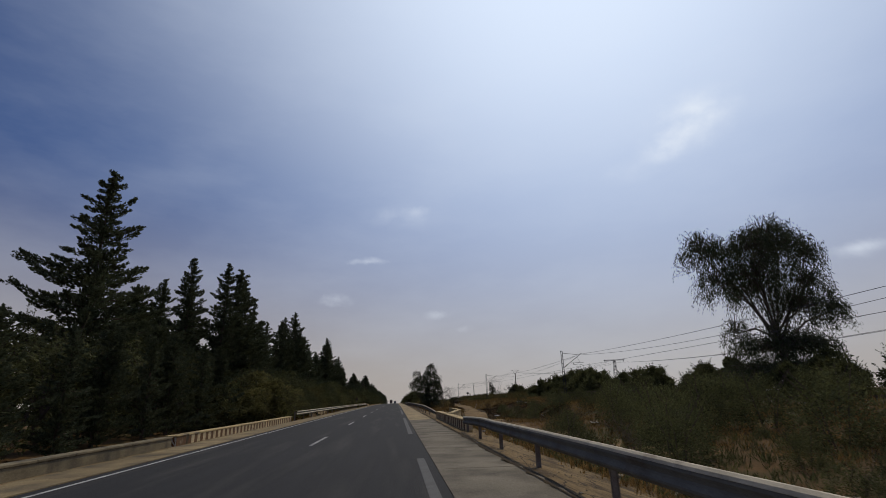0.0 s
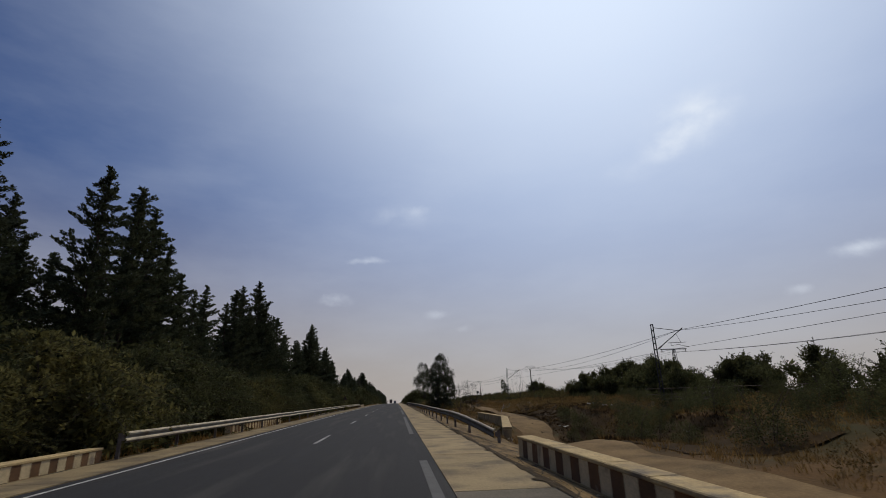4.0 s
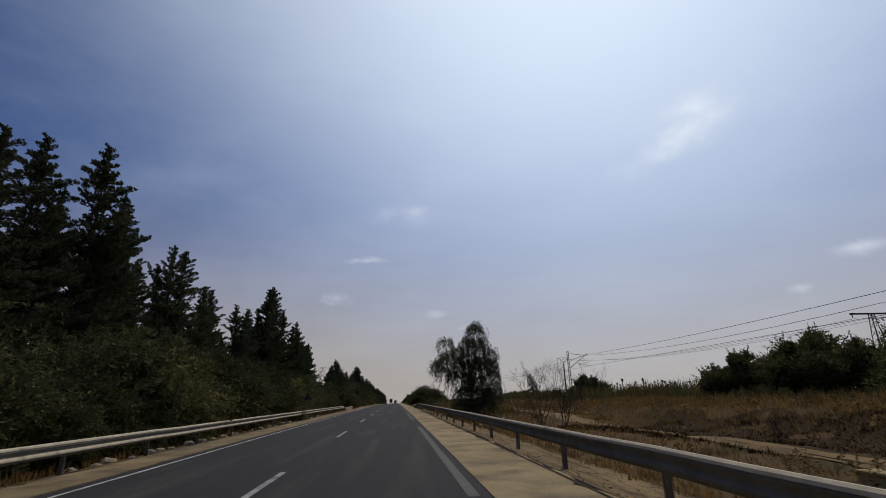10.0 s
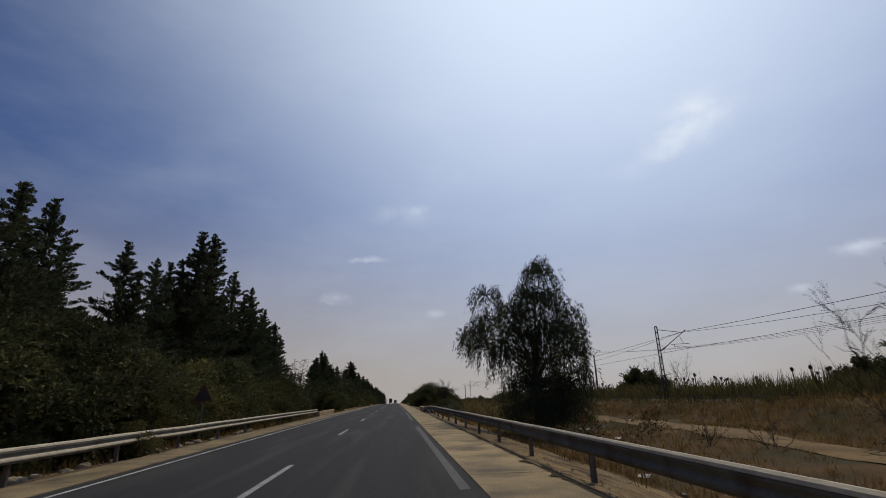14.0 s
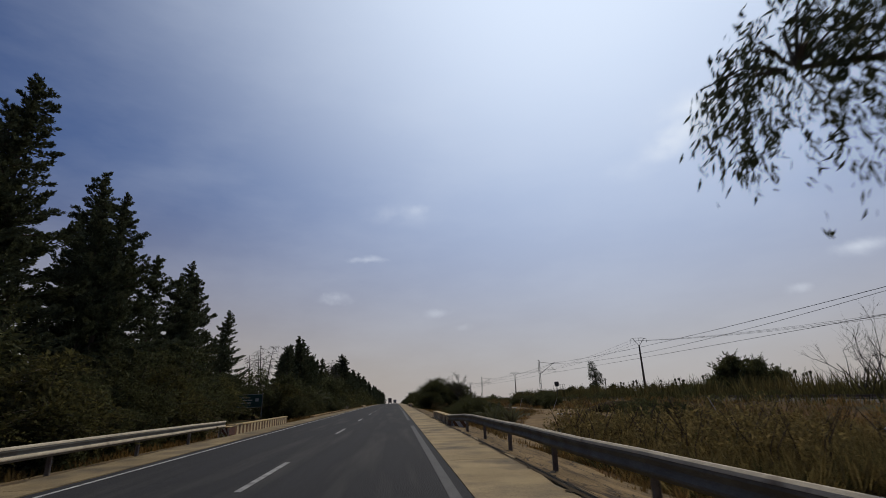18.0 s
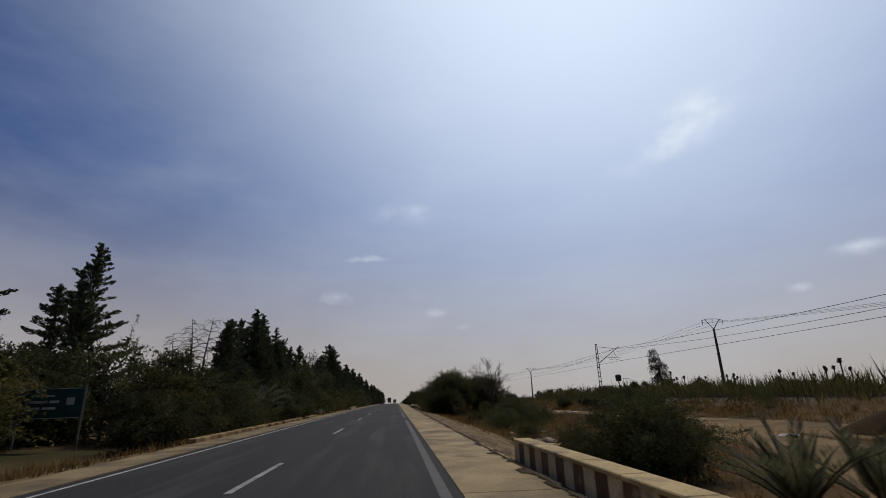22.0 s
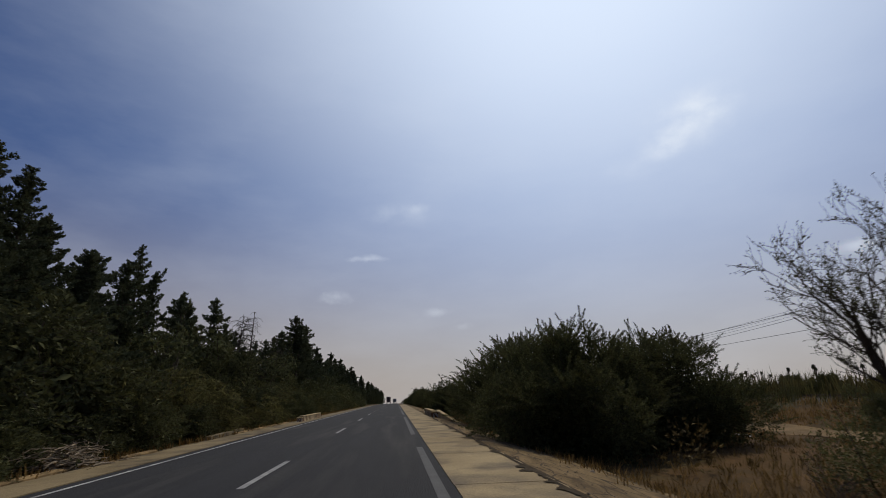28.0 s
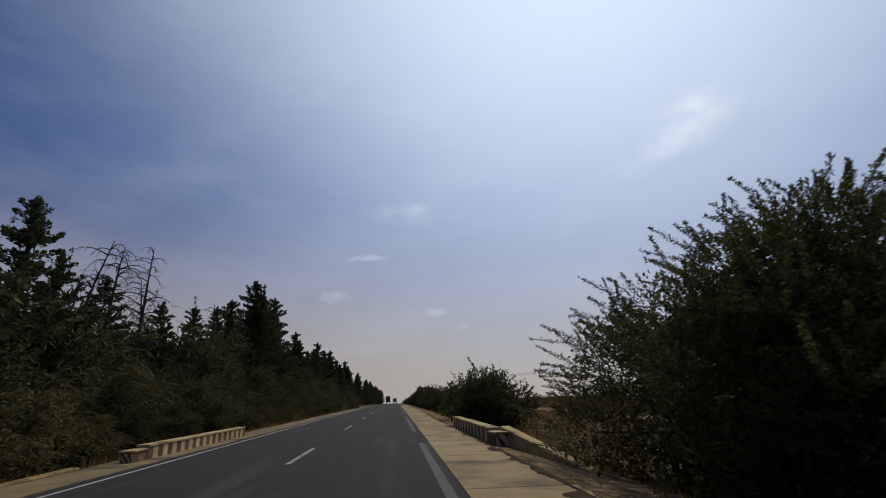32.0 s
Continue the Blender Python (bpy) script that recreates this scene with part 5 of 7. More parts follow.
parapet(-8.6, -8.25, 3.0, 20.2, 0.27, "plain brown masonry parapet at the road edge, coloured as if in shade", bands=False, stone=SHADED_STONE)
hazard_block(-8.42, 20.5, 0.42, 0.40, 0.9, "end block with brown and white slanting bars", 0.0, BAND_DARK)
parapet(-8.6, -8.25, 21.7, 41.9, 0.29, "low parapet with flaking white and brown bands")
parapet(-8.95, -8.65, 54.4, 66.2, 0.34, "low parapet with flaking white and red-brown bands behind the guardrail")
hazard_block(-8.25, 143.7, 0.5, 0.45, 0.9, "end block with red and white slanting bars")
parapet(-8.4, -8.08, 144.8, 156.9, 0.40, "low parapet with clean white and brown bands")
parapet(-7.25, -6.95, 226.2, 235.1, 0.38, "low parapet with white and brown bands among weeds")
hazard_block(-7.1, 225.4, 0.36, 0.36, 0.7, "end block with brown and white slanting bars", 0.0, BAND_DARK)
parapet(3.30, 3.66, 23.0, 39.2, 0.37, "long parapet with grey and dark brown bands", side=-1)
parapet(2.88, 3.22, 146.0, 157.3, 0.40, "parapet with white and brown bands beside the shoulder", side=-1)
hazard_block(3.35, 145.2, 0.95, 0.44, 0.6, "angled end block with dark and pale slanting bars", 10, BAND_DARK)
parapet(2.90, 3.24, 227.4, 237.6, 0.40, "parapet with grey and dark brown bands beside the shoulder", side=-1)
hazard_block(3.3, 226.5, 0.8, 0.44, 0.6, "angled end block with dark and pale slanting bars", 10, BAND_DARK)
parapet(8.05, 8.40, 63.2, 74.6, -0.10, "low parapet of the earth track with dark bands", side=-1, base_z=-1.6)


# ---- railway ----
# the line draws slowly away from the road
def drift(y):
    return 0.0128 * (min(y, 420.0) - 70.0)


def build_railway():
    v, f = [], []
    ys = np.arange(-40, 620, 4.0)
    shape = ((25.1, -0.05), (25.9, 0.16), (28.7, 0.16), (29.5, -0.05))
    for y in ys:
        for x, h in shape:
            v.append((x + drift(y), y, crest(y) + 0.40 + h))
    for i in range(len(ys) - 1):
        for k in range(3):
            q = i * 4 + k
            f.append((q, q + 1, q + 5, q + 4))
    tagged(part_mesh("track_bed", mesh_from("track_bed", v, f), BALLAST, None), "grey-brown ballast bed of a single railway line", "track bed", kind="structure")
    for x in (26.58, 28.02):
        v, f = [], []
        for y in ys:
            for dx, dz in ((-0.07, 0), (-0.02, 0.03), (-0.036, 0.15), (0.036, 0.15), (0.02, 0.03), (0.07, 0)):
                v.append((x + dx + drift(y), y, crest(y) + 0.64 + dz))
        for i in range(len(ys) - 1):
            for k in range(5):
                q = i * 6 + k
                f.append((q, q + 1, q + 7, q + 6))
        tagged(part_mesh("rail", mesh_from("rail", v, f), RUSTY, None), "rusty steel rail on sleepers", "rail", "railway rails", kind="structure")
    bm = bmesh.new()
    box(bm, -1.25, 1.25, -0.12, 0.12, 0, 0.14, bevel=0.015)
    me = bpy.data.meshes.new("sleeper")
    bm.to_mesh(me)
    bm.free()
    me.materials.append(BALLAST)
    bed = tagged(new("sleepers"), "row of grey concrete sleepers", "sleepers", kind="structure")
    for i in range(180):
        y = 30 + i * 0.65
        ob = new("sleeper", me)
        ob.parent = bed
        ob.matrix_basis = pose(27.3 + drift(y), y, crest(y) + 0.50)


build_railway()


def build_rail_bridge():
    ob = thing("rail_bridge", (27.3, 66.4, crest(66.4) - 1.05), "steel girder railway bridge on pale concrete abutments", "bridge")
    for y0, y1 in ((-7.2, -5.4), (5.4, 7.2)):
        bm = bmesh.new()
        box(bm, -3.2, 3.2, y0, y1, -2.2, 0.75, bevel=0.04)
        part("abutment", bm, WALLSTONE, ob, "pale weathered concrete abutment")
    for x in (-2.2, 2.2):
        bm = bmesh.new()
        box(bm, x - 0.02, x + 0.02, -7, 7, 0.76, 1.66)
        box(bm, x - 0.18, x + 0.18, -7, 7, 0.72, 0.76)
        box(bm, x - 0.18, x + 0.18, -7, 7, 1.66, 1.70)
        for k in range(-6, 7):
            box(bm, x - 0.14, x + 0.14, k - 0.012, k + 0.012, 0.76, 1.66)
        part("girder", bm, RUSTY, ob, "riveted dark steel girder")
    for x in (-2.6, 2.6):
        bm = bmesh.new()
        for k in range(-3, 4):
            rod(bm, (x, k * 2.2, 1.6), (x, k * 2.2, 2.6), 0.03)
        for z in (2.1, 2.6):
            rod(bm, (x, -7, z), (x, 7, z), 0.025)
        part("handrail", bm, RUSTY, ob, "thin steel handrail")


build_rail_bridge()


def lattice(bm, h, w0, w1, steps, deep=0.16, leg=0.035, bar=0.018):
    """Two channels joined by flat battens."""
    for s in (-1, 1):
        a, b = Vector((s * w0 / 2, 0, 0)), Vector((s * w1 / 2, 0, h))
        for d in (-deep / 2, deep / 2):
            rod(bm, a + Vector((0, d, 0)), b + Vector((0, d, 0)), leg, leg, 4)
    for i in range(steps + 1):
        z = h * i / steps
        w = w0 + (w1 - w0) * i / steps
        box(bm, -w / 2, w / 2, -deep / 2 - bar, -deep / 2 + bar, z - 0.05, z + 0.05)
        box(bm, -w / 2, w / 2, deep / 2 - bar, deep / 2 + bar, z - 0.05, z + 0.05)
    return bm


def build_mast(x, y):
    z0 = crest(y) + 0.40
    ob = thing("catenary_mast", (x, y, z0), "dark lattice steel railway mast with a cantilever arm", "catenary mast", "catenary masts")
    H = 7.05
    bm = lattice(bmesh.new(), H, 0.32, 0.22, 12, 0.10, 0.028, 0.008)
    part("post", bm, DARKSTEEL, ob, "battened steel post")
    bm = box(bmesh.new(), -0.4, 0.4, -0.35, 0.35, -0.4, 0.12, bevel=0.03)
    part("footing", bm, WALLSTONE, ob)
    bm = rod(bmesh.new(), (0.15, 0, H - 0.3), (2.75, 0, H - 0.62), 0.03)
    part("top_tie", bm, DARKSTEEL, ob)
    bm = rod(bmesh.new(), (0.2, 0, H - 2.35), (3.05, 0, H - 0.35), 0.04)
    cantilever = part("cantilever", bm, DARKSTEEL, ob, "slanting cantilever tube")
    bm = bmesh.new()
    for k in range(4):
        d = Vector((2.85, 0, 2.0)).normalized()
        p = Vector((0.25, 0, H - 2.32)) + d * (0.1 + 0.12 * k)
        rod(bm, p, p + d * 0.05, 0.09, 0.06, 8)
    part("insulator", bm, DARKSTEEL, cantilever, "ribbed insulator")
    bm = rod(bmesh.new(), (1.3, 0, H - 1.75), (3.2, 0, H - 1.70), 0.025)
    part("registration_tube", bm, DARKSTEEL, ob)
    bm = bmesh.new()
    rod(bm, (1.65, 0, H - 1.75), (1.65, 0, H - 2.0), 0.02)
    rod(bm, (1.65, 0, H - 2.0), (2.4, 0, H - 1.92), 0.02)
    rod(bm, (2.4, 0, H - 1.92), (3.35, 0, H - 2.15), 0.02)
    part("steady_arm", bm, DARKSTEEL, ob)
    bm = rod(bmesh.new(), (2.3, 0, H - 0.9), (2.65, 0, H - 1.72), 0.018)
    part("dropper_stay", bm, DARKSTEEL, ob)
    return ob


MASTS = [3.5, 70.0, 137.0, 207.0, 274.0, 340.0, 406.0, 472.0, 540.0]
for my in MASTS:
    build_mast(24.6 + drift(my), my)


def wire(name, a, b, sag, r, label, bars=14):
    a, b = Vector(a), Vector(b)
    t = Tubes()
    pts = [a.lerp(b, i / bars) - Vector((0, 0, sag * 4 * (i / bars) * (1 - i / bars))) for i in range(bars + 1)]
    t.add(pts, r, r, 4)
    return tagged(part_mesh(name, t.mesh(name), WIRE, None), label, "wire", "overhead wires")


for ya, yb in zip(MASTS, MASTS[1:]):
    za, zb = crest(ya) + 7.35, crest(yb) + 7.35
    da, db = drift(ya), drift(yb)
    wire("messenger_wire", (27.4 + da, ya, za - 0.42), (27.4 + db, yb, zb - 0.42), 0.55, 0.018, "dark railway messenger wire between masts")
    wire("second_messenger_wire", (27.1 + da, ya, za - 0.5), (27.1 + db, yb, zb - 0.5), 1.25, 0.015, "thin dark wire beside the messenger wire")
    wire("contact_wire", (27.7 + da, ya, za - 2.05), (27.7 + db, yb, zb - 2.05), 0.12, 0.016, "dark railway contact wire between masts")


def build_v_pole(x, y, top):
    z0 = ground(x, y)
    H = top + crest(y) - z0
    ob = thing("power_pole", (x, y, z0), "tapered concrete power pole with a V-shaped steel head", "power pole", "power poles")
    bm = rod(bmesh.new(), (0, 0, -0.5), (0, 0, H - 1.6), 0.30, 0.16, 8)
    part("pole", bm, RUSTY, ob, "dark weathered concrete shaft")
    bm = bmesh.new()
    for s in (-1, 1):
        rod(bm, (0, 0, H - 1.75), (s * 1.35, 0, H - 0.1), 0.07, 0.06, 5)
    part("v_arm", bm, DARKSTEEL, ob)
    bm = bmesh.new()
    rod(bm, (-1.95, 0, H - 0.25), (-1.0, 0, H), 0.05, 0.05, 5)
    rod(bm, (-1.0, 0, H), (1.0, 0, H), 0.05, 0.05, 5)
    rod(bm, (1.0, 0, H), (1.95, 0, H - 0.25), 0.05, 0.05, 5)
    arm = part("cross_arm", bm, DARKSTEEL, ob)
    for s, z in ((-1.9, -0.27), (0.0, -0.02), (1.9, -0.27)):
        bm = bmesh.new()
        for k in range(4):
            rod(bm, (s, 0, H + z - 0.1 - 0.16 * k), (s, 0, H + z - 0.2 - 0.16 * k), 0.05, 0.09, 8)
        part("insulator", bm, DARKSTEEL, arm)
    return ob


def build_t_pylon(x, y, top):
    z0 = ground(x, y)
    H = top + crest(y) - z0
    ob = thing("lattice_pylon", (x, y, z0), "slim lattice steel pylon with a flat cross-arm", "pylon", "lattice pylons")
    bm = bmesh.new()
    for sx, sy in itertools.product((-1, 1), (-1, 1)):
        rod(bm, (sx * 0.7, sy * 0.7, -0.2), (sx * 0.18, sy * 0.18, H - 0.1), 0.05, 0.04, 4)
    for i in range(10):
        za, zb = H * i / 10, H * (i + 1) / 10
        wa, wb = 0.7 - 0.052 * i, 0.7 - 0.052 * (i + 1)
        s = 1 if i % 2 else -1
        for q in (-1, 1):
            rod(bm, (-s * wa, q * wa, za), (s * wb, q * wb, zb), 0.025, 0.025, 4)
            rod(bm, (q * wa, -s * wa, za), (q * wb, s * wb, zb), 0.025, 0.025, 4)
    part("lattice_shaft", bm, DARKSTEEL, ob)
    bm = bmesh.new()
    box(bm, -2.6, 2.6, -0.12, 0.12, H - 0.12, H + 0.05, bevel=0.02)
    arm = part("cross_arm", bm, DARKSTEEL, ob)
    for s in (-2.4, 0, 2.4):
        bm = rod(bmesh.new(), (s, 0, H - 0.12), (s, 0, H - 0.5), 0.07, 0.04, 8)
        part("insulator", bm, DARKSTEEL, arm)
    return ob


POLES = [(53.5, 12.0, 9.2, "t"), (53.2, 114.7, 9.0, "t"), (55.2, 224.0, 13.1, "v"), (53.0, 335.0, 11.8, "v"), (50.0, 450.0, 12.0, "v")]
for px, py, top, form in POLES:
    (build_v_pole if form == "v" else build_t_pylon)(px, py, top)
for (xa, ya, ta, fa), (xb, yb, tb, fb) in zip(POLES, POLES[1:]):
    for s in (-0.5, 0.0, 0.5) if fb == "t" else (-1.8, 0.0, 1.8):
        wire("power_line", (xa + s, ya, crest(ya) + ta - 0.5), (xb + s, yb, crest(yb) + tb - 0.6), 1.8, 0.016, "dark power line between poles")


# ---- trees and plants on the railway side ----
# lobes: across the road, along it, height, half-width, half-height
small_lobes = [(0.3, 0.3, 7.4, 1.0, 0.9), (-0.8, -0.3, 6.4, 1.1, 1.0), (1.9, 0.4, 7.4, 0.9, 0.9), (-0.3, 0.2, 5.0, 1.3, 1.1), (2.4, -0.5, 5.2, 1.1, 1.0), (-2.6, 0.0, 4.6, 0.8, 0.8), (0.8, 0.4, 3.6, 1.4, 1.0), (1.3, 0.2, 8.6, 1.15, 1.3), (1.0, -0.6, 7.0, 1.0, 0.9), (-2.2, 0.3, 7.5, 0.85, 0.8), (-2.3, 3.2, 5.7, 1.0, 1.0), (-1.9, 1.8, 6.3, 0.9, 0.8), (-3.2, 0.3, 5.3, 0.8, 0.8), (0.2, 0.5, 6.0, 1.3, 1.1), (2.7, -0.2, 6.2, 0.95, 0.95),
               (2.6, 0.6, 4.2, 1.2, 1.1), (1.6, -0.8, 5.1, 1.5, 1.2), (-1.3, -0.4, 4.0, 1.1, 1.1), (2.8, -0.3, 3.1, 0.95, 0.7), (0.5, 0.2, 2.5, 2.1, 1.0), (0.2, 0, 1.4, 1.8, 0.7), (1.6, 0.2, 1.5, 1.9, 0.8), (2.6, 0.3, 2.4, 1.2, 0.9)]
euc = weeping([(x, y, z * 1.1, a * 1.08, b * 1.08) for x, y, z, a, b in small_lobes], (0.5, 0, 4.2), 71, 1.3, 0.185, 120, 20, 0.08)
plant("eucalyptus_tree", euc, (BARK_PALE, EUCALYPT), (7.5, 120.0), "eucalyptus with loose drooping foliage behind the guardrail", "tree")
big_lobes = [(1.4, 0, 16.4, 2.9, 2.6), (4.6, 1.5, 15.9, 3.0, 3.0), (6.6, 0.5, 14.6, 2.0, 2.4), (-1.0, -1.0, 15.0, 2.6, 2.6), (-6.3, 0.5, 15.0, 2.3, 2.4), (-4.0, 1, 14.8, 2.2, 2.2), (-5.4, 0, 11.6, 2.1, 2.0), (-2.0, -1.5, 12.0, 3.0, 2.8), (0.8, 2, 11.0, 2.9, 3.0),
             (6.0, 0.5, 11.6, 2.1, 2.4), (7.0, -0.5, 8.6, 1.7, 1.7), (3.0, -1.0, 8.8, 3.2, 2.8), (-3.9, 0.5, 6.6, 1.3, 2.0), (0.2, 0, 5.2, 4.2, 2.0), (4.2, 1, 5.2, 3.2, 2.0), (0, 0, 2.8, 5.4, 1.5)]
big = weeping([(x, y, z * 1.075, a * 1.1, b * 1.1) for x, y, z, a, b in big_lobes], (0.5, 0, 7.0), 72, 1.7, 0.33, 68, 11)
plant("eucalyptus_tree", big, (BARK_PALE, EUCALYPT), (40.6, 48.0), "huge broad eucalyptus beyond the railway", "tree")
column = weeping([(-0.5, 0, 7.6, 0.8, 1.0), (-0.2, 0.2, 6.3, 1.1, 1.0), (-0.6, 0, 5.2, 1.0, 0.9), (0.5, -0.2, 5.4, 1.0, 1.0), (0.7, 0.2, 4.0, 1.3, 1.1), (-0.2, 0, 3.2, 1.2, 1.0), (0.6, 0, 1.8, 1.4, 1.0)], (0.2, 0, 5.0), 73, 0.7, 0.24, 70)
plant("eucalyptus_tree", column, (BARK, EUCALYPT), (43.9, 224.0), "slender upright eucalyptus beyond the railway", "tree")

bush_kinds = [thorn_bush(5.8, 5.2, 81, 36, 52, 170, 0.055, 1300, 0.12, 1.0), thorn_bush(4.2, 3.4, 82, 20, 22, 46, 0.12, 200),
              thorn_bush(6.0, 4.1, 83, 17, 20, 24, 0.19, 420), thicket(2.4, 1.9, 84, 130, 2400, 0.07, 40, False, 0.115),
              thicket(1.3, 0.9, 85, 34, 70, 0.10, 30, False, 0.16), thicket(2.0, 1.3, 86, 60, 260, 0.09, 34, False, 0.15),
              broad(6.0, 3.9, 87, 4, 46, 190, 0.24, 0.02, 0.0, 0.4, 1.0, 0.45, 10),
              thorn_bush(2.2, 1.8, 88, 16, 26, 130, 0.045, 420, 0.3, 1.3), thorn_bush(5.6, 4.5, 92, 32, 60, 170, 0.055, 1500, 0.1, 0.82)]


def scatter(name, me, spots, mat, label, r):
    """Many copies of one small plant gathered into a single mesh; spots: place and scale."""
    n = len(me.vertices)
    co = np.empty(n * 3)
    me.vertices.foreach_get("co", co)
    co = co.reshape(-1, 3)
    tri = np.empty(len(me.loops), dtype=np.int64)
    me.loops.foreach_get("vertex_index", tri)
    allv, allf = [], []
    for k, (x, y, s) in enumerate(spots):
        q = r.uniform(0, 6.283)
        m = np.array([[math.cos(q), -math.sin(q), 0], [math.sin(q), math.cos(q), 0], [0, 0, 1]])
        allv.append(co @ m.T * s + np.array([x, y, ground(x, y) - 0.03]))
        allf.append(tri + k * n)
    v, f = np.concatenate(allv), np.concatenate(allf)
    out = bpy.data.meshes.new(name)
    out.vertices.add(len(v))
    out.vertices.foreach_set("co", v.ravel().astype(np.float32))
    out.loops.add(len(f))
    out.loops.foreach_set("vertex_index", f.astype(np.int32))
    out.polygons.add(len(f) // 3)
    out.polygons.foreach_set("loop_start", np.arange(len(f) // 3, dtype=np.int32) * 3)
    out.update(calc_edges=True)
    tagged(part_mesh(name, out, mat, None), label, "scrub", kind="stuff")


def build_bushes():
    r = random.Random(77)
    firsts = {}

    def put(i, mat, mname, x, y, s):
        key = (i, mname)
        if key not in firsts:
            label = {0: "large thorny bush with upright shoots", 1: "large spreading bush with upright shoots", 2: "dense round bush", 3: "waist-high wild shrub", 4: "small wild weed bush", 5: "tall bushy weed", 6: "loose round bush with ragged top", 7: "low tangled bush in the ditch", 8: "large dense thorny bush with upright sprays"}[i]
            firsts[key] = plant("bush", bush_kinds[i], (BARK, mat), (x, y), f"{label}, {mname}", "bush", "wild bushes", r.uniform(0, 360), s)
        else:
            repeat(firsts[key], x, y, r.uniform(0, 360), s)

    for i, x, y, s in BUSHES:
        put(6 if i == 2 and int(x * 7 + y * 3) % 2 else i, SHRUB_DARK, "dark green", x, y, s)
    scatter("dry_scrub", bush_kinds[4][1], FIELD_DRY, SHRUB_DRY, "small dry brown weed bushes scattered over the field", r)
    for x, y, s in WEEDS:
        put(5, REED, "yellow-green", x, y, s)
    for x, y, s in FIELD_GREEN:
        put(3, SHRUB, "dusty green", x, y, s)


# kind, place and scale of the bushes that stand out, stretch by stretch
BY_SHOULDER = [(8, 7.0, 206.3, 0.93), (8, 10.8, 207.2, 0.86), (7, 6.5, 157.9, 1.0), (7, 8.0, 159.8, 0.8), (7, 5.6, 160.2, 0.5), (7, 18.6, 162.0, 0.36), (7, 20.3, 162.3, 0.42), (7, 21.6, 162.8, 0.36), (7, 9.7, 184.6, 0.95), (7, 8.4, 182.4, 0.8), (7, 7.3, 179.3, 0.62), (7, 9.4, 180.2, 0.6), (7, 6.9, 188.2, 0.45), (7, 6.8, 171.0, 0.36), (7, 11.2, 172.6, 0.4), (0, 8.65, 220.4, 1.05),
               (1, 6.4, 246.5, 1.08), (1, 7.5, 254.6, 0.97), (1, 6.8, 264.1, 0.75), (2, 8.3, 277.8, 0.66), (1, 7.4, 291.4, 0.88)]
NEAR_BANK = [(3, 9.9, 30.6, 0.4), (3, 11.2, 31.2, 0.5), (3, 12.9, 21.3, 0.94), (3, 15.6, 16.5, 1.14), (3, 11.4, 32, 0.55), (3, 13.8, 29.1, 0.75),
             (3, 15.6, 33.9, 1.14), (3, 12.9, 23.3, 1.14), (3, 15.2, 45.6, 0.91), (3, 7.8, 13.6, 0.76), (3, 10.1, 17.5, 0.91), (3, 7.4, 21.3, 0.68)]
UPPER_BANK = [(3, 18.4, 23.3, 1.2), (3, 21.2, 29.1, 1.18), (3, 17.5, 31, 1.04), (2, 24.8, 38.8, 0.41), (3, 20.2, 38.8, 0.9), (2, 29.4, 44.6, 0.41),
              (2, 31.3, 36.9, 0.54), (2, 27.6, 29.1, 0.47), (3, 18.4, 36.9, 1.22), (3, 16.6, 25.2, 1.29), (3, 20.2, 30.1, 1.22), (3, 19.3, 42.7, 1.06),
              (3, 22.1, 48.5, 0.98), (3, 17.5, 52.4, 0.83), (3, 23, 34.9, 1), (2, 25.8, 26.2, 0.41), (3, 22.1, 23.3, 1.08)]
BY_BRIDGE = [(2, 36.5, 107, 1), (2, 39.5, 109, 1.15), (2, 43, 112, 1.2), (2, 40.5, 104.5, 0.95), (2, 33.6, 112.5, 0.85), (2, 35.9, 113.9, 0.9),
             (2, 35, 94.8, 0.85), (2, 35.8, 90.2, 0.98), (2, 37.2, 88.0, 0.9), (2, 38.6, 97.7, 1.08), (2, 42.3, 102.4, 1.17), (2, 46, 105.3, 1.08), (2, 33.6, 81.5, 0.72), (2, 37.7, 77.6, 0.81)]
BY_TRACK = [(7, 13.2, 145.2, 0.78), (7, 14.8, 146.6, 0.8), (7, 14.2, 142.6, 0.75), (7, 20.6, 184.5, 0.7), (7, 21.8, 187.0, 0.85), (7, 22.9, 189.6, 0.75), (7, 21.2, 191.5, 0.8), (7, 23.6, 194.0, 0.9), (7, 22.2, 197.5, 0.7), (7, 24.2, 199.5, 0.85), (7, 22.6, 203.0, 0.75), (7, 21.4, 207.0, 0.7)]
PAST_BRIDGE = [(2, 42.3, 81.5, 0.9), (2, 47.8, 87.2, 0.99), (2, 35, 64.1, 0.81), (2, 40.5, 60.2, 0.81), (2, 46, 64.1, 0.99), (2, 36.8, 38.8, 0.81),
               (2, 42.3, 34.9, 0.9), (2, 33.1, 50.5, 0.63), (2, 44.2, 178.4, 0.99), (2, 45.6, 176.5, 0.9), (2, 55.2, 135, 0.9), (2, 58.9, 144.8, 0.81),
               (2, 64.4, 154.6, 0.9)]
BUSHES = BY_SHOULDER + NEAR_BANK + UPPER_BANK + BY_BRIDGE + BY_TRACK + PAST_BRIDGE
rfar = random.Random(15)
far_bush = 300.0
while far_bush < 580:
    BUSHES.append((rfar.choice((1, 1, 2)), rfar.uniform(7.2, 8.6), far_bush, rfar.uniform(0.8, 1.1)))
    far_bush += rfar.uniform(13, 19) * (1 + (far_bush - 300) / 250)
FIELD_DRY, FIELD_GREEN = [], []
rfield = random.Random(8)
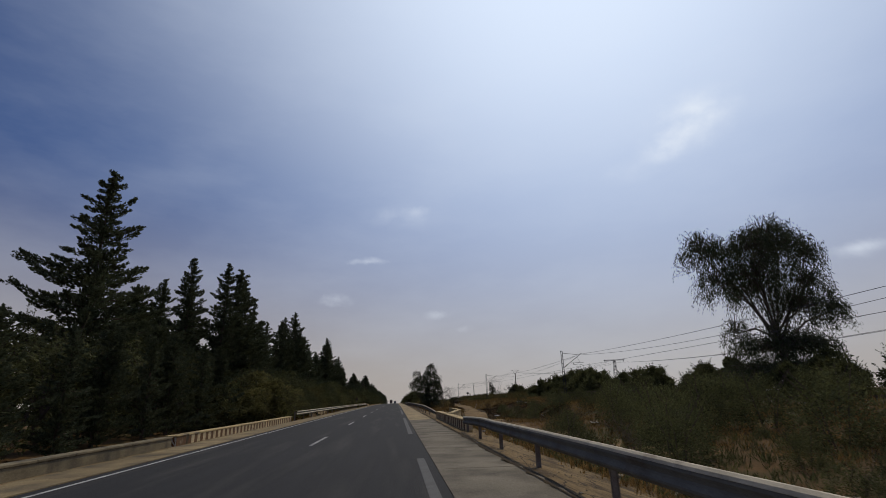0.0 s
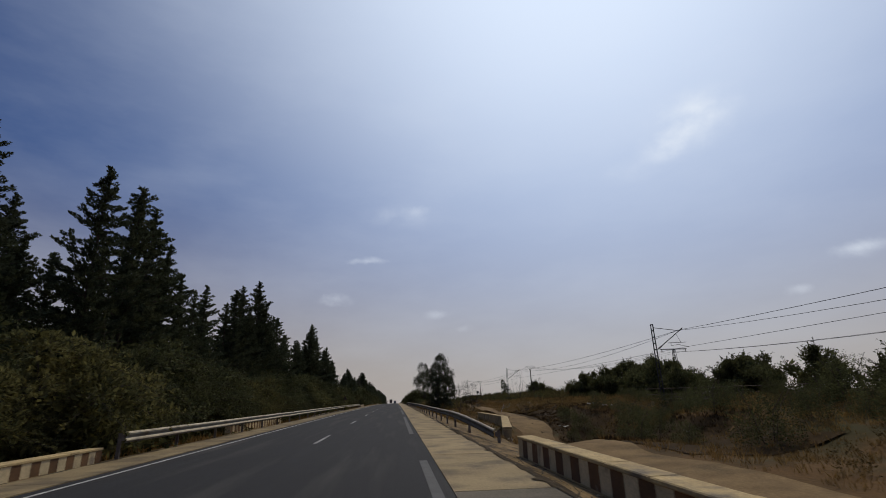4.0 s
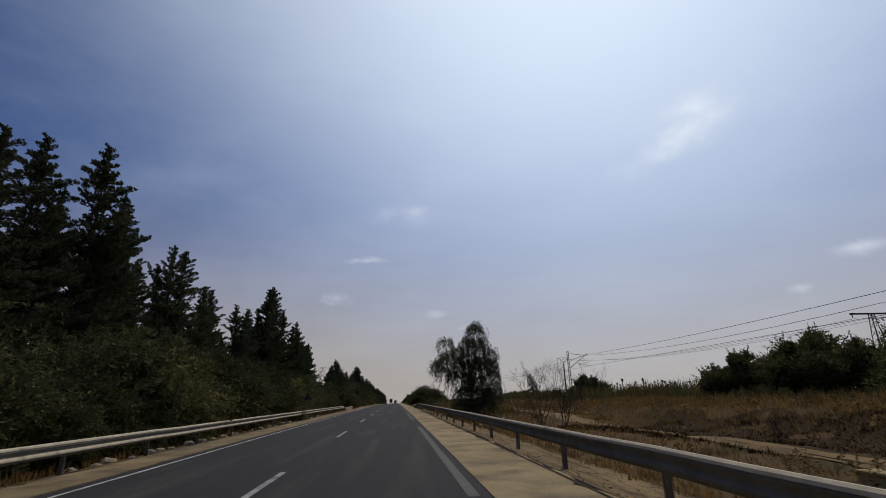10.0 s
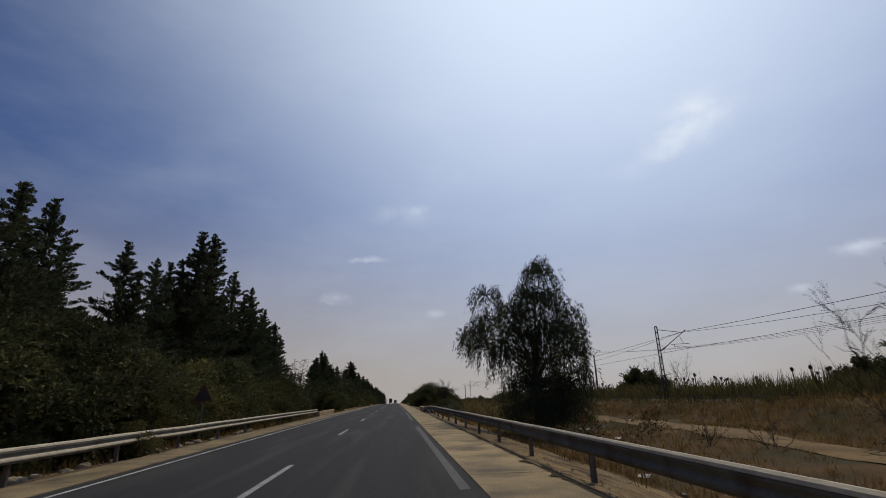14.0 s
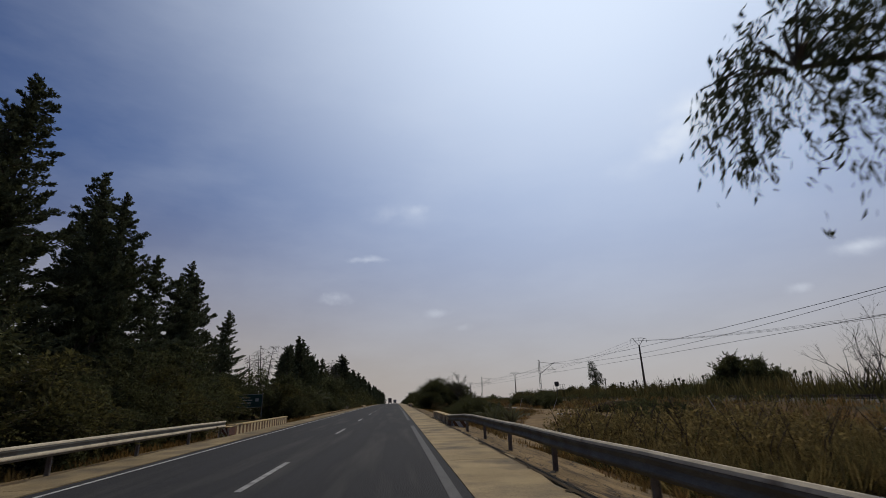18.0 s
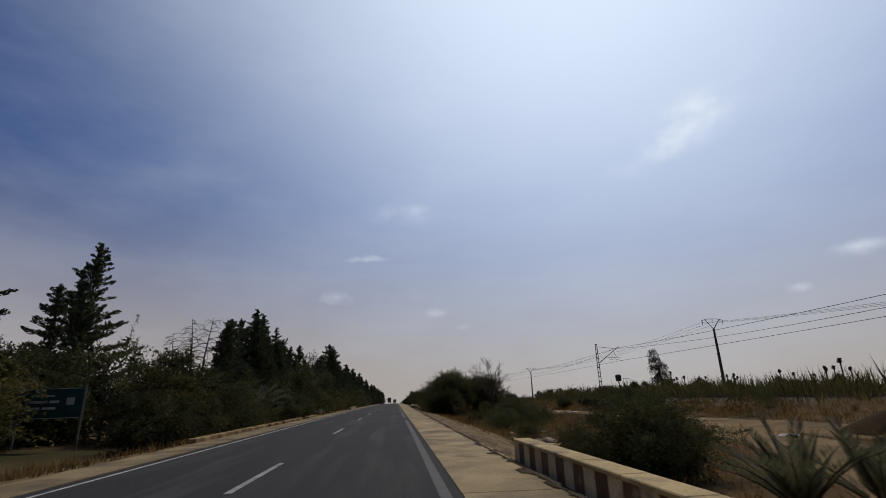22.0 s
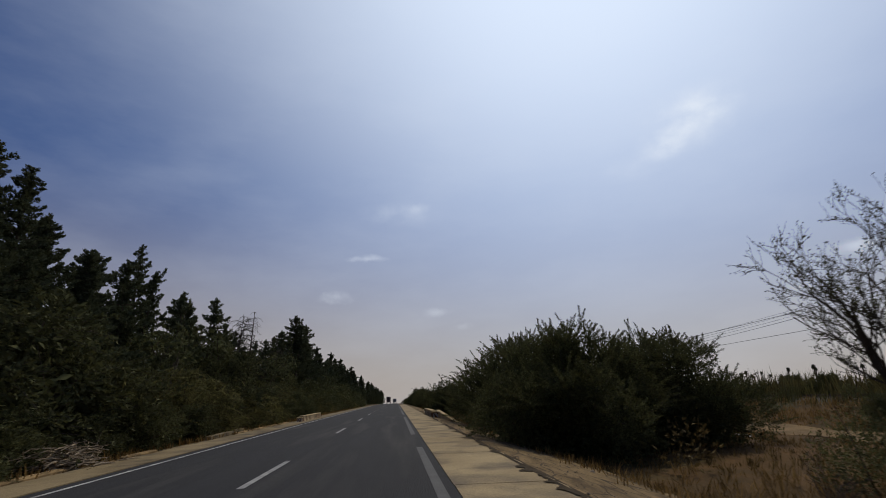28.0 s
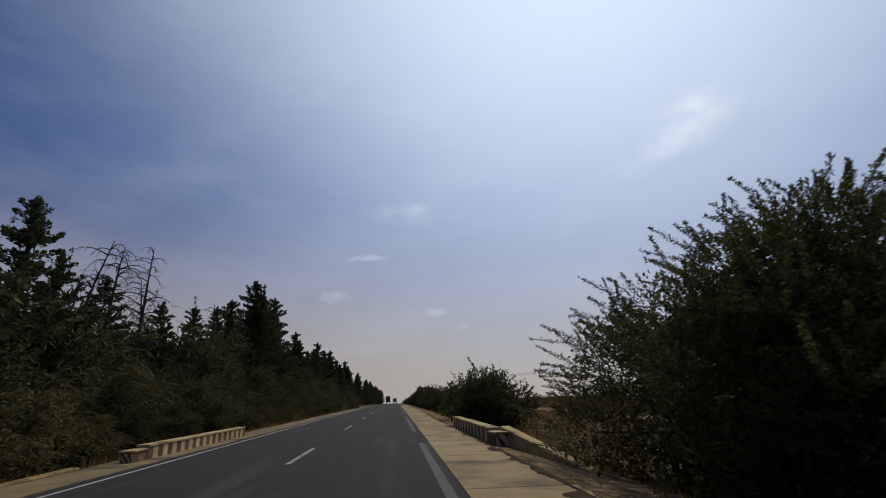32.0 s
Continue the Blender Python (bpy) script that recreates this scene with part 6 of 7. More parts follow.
for _ in range(170):
    x, y = rfield.uniform(5.0, 23), rfield.uniform(5, 300)
    if clear_of_tracks(x, y, 2.3):
        FIELD_DRY.append((x, y, rfield.uniform(0.5, 1.2)))
for spread, x0, x1, y0, y1, s0, s1 in ((60, 22, 33, 20, 320, 0.3, 0.6), (34, 11.5, 23, 46, 72, 0.35, 0.72), (9, 6.0, 11, 163, 198, 0.4, 0.75), (8, 6.5, 14, 131, 141, 0.35, 0.6)):
    for _ in range(spread):
        x, y = rfield.uniform(x0, x1), rfield.uniform(y0, y1)
        if clear_of_tracks(x, y, 2.2):
            FIELD_GREEN.append((x, y, rfield.uniform(s0, s1)))
for _ in range(16):
    FIELD_GREEN.append((rfield.uniform(6.5, 17), rfield.uniform(9, 27), rfield.uniform(0.22, 0.5)))
WEEDS = []
while len(WEEDS) < 46:
    x, y = rfield.uniform(6.2, 17), rfield.uniform(129, 142)
    if x > 6.2 + max(0.0, y - 137) * 0.5 and clear_of_tracks(x, y, 2.4):
        WEEDS.append((x, y, rfield.uniform(0.6, 1.1)))
for _ in range(40):
    x, y = rfield.uniform(32.5, 46), rfield.uniform(170, 290)
    BUSHES.append((2, x, y, rfield.uniform(0.28, 0.5)))
build_bushes()

for i, (x, y, h) in enumerate(((9.5, 99.4, 4.9), (11.4, 100.4, 4.6), (13, 240, 5.0), (30.5, 148, 7.0), (35.5, 151, 7.4), (13.6, 109.4, 1.7), (12.2, 111, 1.4), (16.0, 86.0, 1.5))):
    ob = thing("bare_tree", (x, y, ground(x, y) - 0.05), "leafless tree with fine curling twigs", "tree", "bare trees", 40.0 * i)
    part_mesh("branch_crown", bare_tree(h, 90 + i, 6 if h < 7 else 4, 0.8, 0.75, 0.0, 4 if x > 25 or h < 2 else 5), TWIG, ob)
for x, y, h, wide, q in ((10.4, 196.0, 5.9, 2.3, 200),):
    ob = thing("slender_tree", (x, y, ground(x, y) - 0.05), "slender thin-leaved tree with a fan of fine twigs", "tree", "", q)
    limbs, leaves = twiggy_tree(h, wide, 198)
    part_mesh("branch_crown", limbs, TWIG, ob)
    part_mesh("leaves", leaves, SHRUB_DARK, ob)
for k, (x, y, h) in enumerate(((10.1, 20.4, 1.7), (11.6, 25.2, 1.5), (12.6, 21.0, 1.6), (9.4, 24.2, 1.1), (8.8, 17.8, 1.2))):
    ob = thing("dead_shrub", (x, y, ground(x, y) - 0.05), "dead shrub of pale bare branches", "shrub", "dead shrubs", 67.0 * k)
    part_mesh("branch_crown", bare_tree(h, 330 + k, 6, 0.9, 0.9, 0.0, 3), DRY_STICK, ob)
# leafless twiggy weeds in the ditch
first_weed = None
rdw = random.Random(52)
for k in range(30):
    x, y = rdw.uniform(6.2, 15.5), rdw.uniform(164, 197)
    if not clear_of_tracks(x, y):
        continue
    if first_weed is None:
        first_weed = thing("dry_weed", (x, y, ground(x, y) - 0.05), "leafless brown weed with wiry stems", "weed", "dry weeds")
        part_mesh("stem_tangle", bare_tree(1.2, 301, 7, 0.7, 0.6, 0.0, 3), BARK, first_weed)
    else:
        repeat(first_weed, x, y, rdw.uniform(0, 360), rdw.uniform(0.6, 1.3))
for i, (x, y, h, lean) in enumerate(((-16.0, 236.0, 10.2, 1.8), (-16.4, 239.6, 11.2, 0.3), (-16.3, 243.2, 12.0, -0.4), (-17.2, 246.0, 10.8, 0.6), (-21.5, 200.0, 11.0, 0.1), (-22.8, 198.6, 9.2, 0.2), (-21.0, 200.6, 11.2, 0.9), (-22.4, 202.0, 9.6, -0.5), (-15.8, 254.5, 10.5, 0.5))):
    ob = thing("bare_tree", (x, y, ground(x, y) - 0.05), "dead leafless conifer with arching branches among the shrubs", "tree", "bare trees", 55.0 * i)
    part_mesh("branch_crown", dead_conifer(h, 190 + i, lean), TWIG, ob)


def build_palm_kind(seed, H):
    rng, r = np.random.default_rng(seed), random.Random(seed)
    t = Tubes()
    t.add([Vector((0, 0, -0.2)), Vector((0.1, 0.05, H * 0.5)), Vector((0.05, 0, H))], 0.22, 0.16, 7)
    base, way, size = [], [], []
    for k in range(300):
        q, e = r.uniform(0, 2 * math.pi), r.uniform(-0.9, 1.3)
        base.append((0.05 + r.uniform(-.2, .2), r.uniform(-.2, .2), H + r.uniform(-0.5, 0.3)))
        way.append((math.cos(q) * math.cos(e), math.sin(q) * math.cos(e), math.sin(e)))
        size.append(r.uniform(0.4, 0.75))
    return t.mesh("trunk"), leaf_mesh("crown", base, way, np.array(size), 0.14, rng)


def build_palms():
    r = random.Random(12)
    kinds = [build_palm_kind(s, 8.0) for s in (1, 2, 3)]
    firsts = {}
    for k in range(84):
        u = k / 83
        x, y = 80 + 30 * u + r.uniform(-13, 15), 168 + 335 * u + r.uniform(-5, 5)
        i = k % 3
        s = r.uniform(0.45, 0.64)
        if i not in firsts:
            firsts[i] = plant("palm_tree", kinds[i], (BARK, PALM), (x, y), "distant slender palm with a small round head", "palm", "row of palms", 0, s)
        else:
            repeat(firsts[i], x, y, r.uniform(0, 360), s)


build_palms()


def tufts(name, n, where, h, blades, mat, label, seed, lean=0.16, slim=1.0):
    """Grass or reeds: tapering blades gathered in tufts, one object."""
    rng = np.random.default_rng(seed)
    base, way, size = [], [], []
    for _ in range(n):
        x, y = where(rng)
        z = ground(x, y)
        k = int(rng.integers(blades // 2, blades + 1))
        hh = h * rng.uniform(0.5, 1.15)
        off = rng.normal(size=(k, 2)) * 0.12 * (h ** 0.5)
        base.append(np.column_stack([x + off[:, 0], y + off[:, 1], np.full(k, z - 0.03)]))
        way.append(np.column_stack([off * 1.3 / h ** 0.5 + rng.normal(size=(k, 2)) * lean, np.ones(k)]))
        size.append(hh * rng.uniform(0.6, 1.1, k))
    base, way, size = np.concatenate(base), np.concatenate(way), np.concatenate(size)
    me = leaf_mesh(name, base, way, size, (0.022 + size * 0.03) * slim, rng)
    return tagged(part_mesh(name, me, mat, None), label, "grass", kind="stuff")


def off_track(g, x0, x1, y0, y1):
    while True:
        x, y = g.uniform(x0, x1), g.uniform(y0, y1)
        in_hollow = 11 < x < 17.5 and 50 < y < 108 and x0 < 10 and g.uniform() < 0.8
        if clear_of_tracks(x, y) and not in_hollow:
            return x, y


def weed_bank(g):
    while True:
        x, y = g.uniform(5.6, 17), g.uniform(128, 143)
        if x > 5.6 + max(0.0, y - 137) * 0.5 and clear_of_tracks(x, y):
            return x, y


tufts("dry_grass_field", 21000, lambda g: off_track(g, 4.9, 23, 0, 290), 0.36, 8, STRAW, "dry straw-coloured grass and weeds over the field", 1, 0.34, 0.8)
tufts("dry_grass_embankment", 6000, lambda g: (g.uniform(20, 25.4), g.uniform(15, 300)), 0.55, 9, STRAW, "dry grass on the railway embankment", 2)
tufts("green_grass_embankment", 4200, lambda g: (g.uniform(23.5, 36), g.uniform(15, 320)), 0.95, 9, SHRUB, "rough green weeds along the railway", 3)
tufts("verge_weeds", 3600, lambda g: (lambda y: (g.uniform(-10.8, -8.5) + (0.75 if y > 158 else 0), y))(g.uniform(10, 300)), 0.38, 8, STRAW, "dry weeds along the far verge", 4)
tufts("reeds", 2300, lambda g: (g.uniform(31.0, 40), g.choice((g.uniform(116, 165), g.uniform(168, 204), g.uniform(205, 252)))), 2.6, 12, REED_DARK, "tall feathery reeds beyond the railway", 5, 0.3)
tufts("tall_weeds", 1300, weed_bank, 1.15, 34, REED, "tall yellow-green weeds beside the guardrail", 6, 0.42, 0.45)
tufts("rank_green_weeds", 700, weed_bank, 0.95, 30, SHRUB_DARK, "rank green weeds among the dry ones", 13, 0.45, 0.6)
tufts("golden_grass", 2600, lambda g: off_track(g, 16.8, 22.5, 44, 122), 0.34, 9, GOLD, "golden dry grass along the top of the scarp", 10, 0.3)
tufts("scorched_grass", 3600, lambda g: off_track(g, 10.8, 18.2, 50, 100), 0.30, 9, BURNT_SHADED, "scorched grass in the hollow, coloured darker for its shade", 11, 0.35)
tufts("low_green_weeds", 900, lambda g: (g.uniform(5.2, 17), g.uniform(8, 29)), 0.42, 12, SHRUB_DARK, "low green weeds beyond the guardrail", 12, 0.4)
tufts("post_weeds", 1100, lambda g: (g.uniform(4.3, 5.8), g.uniform(0, 240)), 0.28, 8, STRAW, "dry weeds under the guardrail", 7)
tufts("ditch_weeds", 700, lambda g: (g.uniform(6.0, 14), g.uniform(163, 198)), 0.6, 12, STRAW, "tall dry weeds in the ditch", 8, 0.5, 0.55)
tufts("ditch_greens", 120, lambda g: (g.uniform(6.2, 12), g.uniform(168, 190)), 0.7, 12, SHRUB, "green weeds among dry grass in the ditch", 9, 0.5, 0.5)


# ---- small things ----
def build_sign():
    x, y = -13.85, 167.2
    ob = thing("road_sign", (x, y, ground(x, y)), "dark green direction sign on two thin posts", "road sign")
    top = 2.26 + crest(y) - ground(x, y)
    for s in (-1.2, 1.2):
        bm = rod(bmesh.new(), (s, 0.03, -0.3), (s, 0.03, top + 0.1), 0.045, 0.045, 8)
        part("post", bm, GALV, ob, "thin grey steel post")
    bm = box(bmesh.new(), -1.18, 1.18, -0.03, -0.005, top - 1.2, top - 0.02, bevel=0.004)
    panel = part("panel", bm, SIGN, ob, "dark green panel")
    for x0, x1, z0, z1 in ((-1.16, 1.16, top - 0.05, top - 0.03), (-1.16, 1.16, top - 1.2, top - 1.17), (-0.8, -0.15, top - 0.6, top - 0.5), (-0.08, 0.3, top - 0.6, top - 0.5),
                           (-0.9, -0.4, top - 0.85, top - 0.75), (-0.32, 0.2, top - 0.85, top - 0.75), (-0.8, 0.1, top - 0.36, top - 0.28)):
        bm = box(bmesh.new(), x0, x1, -0.034, -0.0315, z0, z1)
        part("letter_bar", bm, SIGNTEXT, panel)
    bm = box(bmesh.new(), 0.58, 0.88, -0.034, -0.0315, top - 0.68, top - 0.4, bevel=0.0005)
    part("emblem", bm, SIGNTEXT, panel, "pale square emblem")


build_sign()


def stone(seed, r0, flat=0.6):
    bm = bmesh.new()
    bmesh.ops.create_icosphere(bm, subdivisions=2, radius=r0)
    for v in bm.verts:
        k = 1 + 0.35 * noise.noise(v.co * (1.6 / r0) + Vector((seed, 0, 0)))
        v.co *= k
        v.co.z *= flat
    return bm


def build_stones():
    r = random.Random(3)
    meshes = []
    for s in range(5):
        bm = stone(s * 3.1, 0.3)
        me = bpy.data.meshes.new("stone")
        bm.to_mesh(me)
        bm.free()
        me.materials.append(STONE)
        meshes.append(me)

    def put(x, y, s, label="pale field stone on the verge"):
        ob = new("stone", meshes[r.randrange(5)])
        ob.matrix_basis = pose(x, y, ground(x, y) + 0.05 * s, r.uniform(-15, 15), r.uniform(-15, 15), r.uniform(0, 360))
        ob.scale = (s, s * r.uniform(0.8, 1.2), s)
        tagged(ob, label, "stone", "verge stones")

    for y in np.arange(80, 122, 0.95):
        put(-8.45 + r.uniform(-0.25, 0.12), y + r.uniform(-0.2, 0.2), r.uniform(0.35, 0.8))
    for _ in range(60):
        put(r.uniform(4.3, 8), r.uniform(5, 240), r.uniform(0.25, 0.7), "stone lying in dry grass")
    for x, y, s in ((6.1, 166.8, 1.35), (7.0, 168.0, 1.1), (6.4, 173, 1.0)):
        put(x, y, s, "grey boulder beside the shoulder")


build_stones()


def build_brush_heap(x, y, turn):
    """Cut branches thrown in a low heap."""
    r = random.Random(61)
    ob = thing("brush_heap", (x, y, ground(x, y)), "low heap of cut dry branches on the verge", "brush heap", "", turn)
    for k in range(90):
        u, v = r.gauss(0, 0.42), r.gauss(0, 0.2)
        a = Vector((u, v * 1.4, max(0.02, 0.6 * math.exp(-u * u * 1.6 - v * v * 5) * r.random())))
        q = r.gauss(0, 0.5) + (3.14 if r.random() < 0.5 else 0)
        ln = r.uniform(0.5, 1.3)
        d = Vector((math.cos(q), math.sin(q) * 0.6, r.uniform(-0.1, 0.12))) * ln
        t = Tubes()
        bow = Vector((0, r.uniform(-0.12, 0.12), r.uniform(0.02, 0.14)))
        tip = a + d
        tip.z = max(0.01, tip.z)
        t.add([a, a.lerp(tip, 0.35) + bow, a.lerp(tip, 0.7) + bow * 0.8, tip], r.uniform(0.016, 0.036), 0.010, 5)
        for _ in range(3):
            w = a.lerp(tip, r.uniform(0.3, 0.9)) + bow * 0.7
            e = Vector((r.gauss(0, .25), r.gauss(0, .2), abs(r.gauss(0, .12))))
            t.add([w, w + e * 0.6, w + e], 0.008, 0.004, 4)
        part_mesh("branch", t.mesh("branch"), DRY_STICK, ob)


build_brush_heap(-8.25, 201.0, 80)


def build_mound(x, y, long, deep, high):
    """A dark heap of soil and scrub."""
    n, m = 28, 10
    v, f = [], []
    for i in range(n + 1):
        for j in range(m + 1):
            u, w = i / n * 2 - 1, j / m * 2 - 1
            px, py = x + u * long / 2, y + w * deep / 2
            h = high * max(0.0, 1 - u * u) ** 0.7 * max(0.0, 1 - w * w) ** 0.3 * (1 + 0.25 * noise.noise(Vector((px * 0.9, py * 0.9, 4))))
            v.append((px - x, py - y, ground(px, py) - ground(x, y) + h - 0.06))
    for i in range(n):
        for j in range(m):
            q = i * (m + 1) + j
            f.append((q, q + m + 1, q + m + 2, q + 1))
    ob = part_mesh("earth_mound", mesh_from("earth_mound", v, f), SCORCHED_SHADED, None, smooth=True)
    ob.matrix_basis = pose(x, y, ground(x, y))
    tagged(ob, "low dark mound of soil beside the earth track", "mound")


build_mound(19.8, 162.7, 6.0, 1.8, 0.85)


def build_gravel():
    """Loose grit and pebbles along the apron."""
    rng = np.random.default_rng(17)
    v, f = [], []
    for _ in range(4000):
        y = rng.uniform(0, 245)
        x = 2.72 + abs(rng.normal()) * 0.75
        if x > 5.2:
            continue
        z = ground(x, y) + 0.035
        s = rng.uniform(0.007, 0.022) * (1.8 if rng.random() < 0.06 else 1.0)
        p = rng.normal(size=(6, 3)) * 0.22 + np.array([(1, 0, 0), (-1, 0, 0), (0, 1, 0), (0, -1, 0), (0, 0, 0.7), (0, 0, -0.5)])
        b = len(v)
        v += [(x + q[0] * s, y + q[1] * s, z + q[2] * s) for q in p]
        f += [(b + i, b + j, b + k) for i, j, k in ((0, 2, 4), (2, 1, 4), (1, 3, 4), (3, 0, 4), (2, 0, 5), (1, 2, 5), (3, 1, 5), (0, 3, 5))]
    tagged(part_mesh("gravel", mesh_from("gravel", v, f), STONE, None), "loose pale grit and pebbles on the verge", "gravel", kind="stuff")


build_gravel()


def block(name, x, y, sx, sy, sz, mat, label, category, turn=0.0, tilt=0.0, lift=0.0):
    bm = box(bmesh.new(), -sx / 2, sx / 2, -sy / 2, sy / 2, 0, sz, bevel=min(0.03, sz / 4))
    bmesh.ops.subdivide_edges(bm, edges=bm.edges, cuts=2)
    for v in bm.verts:
        v.co += 0.03 * sz * Vector((noise.noise(v.co * 3 + Vector((x, 0, 0))), noise.noise(v.co * 3 + Vector((0, y, 0))), noise.noise(v.co * 3)))
    ob = part(name, bm, mat, None)
    ob.matrix_basis = pose(x, y, ground(x, y) + lift, tilt, 0, turn)
    return tagged(ob, label, category)


block("concrete_slab", 6.7, 164.0, 2.7, 0.8, 0.13, WALLSTONE, "loose pale concrete slab bridging a ditch", "slab", 14, 0, 0.22)
block("fallen_beam", -8.2, 213, 0.25, 5.5, 0.22, VERGE_CONCRETE, "long pale concrete kerb in the weeds", "kerb", 2)


def build_wing_wall():
    a, b = Vector((8.1, 62.9, 0)), Vector((5.6, 50.8, 0))
    ln, turn = (b - a).length, math.degrees(math.atan2(b.y - a.y, b.x - a.x))
    ob = thing("wing_wall", (a.x, a.y, crest(63)), "low slanting retaining wall with a pale coping", "wall", "", turn)
    part("masonry", box(bmesh.new(), 0, ln, -0.2, 0.2, -2.2, -0.16, bevel=0.03), WALLSTONE, ob)
    n = 12
    for i in range(n):
        part("coping", box(bmesh.new(), ln * i / n + 0.008, ln * (i + 1) / n - 0.008, -0.24, 0.24, -0.155, -0.07, bevel=0.015), WALLSTONE, ob, "pale coping stone")


build_wing_wall()


def build_sloped_wing(x, y0, long, high, turn):
    """A wedge of masonry that falls from the parapet's end to the ground."""
    ob = thing("sloped_wing", (x, y0, crest(y0)), "sloping masonry wing at the end of a parapet", "wall", turn=turn)
    bm = bmesh.new()
    d = long
    vs = [bm.verts.new(p) for p in ((0, 0, -0.6), (0.32, 0, -0.6), (0.32, 0, -0.32), (0, 0, -0.32), (0, d, -0.6), (0.32, d, -0.6), (0.32, d, high), (0, d, high))]
    for q in ((0, 1, 2, 3), (5, 4, 7, 6), (4, 0, 3, 7), (1, 5, 6, 2), (3, 2, 6, 7), (4, 5, 1, 0)):
        bm.faces.new([vs[j] for j in q])
    bmesh.ops.recalc_face_normals(bm, faces=bm.faces)
    bmesh.ops.bevel(bm, geom=bm.edges[:], offset=0.02, segments=1, affect="EDGES")
    part("masonry", bm, WALLSTONE, ob)


build_sloped_wing(4.25, 222.3, 4.9, 0.44, 12.5)


def build_warning_sign(x, y):
    ob = thing("warning_sign", (x, y, ground(x, y)), "triangular warning sign on a thin leaning post", "road sign", turn=6)
    part("post", rod(bmesh.new(), (0, 0.03, -0.3), (0, 0.03, 2.35), 0.03, 0.03, 8), GALV, ob, "thin grey steel post")
    # the face takes dark steel, so the shade on the sign is in its colour
    for nm, r0, y0, y1, mat in (("rim", 0.50, -0.012, 0.0, HAZARD_RED), ("face", 0.36, -0.018, -0.0125, DARKSTEEL)):
        bm = bmesh.new()
        pts = [(r0 * math.cos(q), r0 * math.sin(q)) for q in (math.pi / 2, math.pi * 7 / 6, math.pi * 11 / 6)]
        vs = [bm.verts.new((px, yy, 1.95 + pz)) for yy in (y0, y1) for px, pz in pts]
        for q in ((0, 1, 2), (5, 4, 3), (0, 3, 4, 1), (1, 4, 5, 2), (2, 5, 3, 0)):
            bm.faces.new([vs[j] for j in q])
        bmesh.ops.recalc_face_normals(bm, faces=bm.faces)
        part(nm, bm, mat, ob)
    return ob


build_warning_sign(-8.7, 114.6)


def low_palm(x, y, reach, seed, label, stem=0.1, name="dwarf_palm", fronds=24, steep=0.6, droop=0.45):
    rng, r = np.random.default_rng(seed), random.Random(seed)
    t = Tubes()
    base, way, size = [], [], []
    for k in range(fronds):
        q, e = r.uniform(0, 6.28), r.uniform(steep, 1.45)
        ln = reach * r.uniform(0.7, 1.1)
        out = Vector((math.cos(q) * math.cos(e), math.sin(q) * math.cos(e), math.sin(e)))
        pts = [Vector((0, 0, stem)) + out * ln * w + Vector((0, 0, -droop * ln * w * w)) for w in (0, 0.25, 0.5, 0.75, 1.0)]
        t.add(pts, 0.025, 0.006, 4)
        sidew = Vector((-math.sin(q), math.cos(q), 0))
        for j in range(44):
            w = 0.15 + 0.85 * j / 44
            i = min(3, int(w * 4))
            p = pts[i].lerp(pts[i + 1], w * 4 - i)
            for s in (-1, 1):
                base.append(p)
                way.append(sidew * s + out * 1.1 + Vector((0, 0, 0.3)))
                size.append(0.36 * reach / 2 * (1.1 - 0.6 * w))
    ob = thing(name, (x, y, ground(x, y) - 0.05), label, "palm", "low palms" if stem < 3 else "")
    if stem > 0.5:
        bole = Tubes()
        bole.add([Vector((0, 0, -0.1)), Vector((0.04, 0, stem * 0.5)), Vector((0, 0, stem + 0.1))], 0.2 + 0.01 * stem, 0.18, 8)
        part_mesh("trunk", bole.mesh("trunk"), BARK, ob)
    part_mesh("stems", t.mesh("stems"), BARK, ob)
    part_mesh("fronds", leaf_mesh("fronds", base, way, np.array(size), 0.011 * reach / 2 + 0.005, rng, 0.12), PALM_GREY, ob)


low_palm(-12.3, 193.2, 4.2, 5, "low palm with long arching fronds in the hedge", 1.1)
low_palm(81.5, 165.0, 2.7, 8, "date palm with a feathery crown beyond the railway", 7.2, "date_palm")
low_palm(6.9, 153.7, 2.2, 6, "bushy dwarf palm behind the parapet", fronds=19, steep=0.75, droop=0.3)
low_palm(8.1, 153.4, 2.1, 7, "bushy dwarf palm behind the parapet", fronds=17, steep=0.75, droop=0.3)


def stake(x, y, h, lean, turn, label="thin pale stake leaning in the grass"):
    ob = part("stake", rod(bmesh.new(), (0, 0, -0.2), (0, 0, h), 0.03, 0.022, 6), LITTER, None)
    ob.matrix_basis = pose(x, y, ground(x, y), lean, 0, turn)
    tagged(ob, label, "stake", "leaning stakes")


stake(20.0, 181.0, 1.5, 24, 80)
stake(20.0, 198.4, 1.4, 20, 70)
stake(18.8, 146.0, 1.5, -22, 60)
stake(16.5, 104.0, 1.4, 26, 95)

thin_pole = thing("wooden_pole", (46.8, 225.5, ground(46.8, 225.5)), "thin dark wooden pole carrying a wire", "pole")
part("shaft", rod(bmesh.new(), (0, 0, -0.3), (0, 0, 4.6), 0.13, 0.10, 8), RUSTY, thin_pole)
part("crosspiece", box(bmesh.new(), -0.3, 0.3, -0.04, 0.04, 4.3, 4.4), RUSTY, thin_pole)

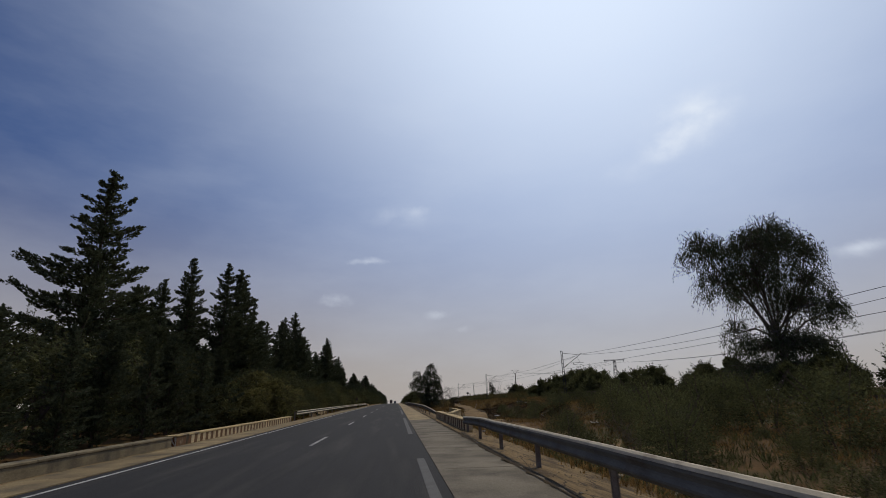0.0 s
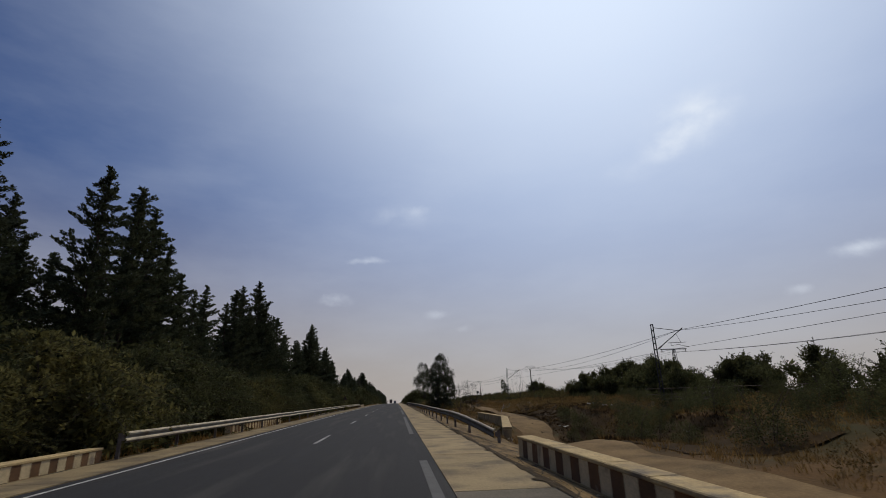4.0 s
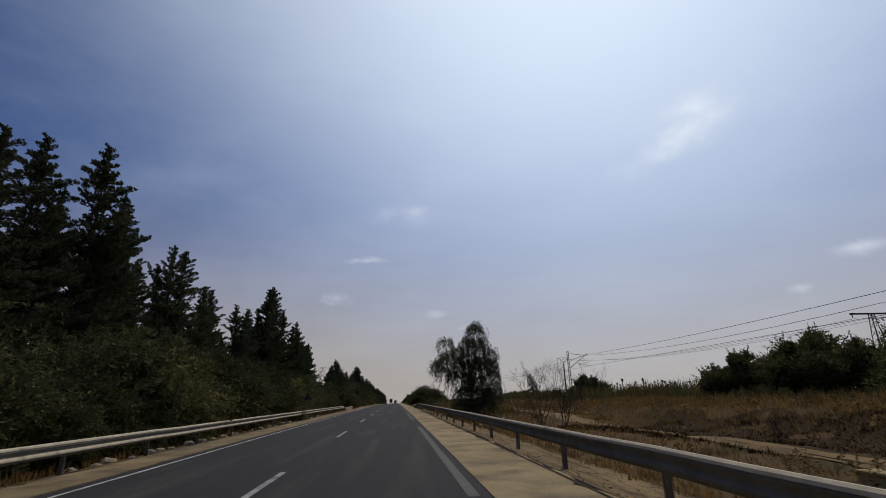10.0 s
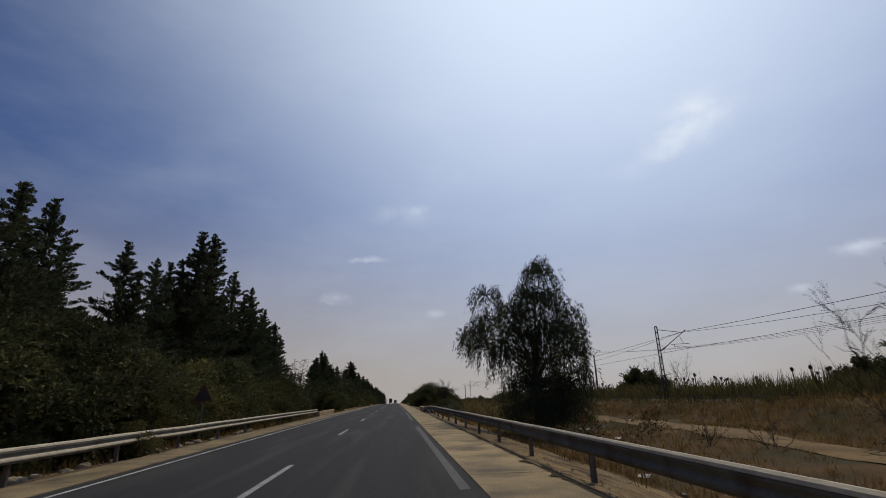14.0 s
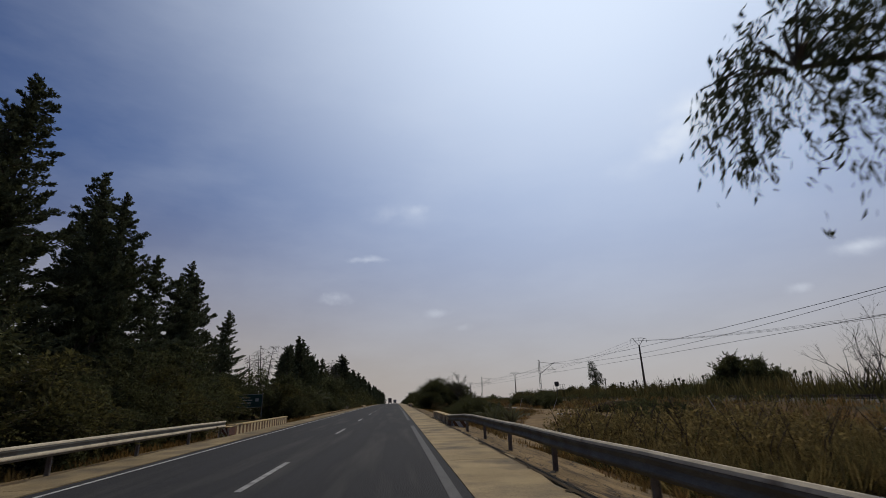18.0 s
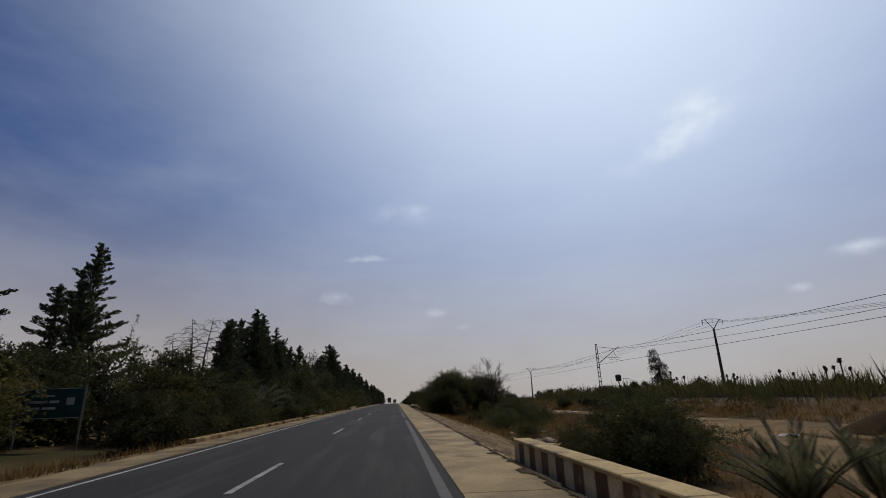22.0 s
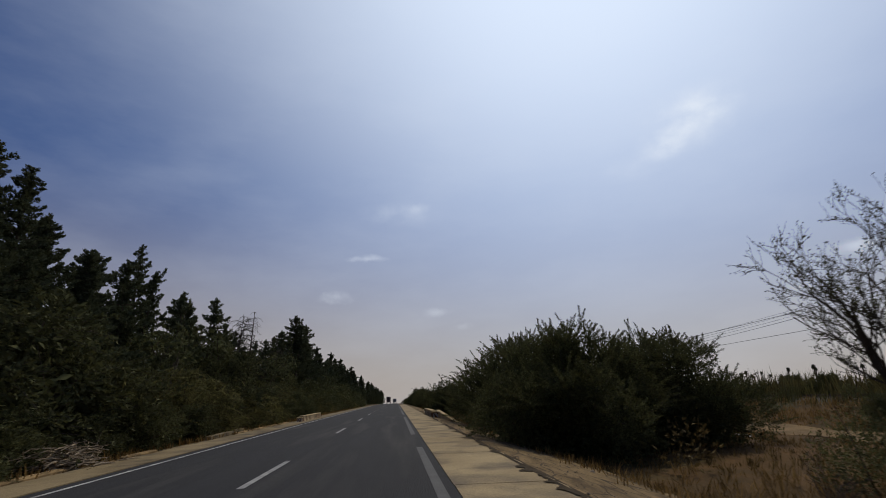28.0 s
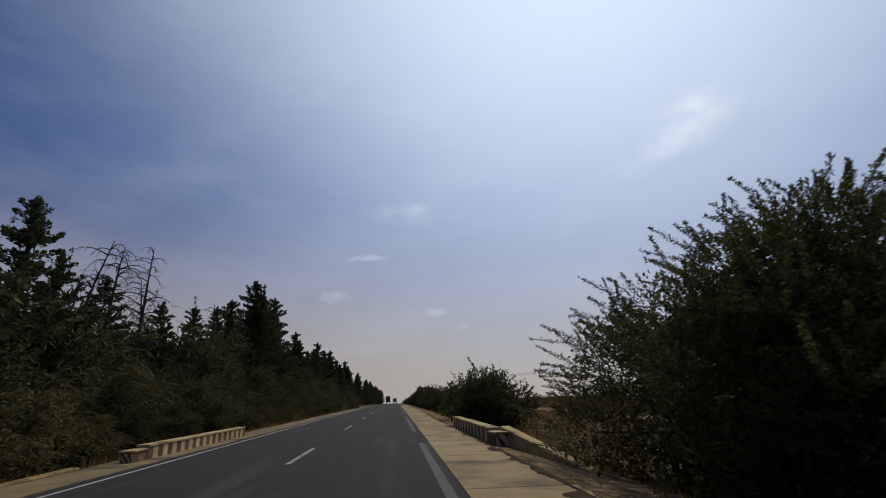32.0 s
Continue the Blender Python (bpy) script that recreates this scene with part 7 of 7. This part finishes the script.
rk = random.Random(44)
ky = 166.0
while ky < 222:
    kl = rk.uniform(1.4, 3.2)
    if rk.random() < 0.92 and not 199.4 < ky + kl / 2 < 203:
        tall = ky < 193
        block("kerb_stone", -7.78 + rk.uniform(-0.1, 0.08), ky + kl / 2, 0.32 if tall else 0.24, kl, 0.27 if tall else 0.16, OCHRE_KERB, "low worn kerb stone half buried in the verge", "kerb", rk.uniform(-2, 2), 0, -0.04)
    ky += kl + rk.choice((0.03, 0.06, 0.1, 0.7))


def build_rail_signal(x, y):
    z0 = crest(y) + 0.35
    ob = thing("railway_signal", (x, y, z0), "dark railway signal with a railed service platform", "railway signal")
    part("mast", rod(bmesh.new(), (0, 0, -0.4), (0, 0, 2.5), 0.09, 0.08, 8), DARKSTEEL, ob)
    part("head", box(bmesh.new(), -0.42, 0.42, -0.12, 0.12, 2.45, 3.35, bevel=0.12), DARKSTEEL, ob, "black backing board")
    bm = bmesh.new()
    rod(bm, (0, -0.12, 2.9), (0, -0.34, 2.9), 0.12, 0.14, 10)
    part("hood", bm, DARKSTEEL, ob)
    part("platform", box(bmesh.new(), -0.1, 1.5, -0.4, 0.4, 1.75, 1.8), RUSTY, ob)
    bm = bmesh.new()
    for px in (0.5, 1.0, 1.45):
        rod(bm, (px, -0.38, 1.8), (px, -0.38, 2.8), 0.025, 0.025, 5)
    for pz in (2.3, 2.8):
        rod(bm, (0.4, -0.38, pz), (1.5, -0.38, pz), 0.025, 0.025, 5)
    part("handrail", bm, DARKSTEEL, ob)
    bm = bmesh.new()
    for px in (0.9, 1.25):
        rod(bm, (px, -0.45, -0.3), (px, -0.45, 1.8), 0.02, 0.02, 5)
    for k in range(6):
        rod(bm, (0.9, -0.45, 0.2 + 0.28 * k), (1.25, -0.45, 0.2 + 0.28 * k), 0.014, 0.014, 5)
    part("ladder", bm, DARKSTEEL, ob)


build_rail_signal(30.7, 211.0)


def litter():
    r = random.Random(21)
    for k in range(34):
        x, y = r.uniform(6, 21), r.uniform(25, 240)
        if x < 9 and y > 185:
            x += 9
        bm = bmesh.new()
        bmesh.ops.create_grid(bm, x_segments=3, y_segments=3, size=0.5)
        for v in bm.verts:
            v.co.z = 0.18 * noise.noise(v.co * 3 + Vector((k, 0, 0))) + 0.1
        bmesh.ops.solidify(bm, geom=bm.faces[:], thickness=0.01)
        ob = part("litter", bm, LITTER, None)
        ob.matrix_basis = pose(x, y, ground(x, y) + 0.03, 0, 0, r.uniform(0, 360))
        ob.scale = (r.uniform(0.3, 0.9), r.uniform(0.2, 0.6), 0.6)
        tagged(ob, "crumpled pale plastic litter in the grass", "litter", "scattered litter")


litter()


def build_truck(x, y, body, label, high):
    ob = thing("truck", (x, y, crest(y)), label, "truck", "far trucks")
    part("cargo_box", box(bmesh.new(), -1.25, 1.25, 0, 7.5, 1.1, high, bevel=0.04), body, ob)
    part("cab", box(bmesh.new(), -1.2, 1.2, 7.7, 9.6, 0.6, 2.9, bevel=0.12), body, ob)
    part("rear_window", box(bmesh.new(), -0.8, 0.8, 9.6, 9.62, 1.7, 2.5), GLASS, ob)
    part("chassis", box(bmesh.new(), -0.5, 0.5, 0.1, 9.4, 0.7, 1.05), TRUCK_DARK, ob)
    for sx, sy in itertools.product((-1, 1), (1.2, 2.4, 8.6)):
        wheel = part("wheel", rod(bmesh.new(), (sx * 0.85, sy, 0.5), (sx * 1.2, sy, 0.5), 0.5, 0.5, 16), TRUCK_DARK, ob)
        part("rim", rod(bmesh.new(), (sx * 1.2, sy, 0.5), (sx * 1.215, sy, 0.5), 0.28, 0.26, 12), GALV, wheel)
    return ob


build_truck(-0.9, 545, TRUCK_SIDE, "distant grey lorry driving ahead on the road", 3.2)
build_truck(-4.6, 500, TRUCK_PAINT, "distant dark red lorry with a tall cargo box", 4.0)
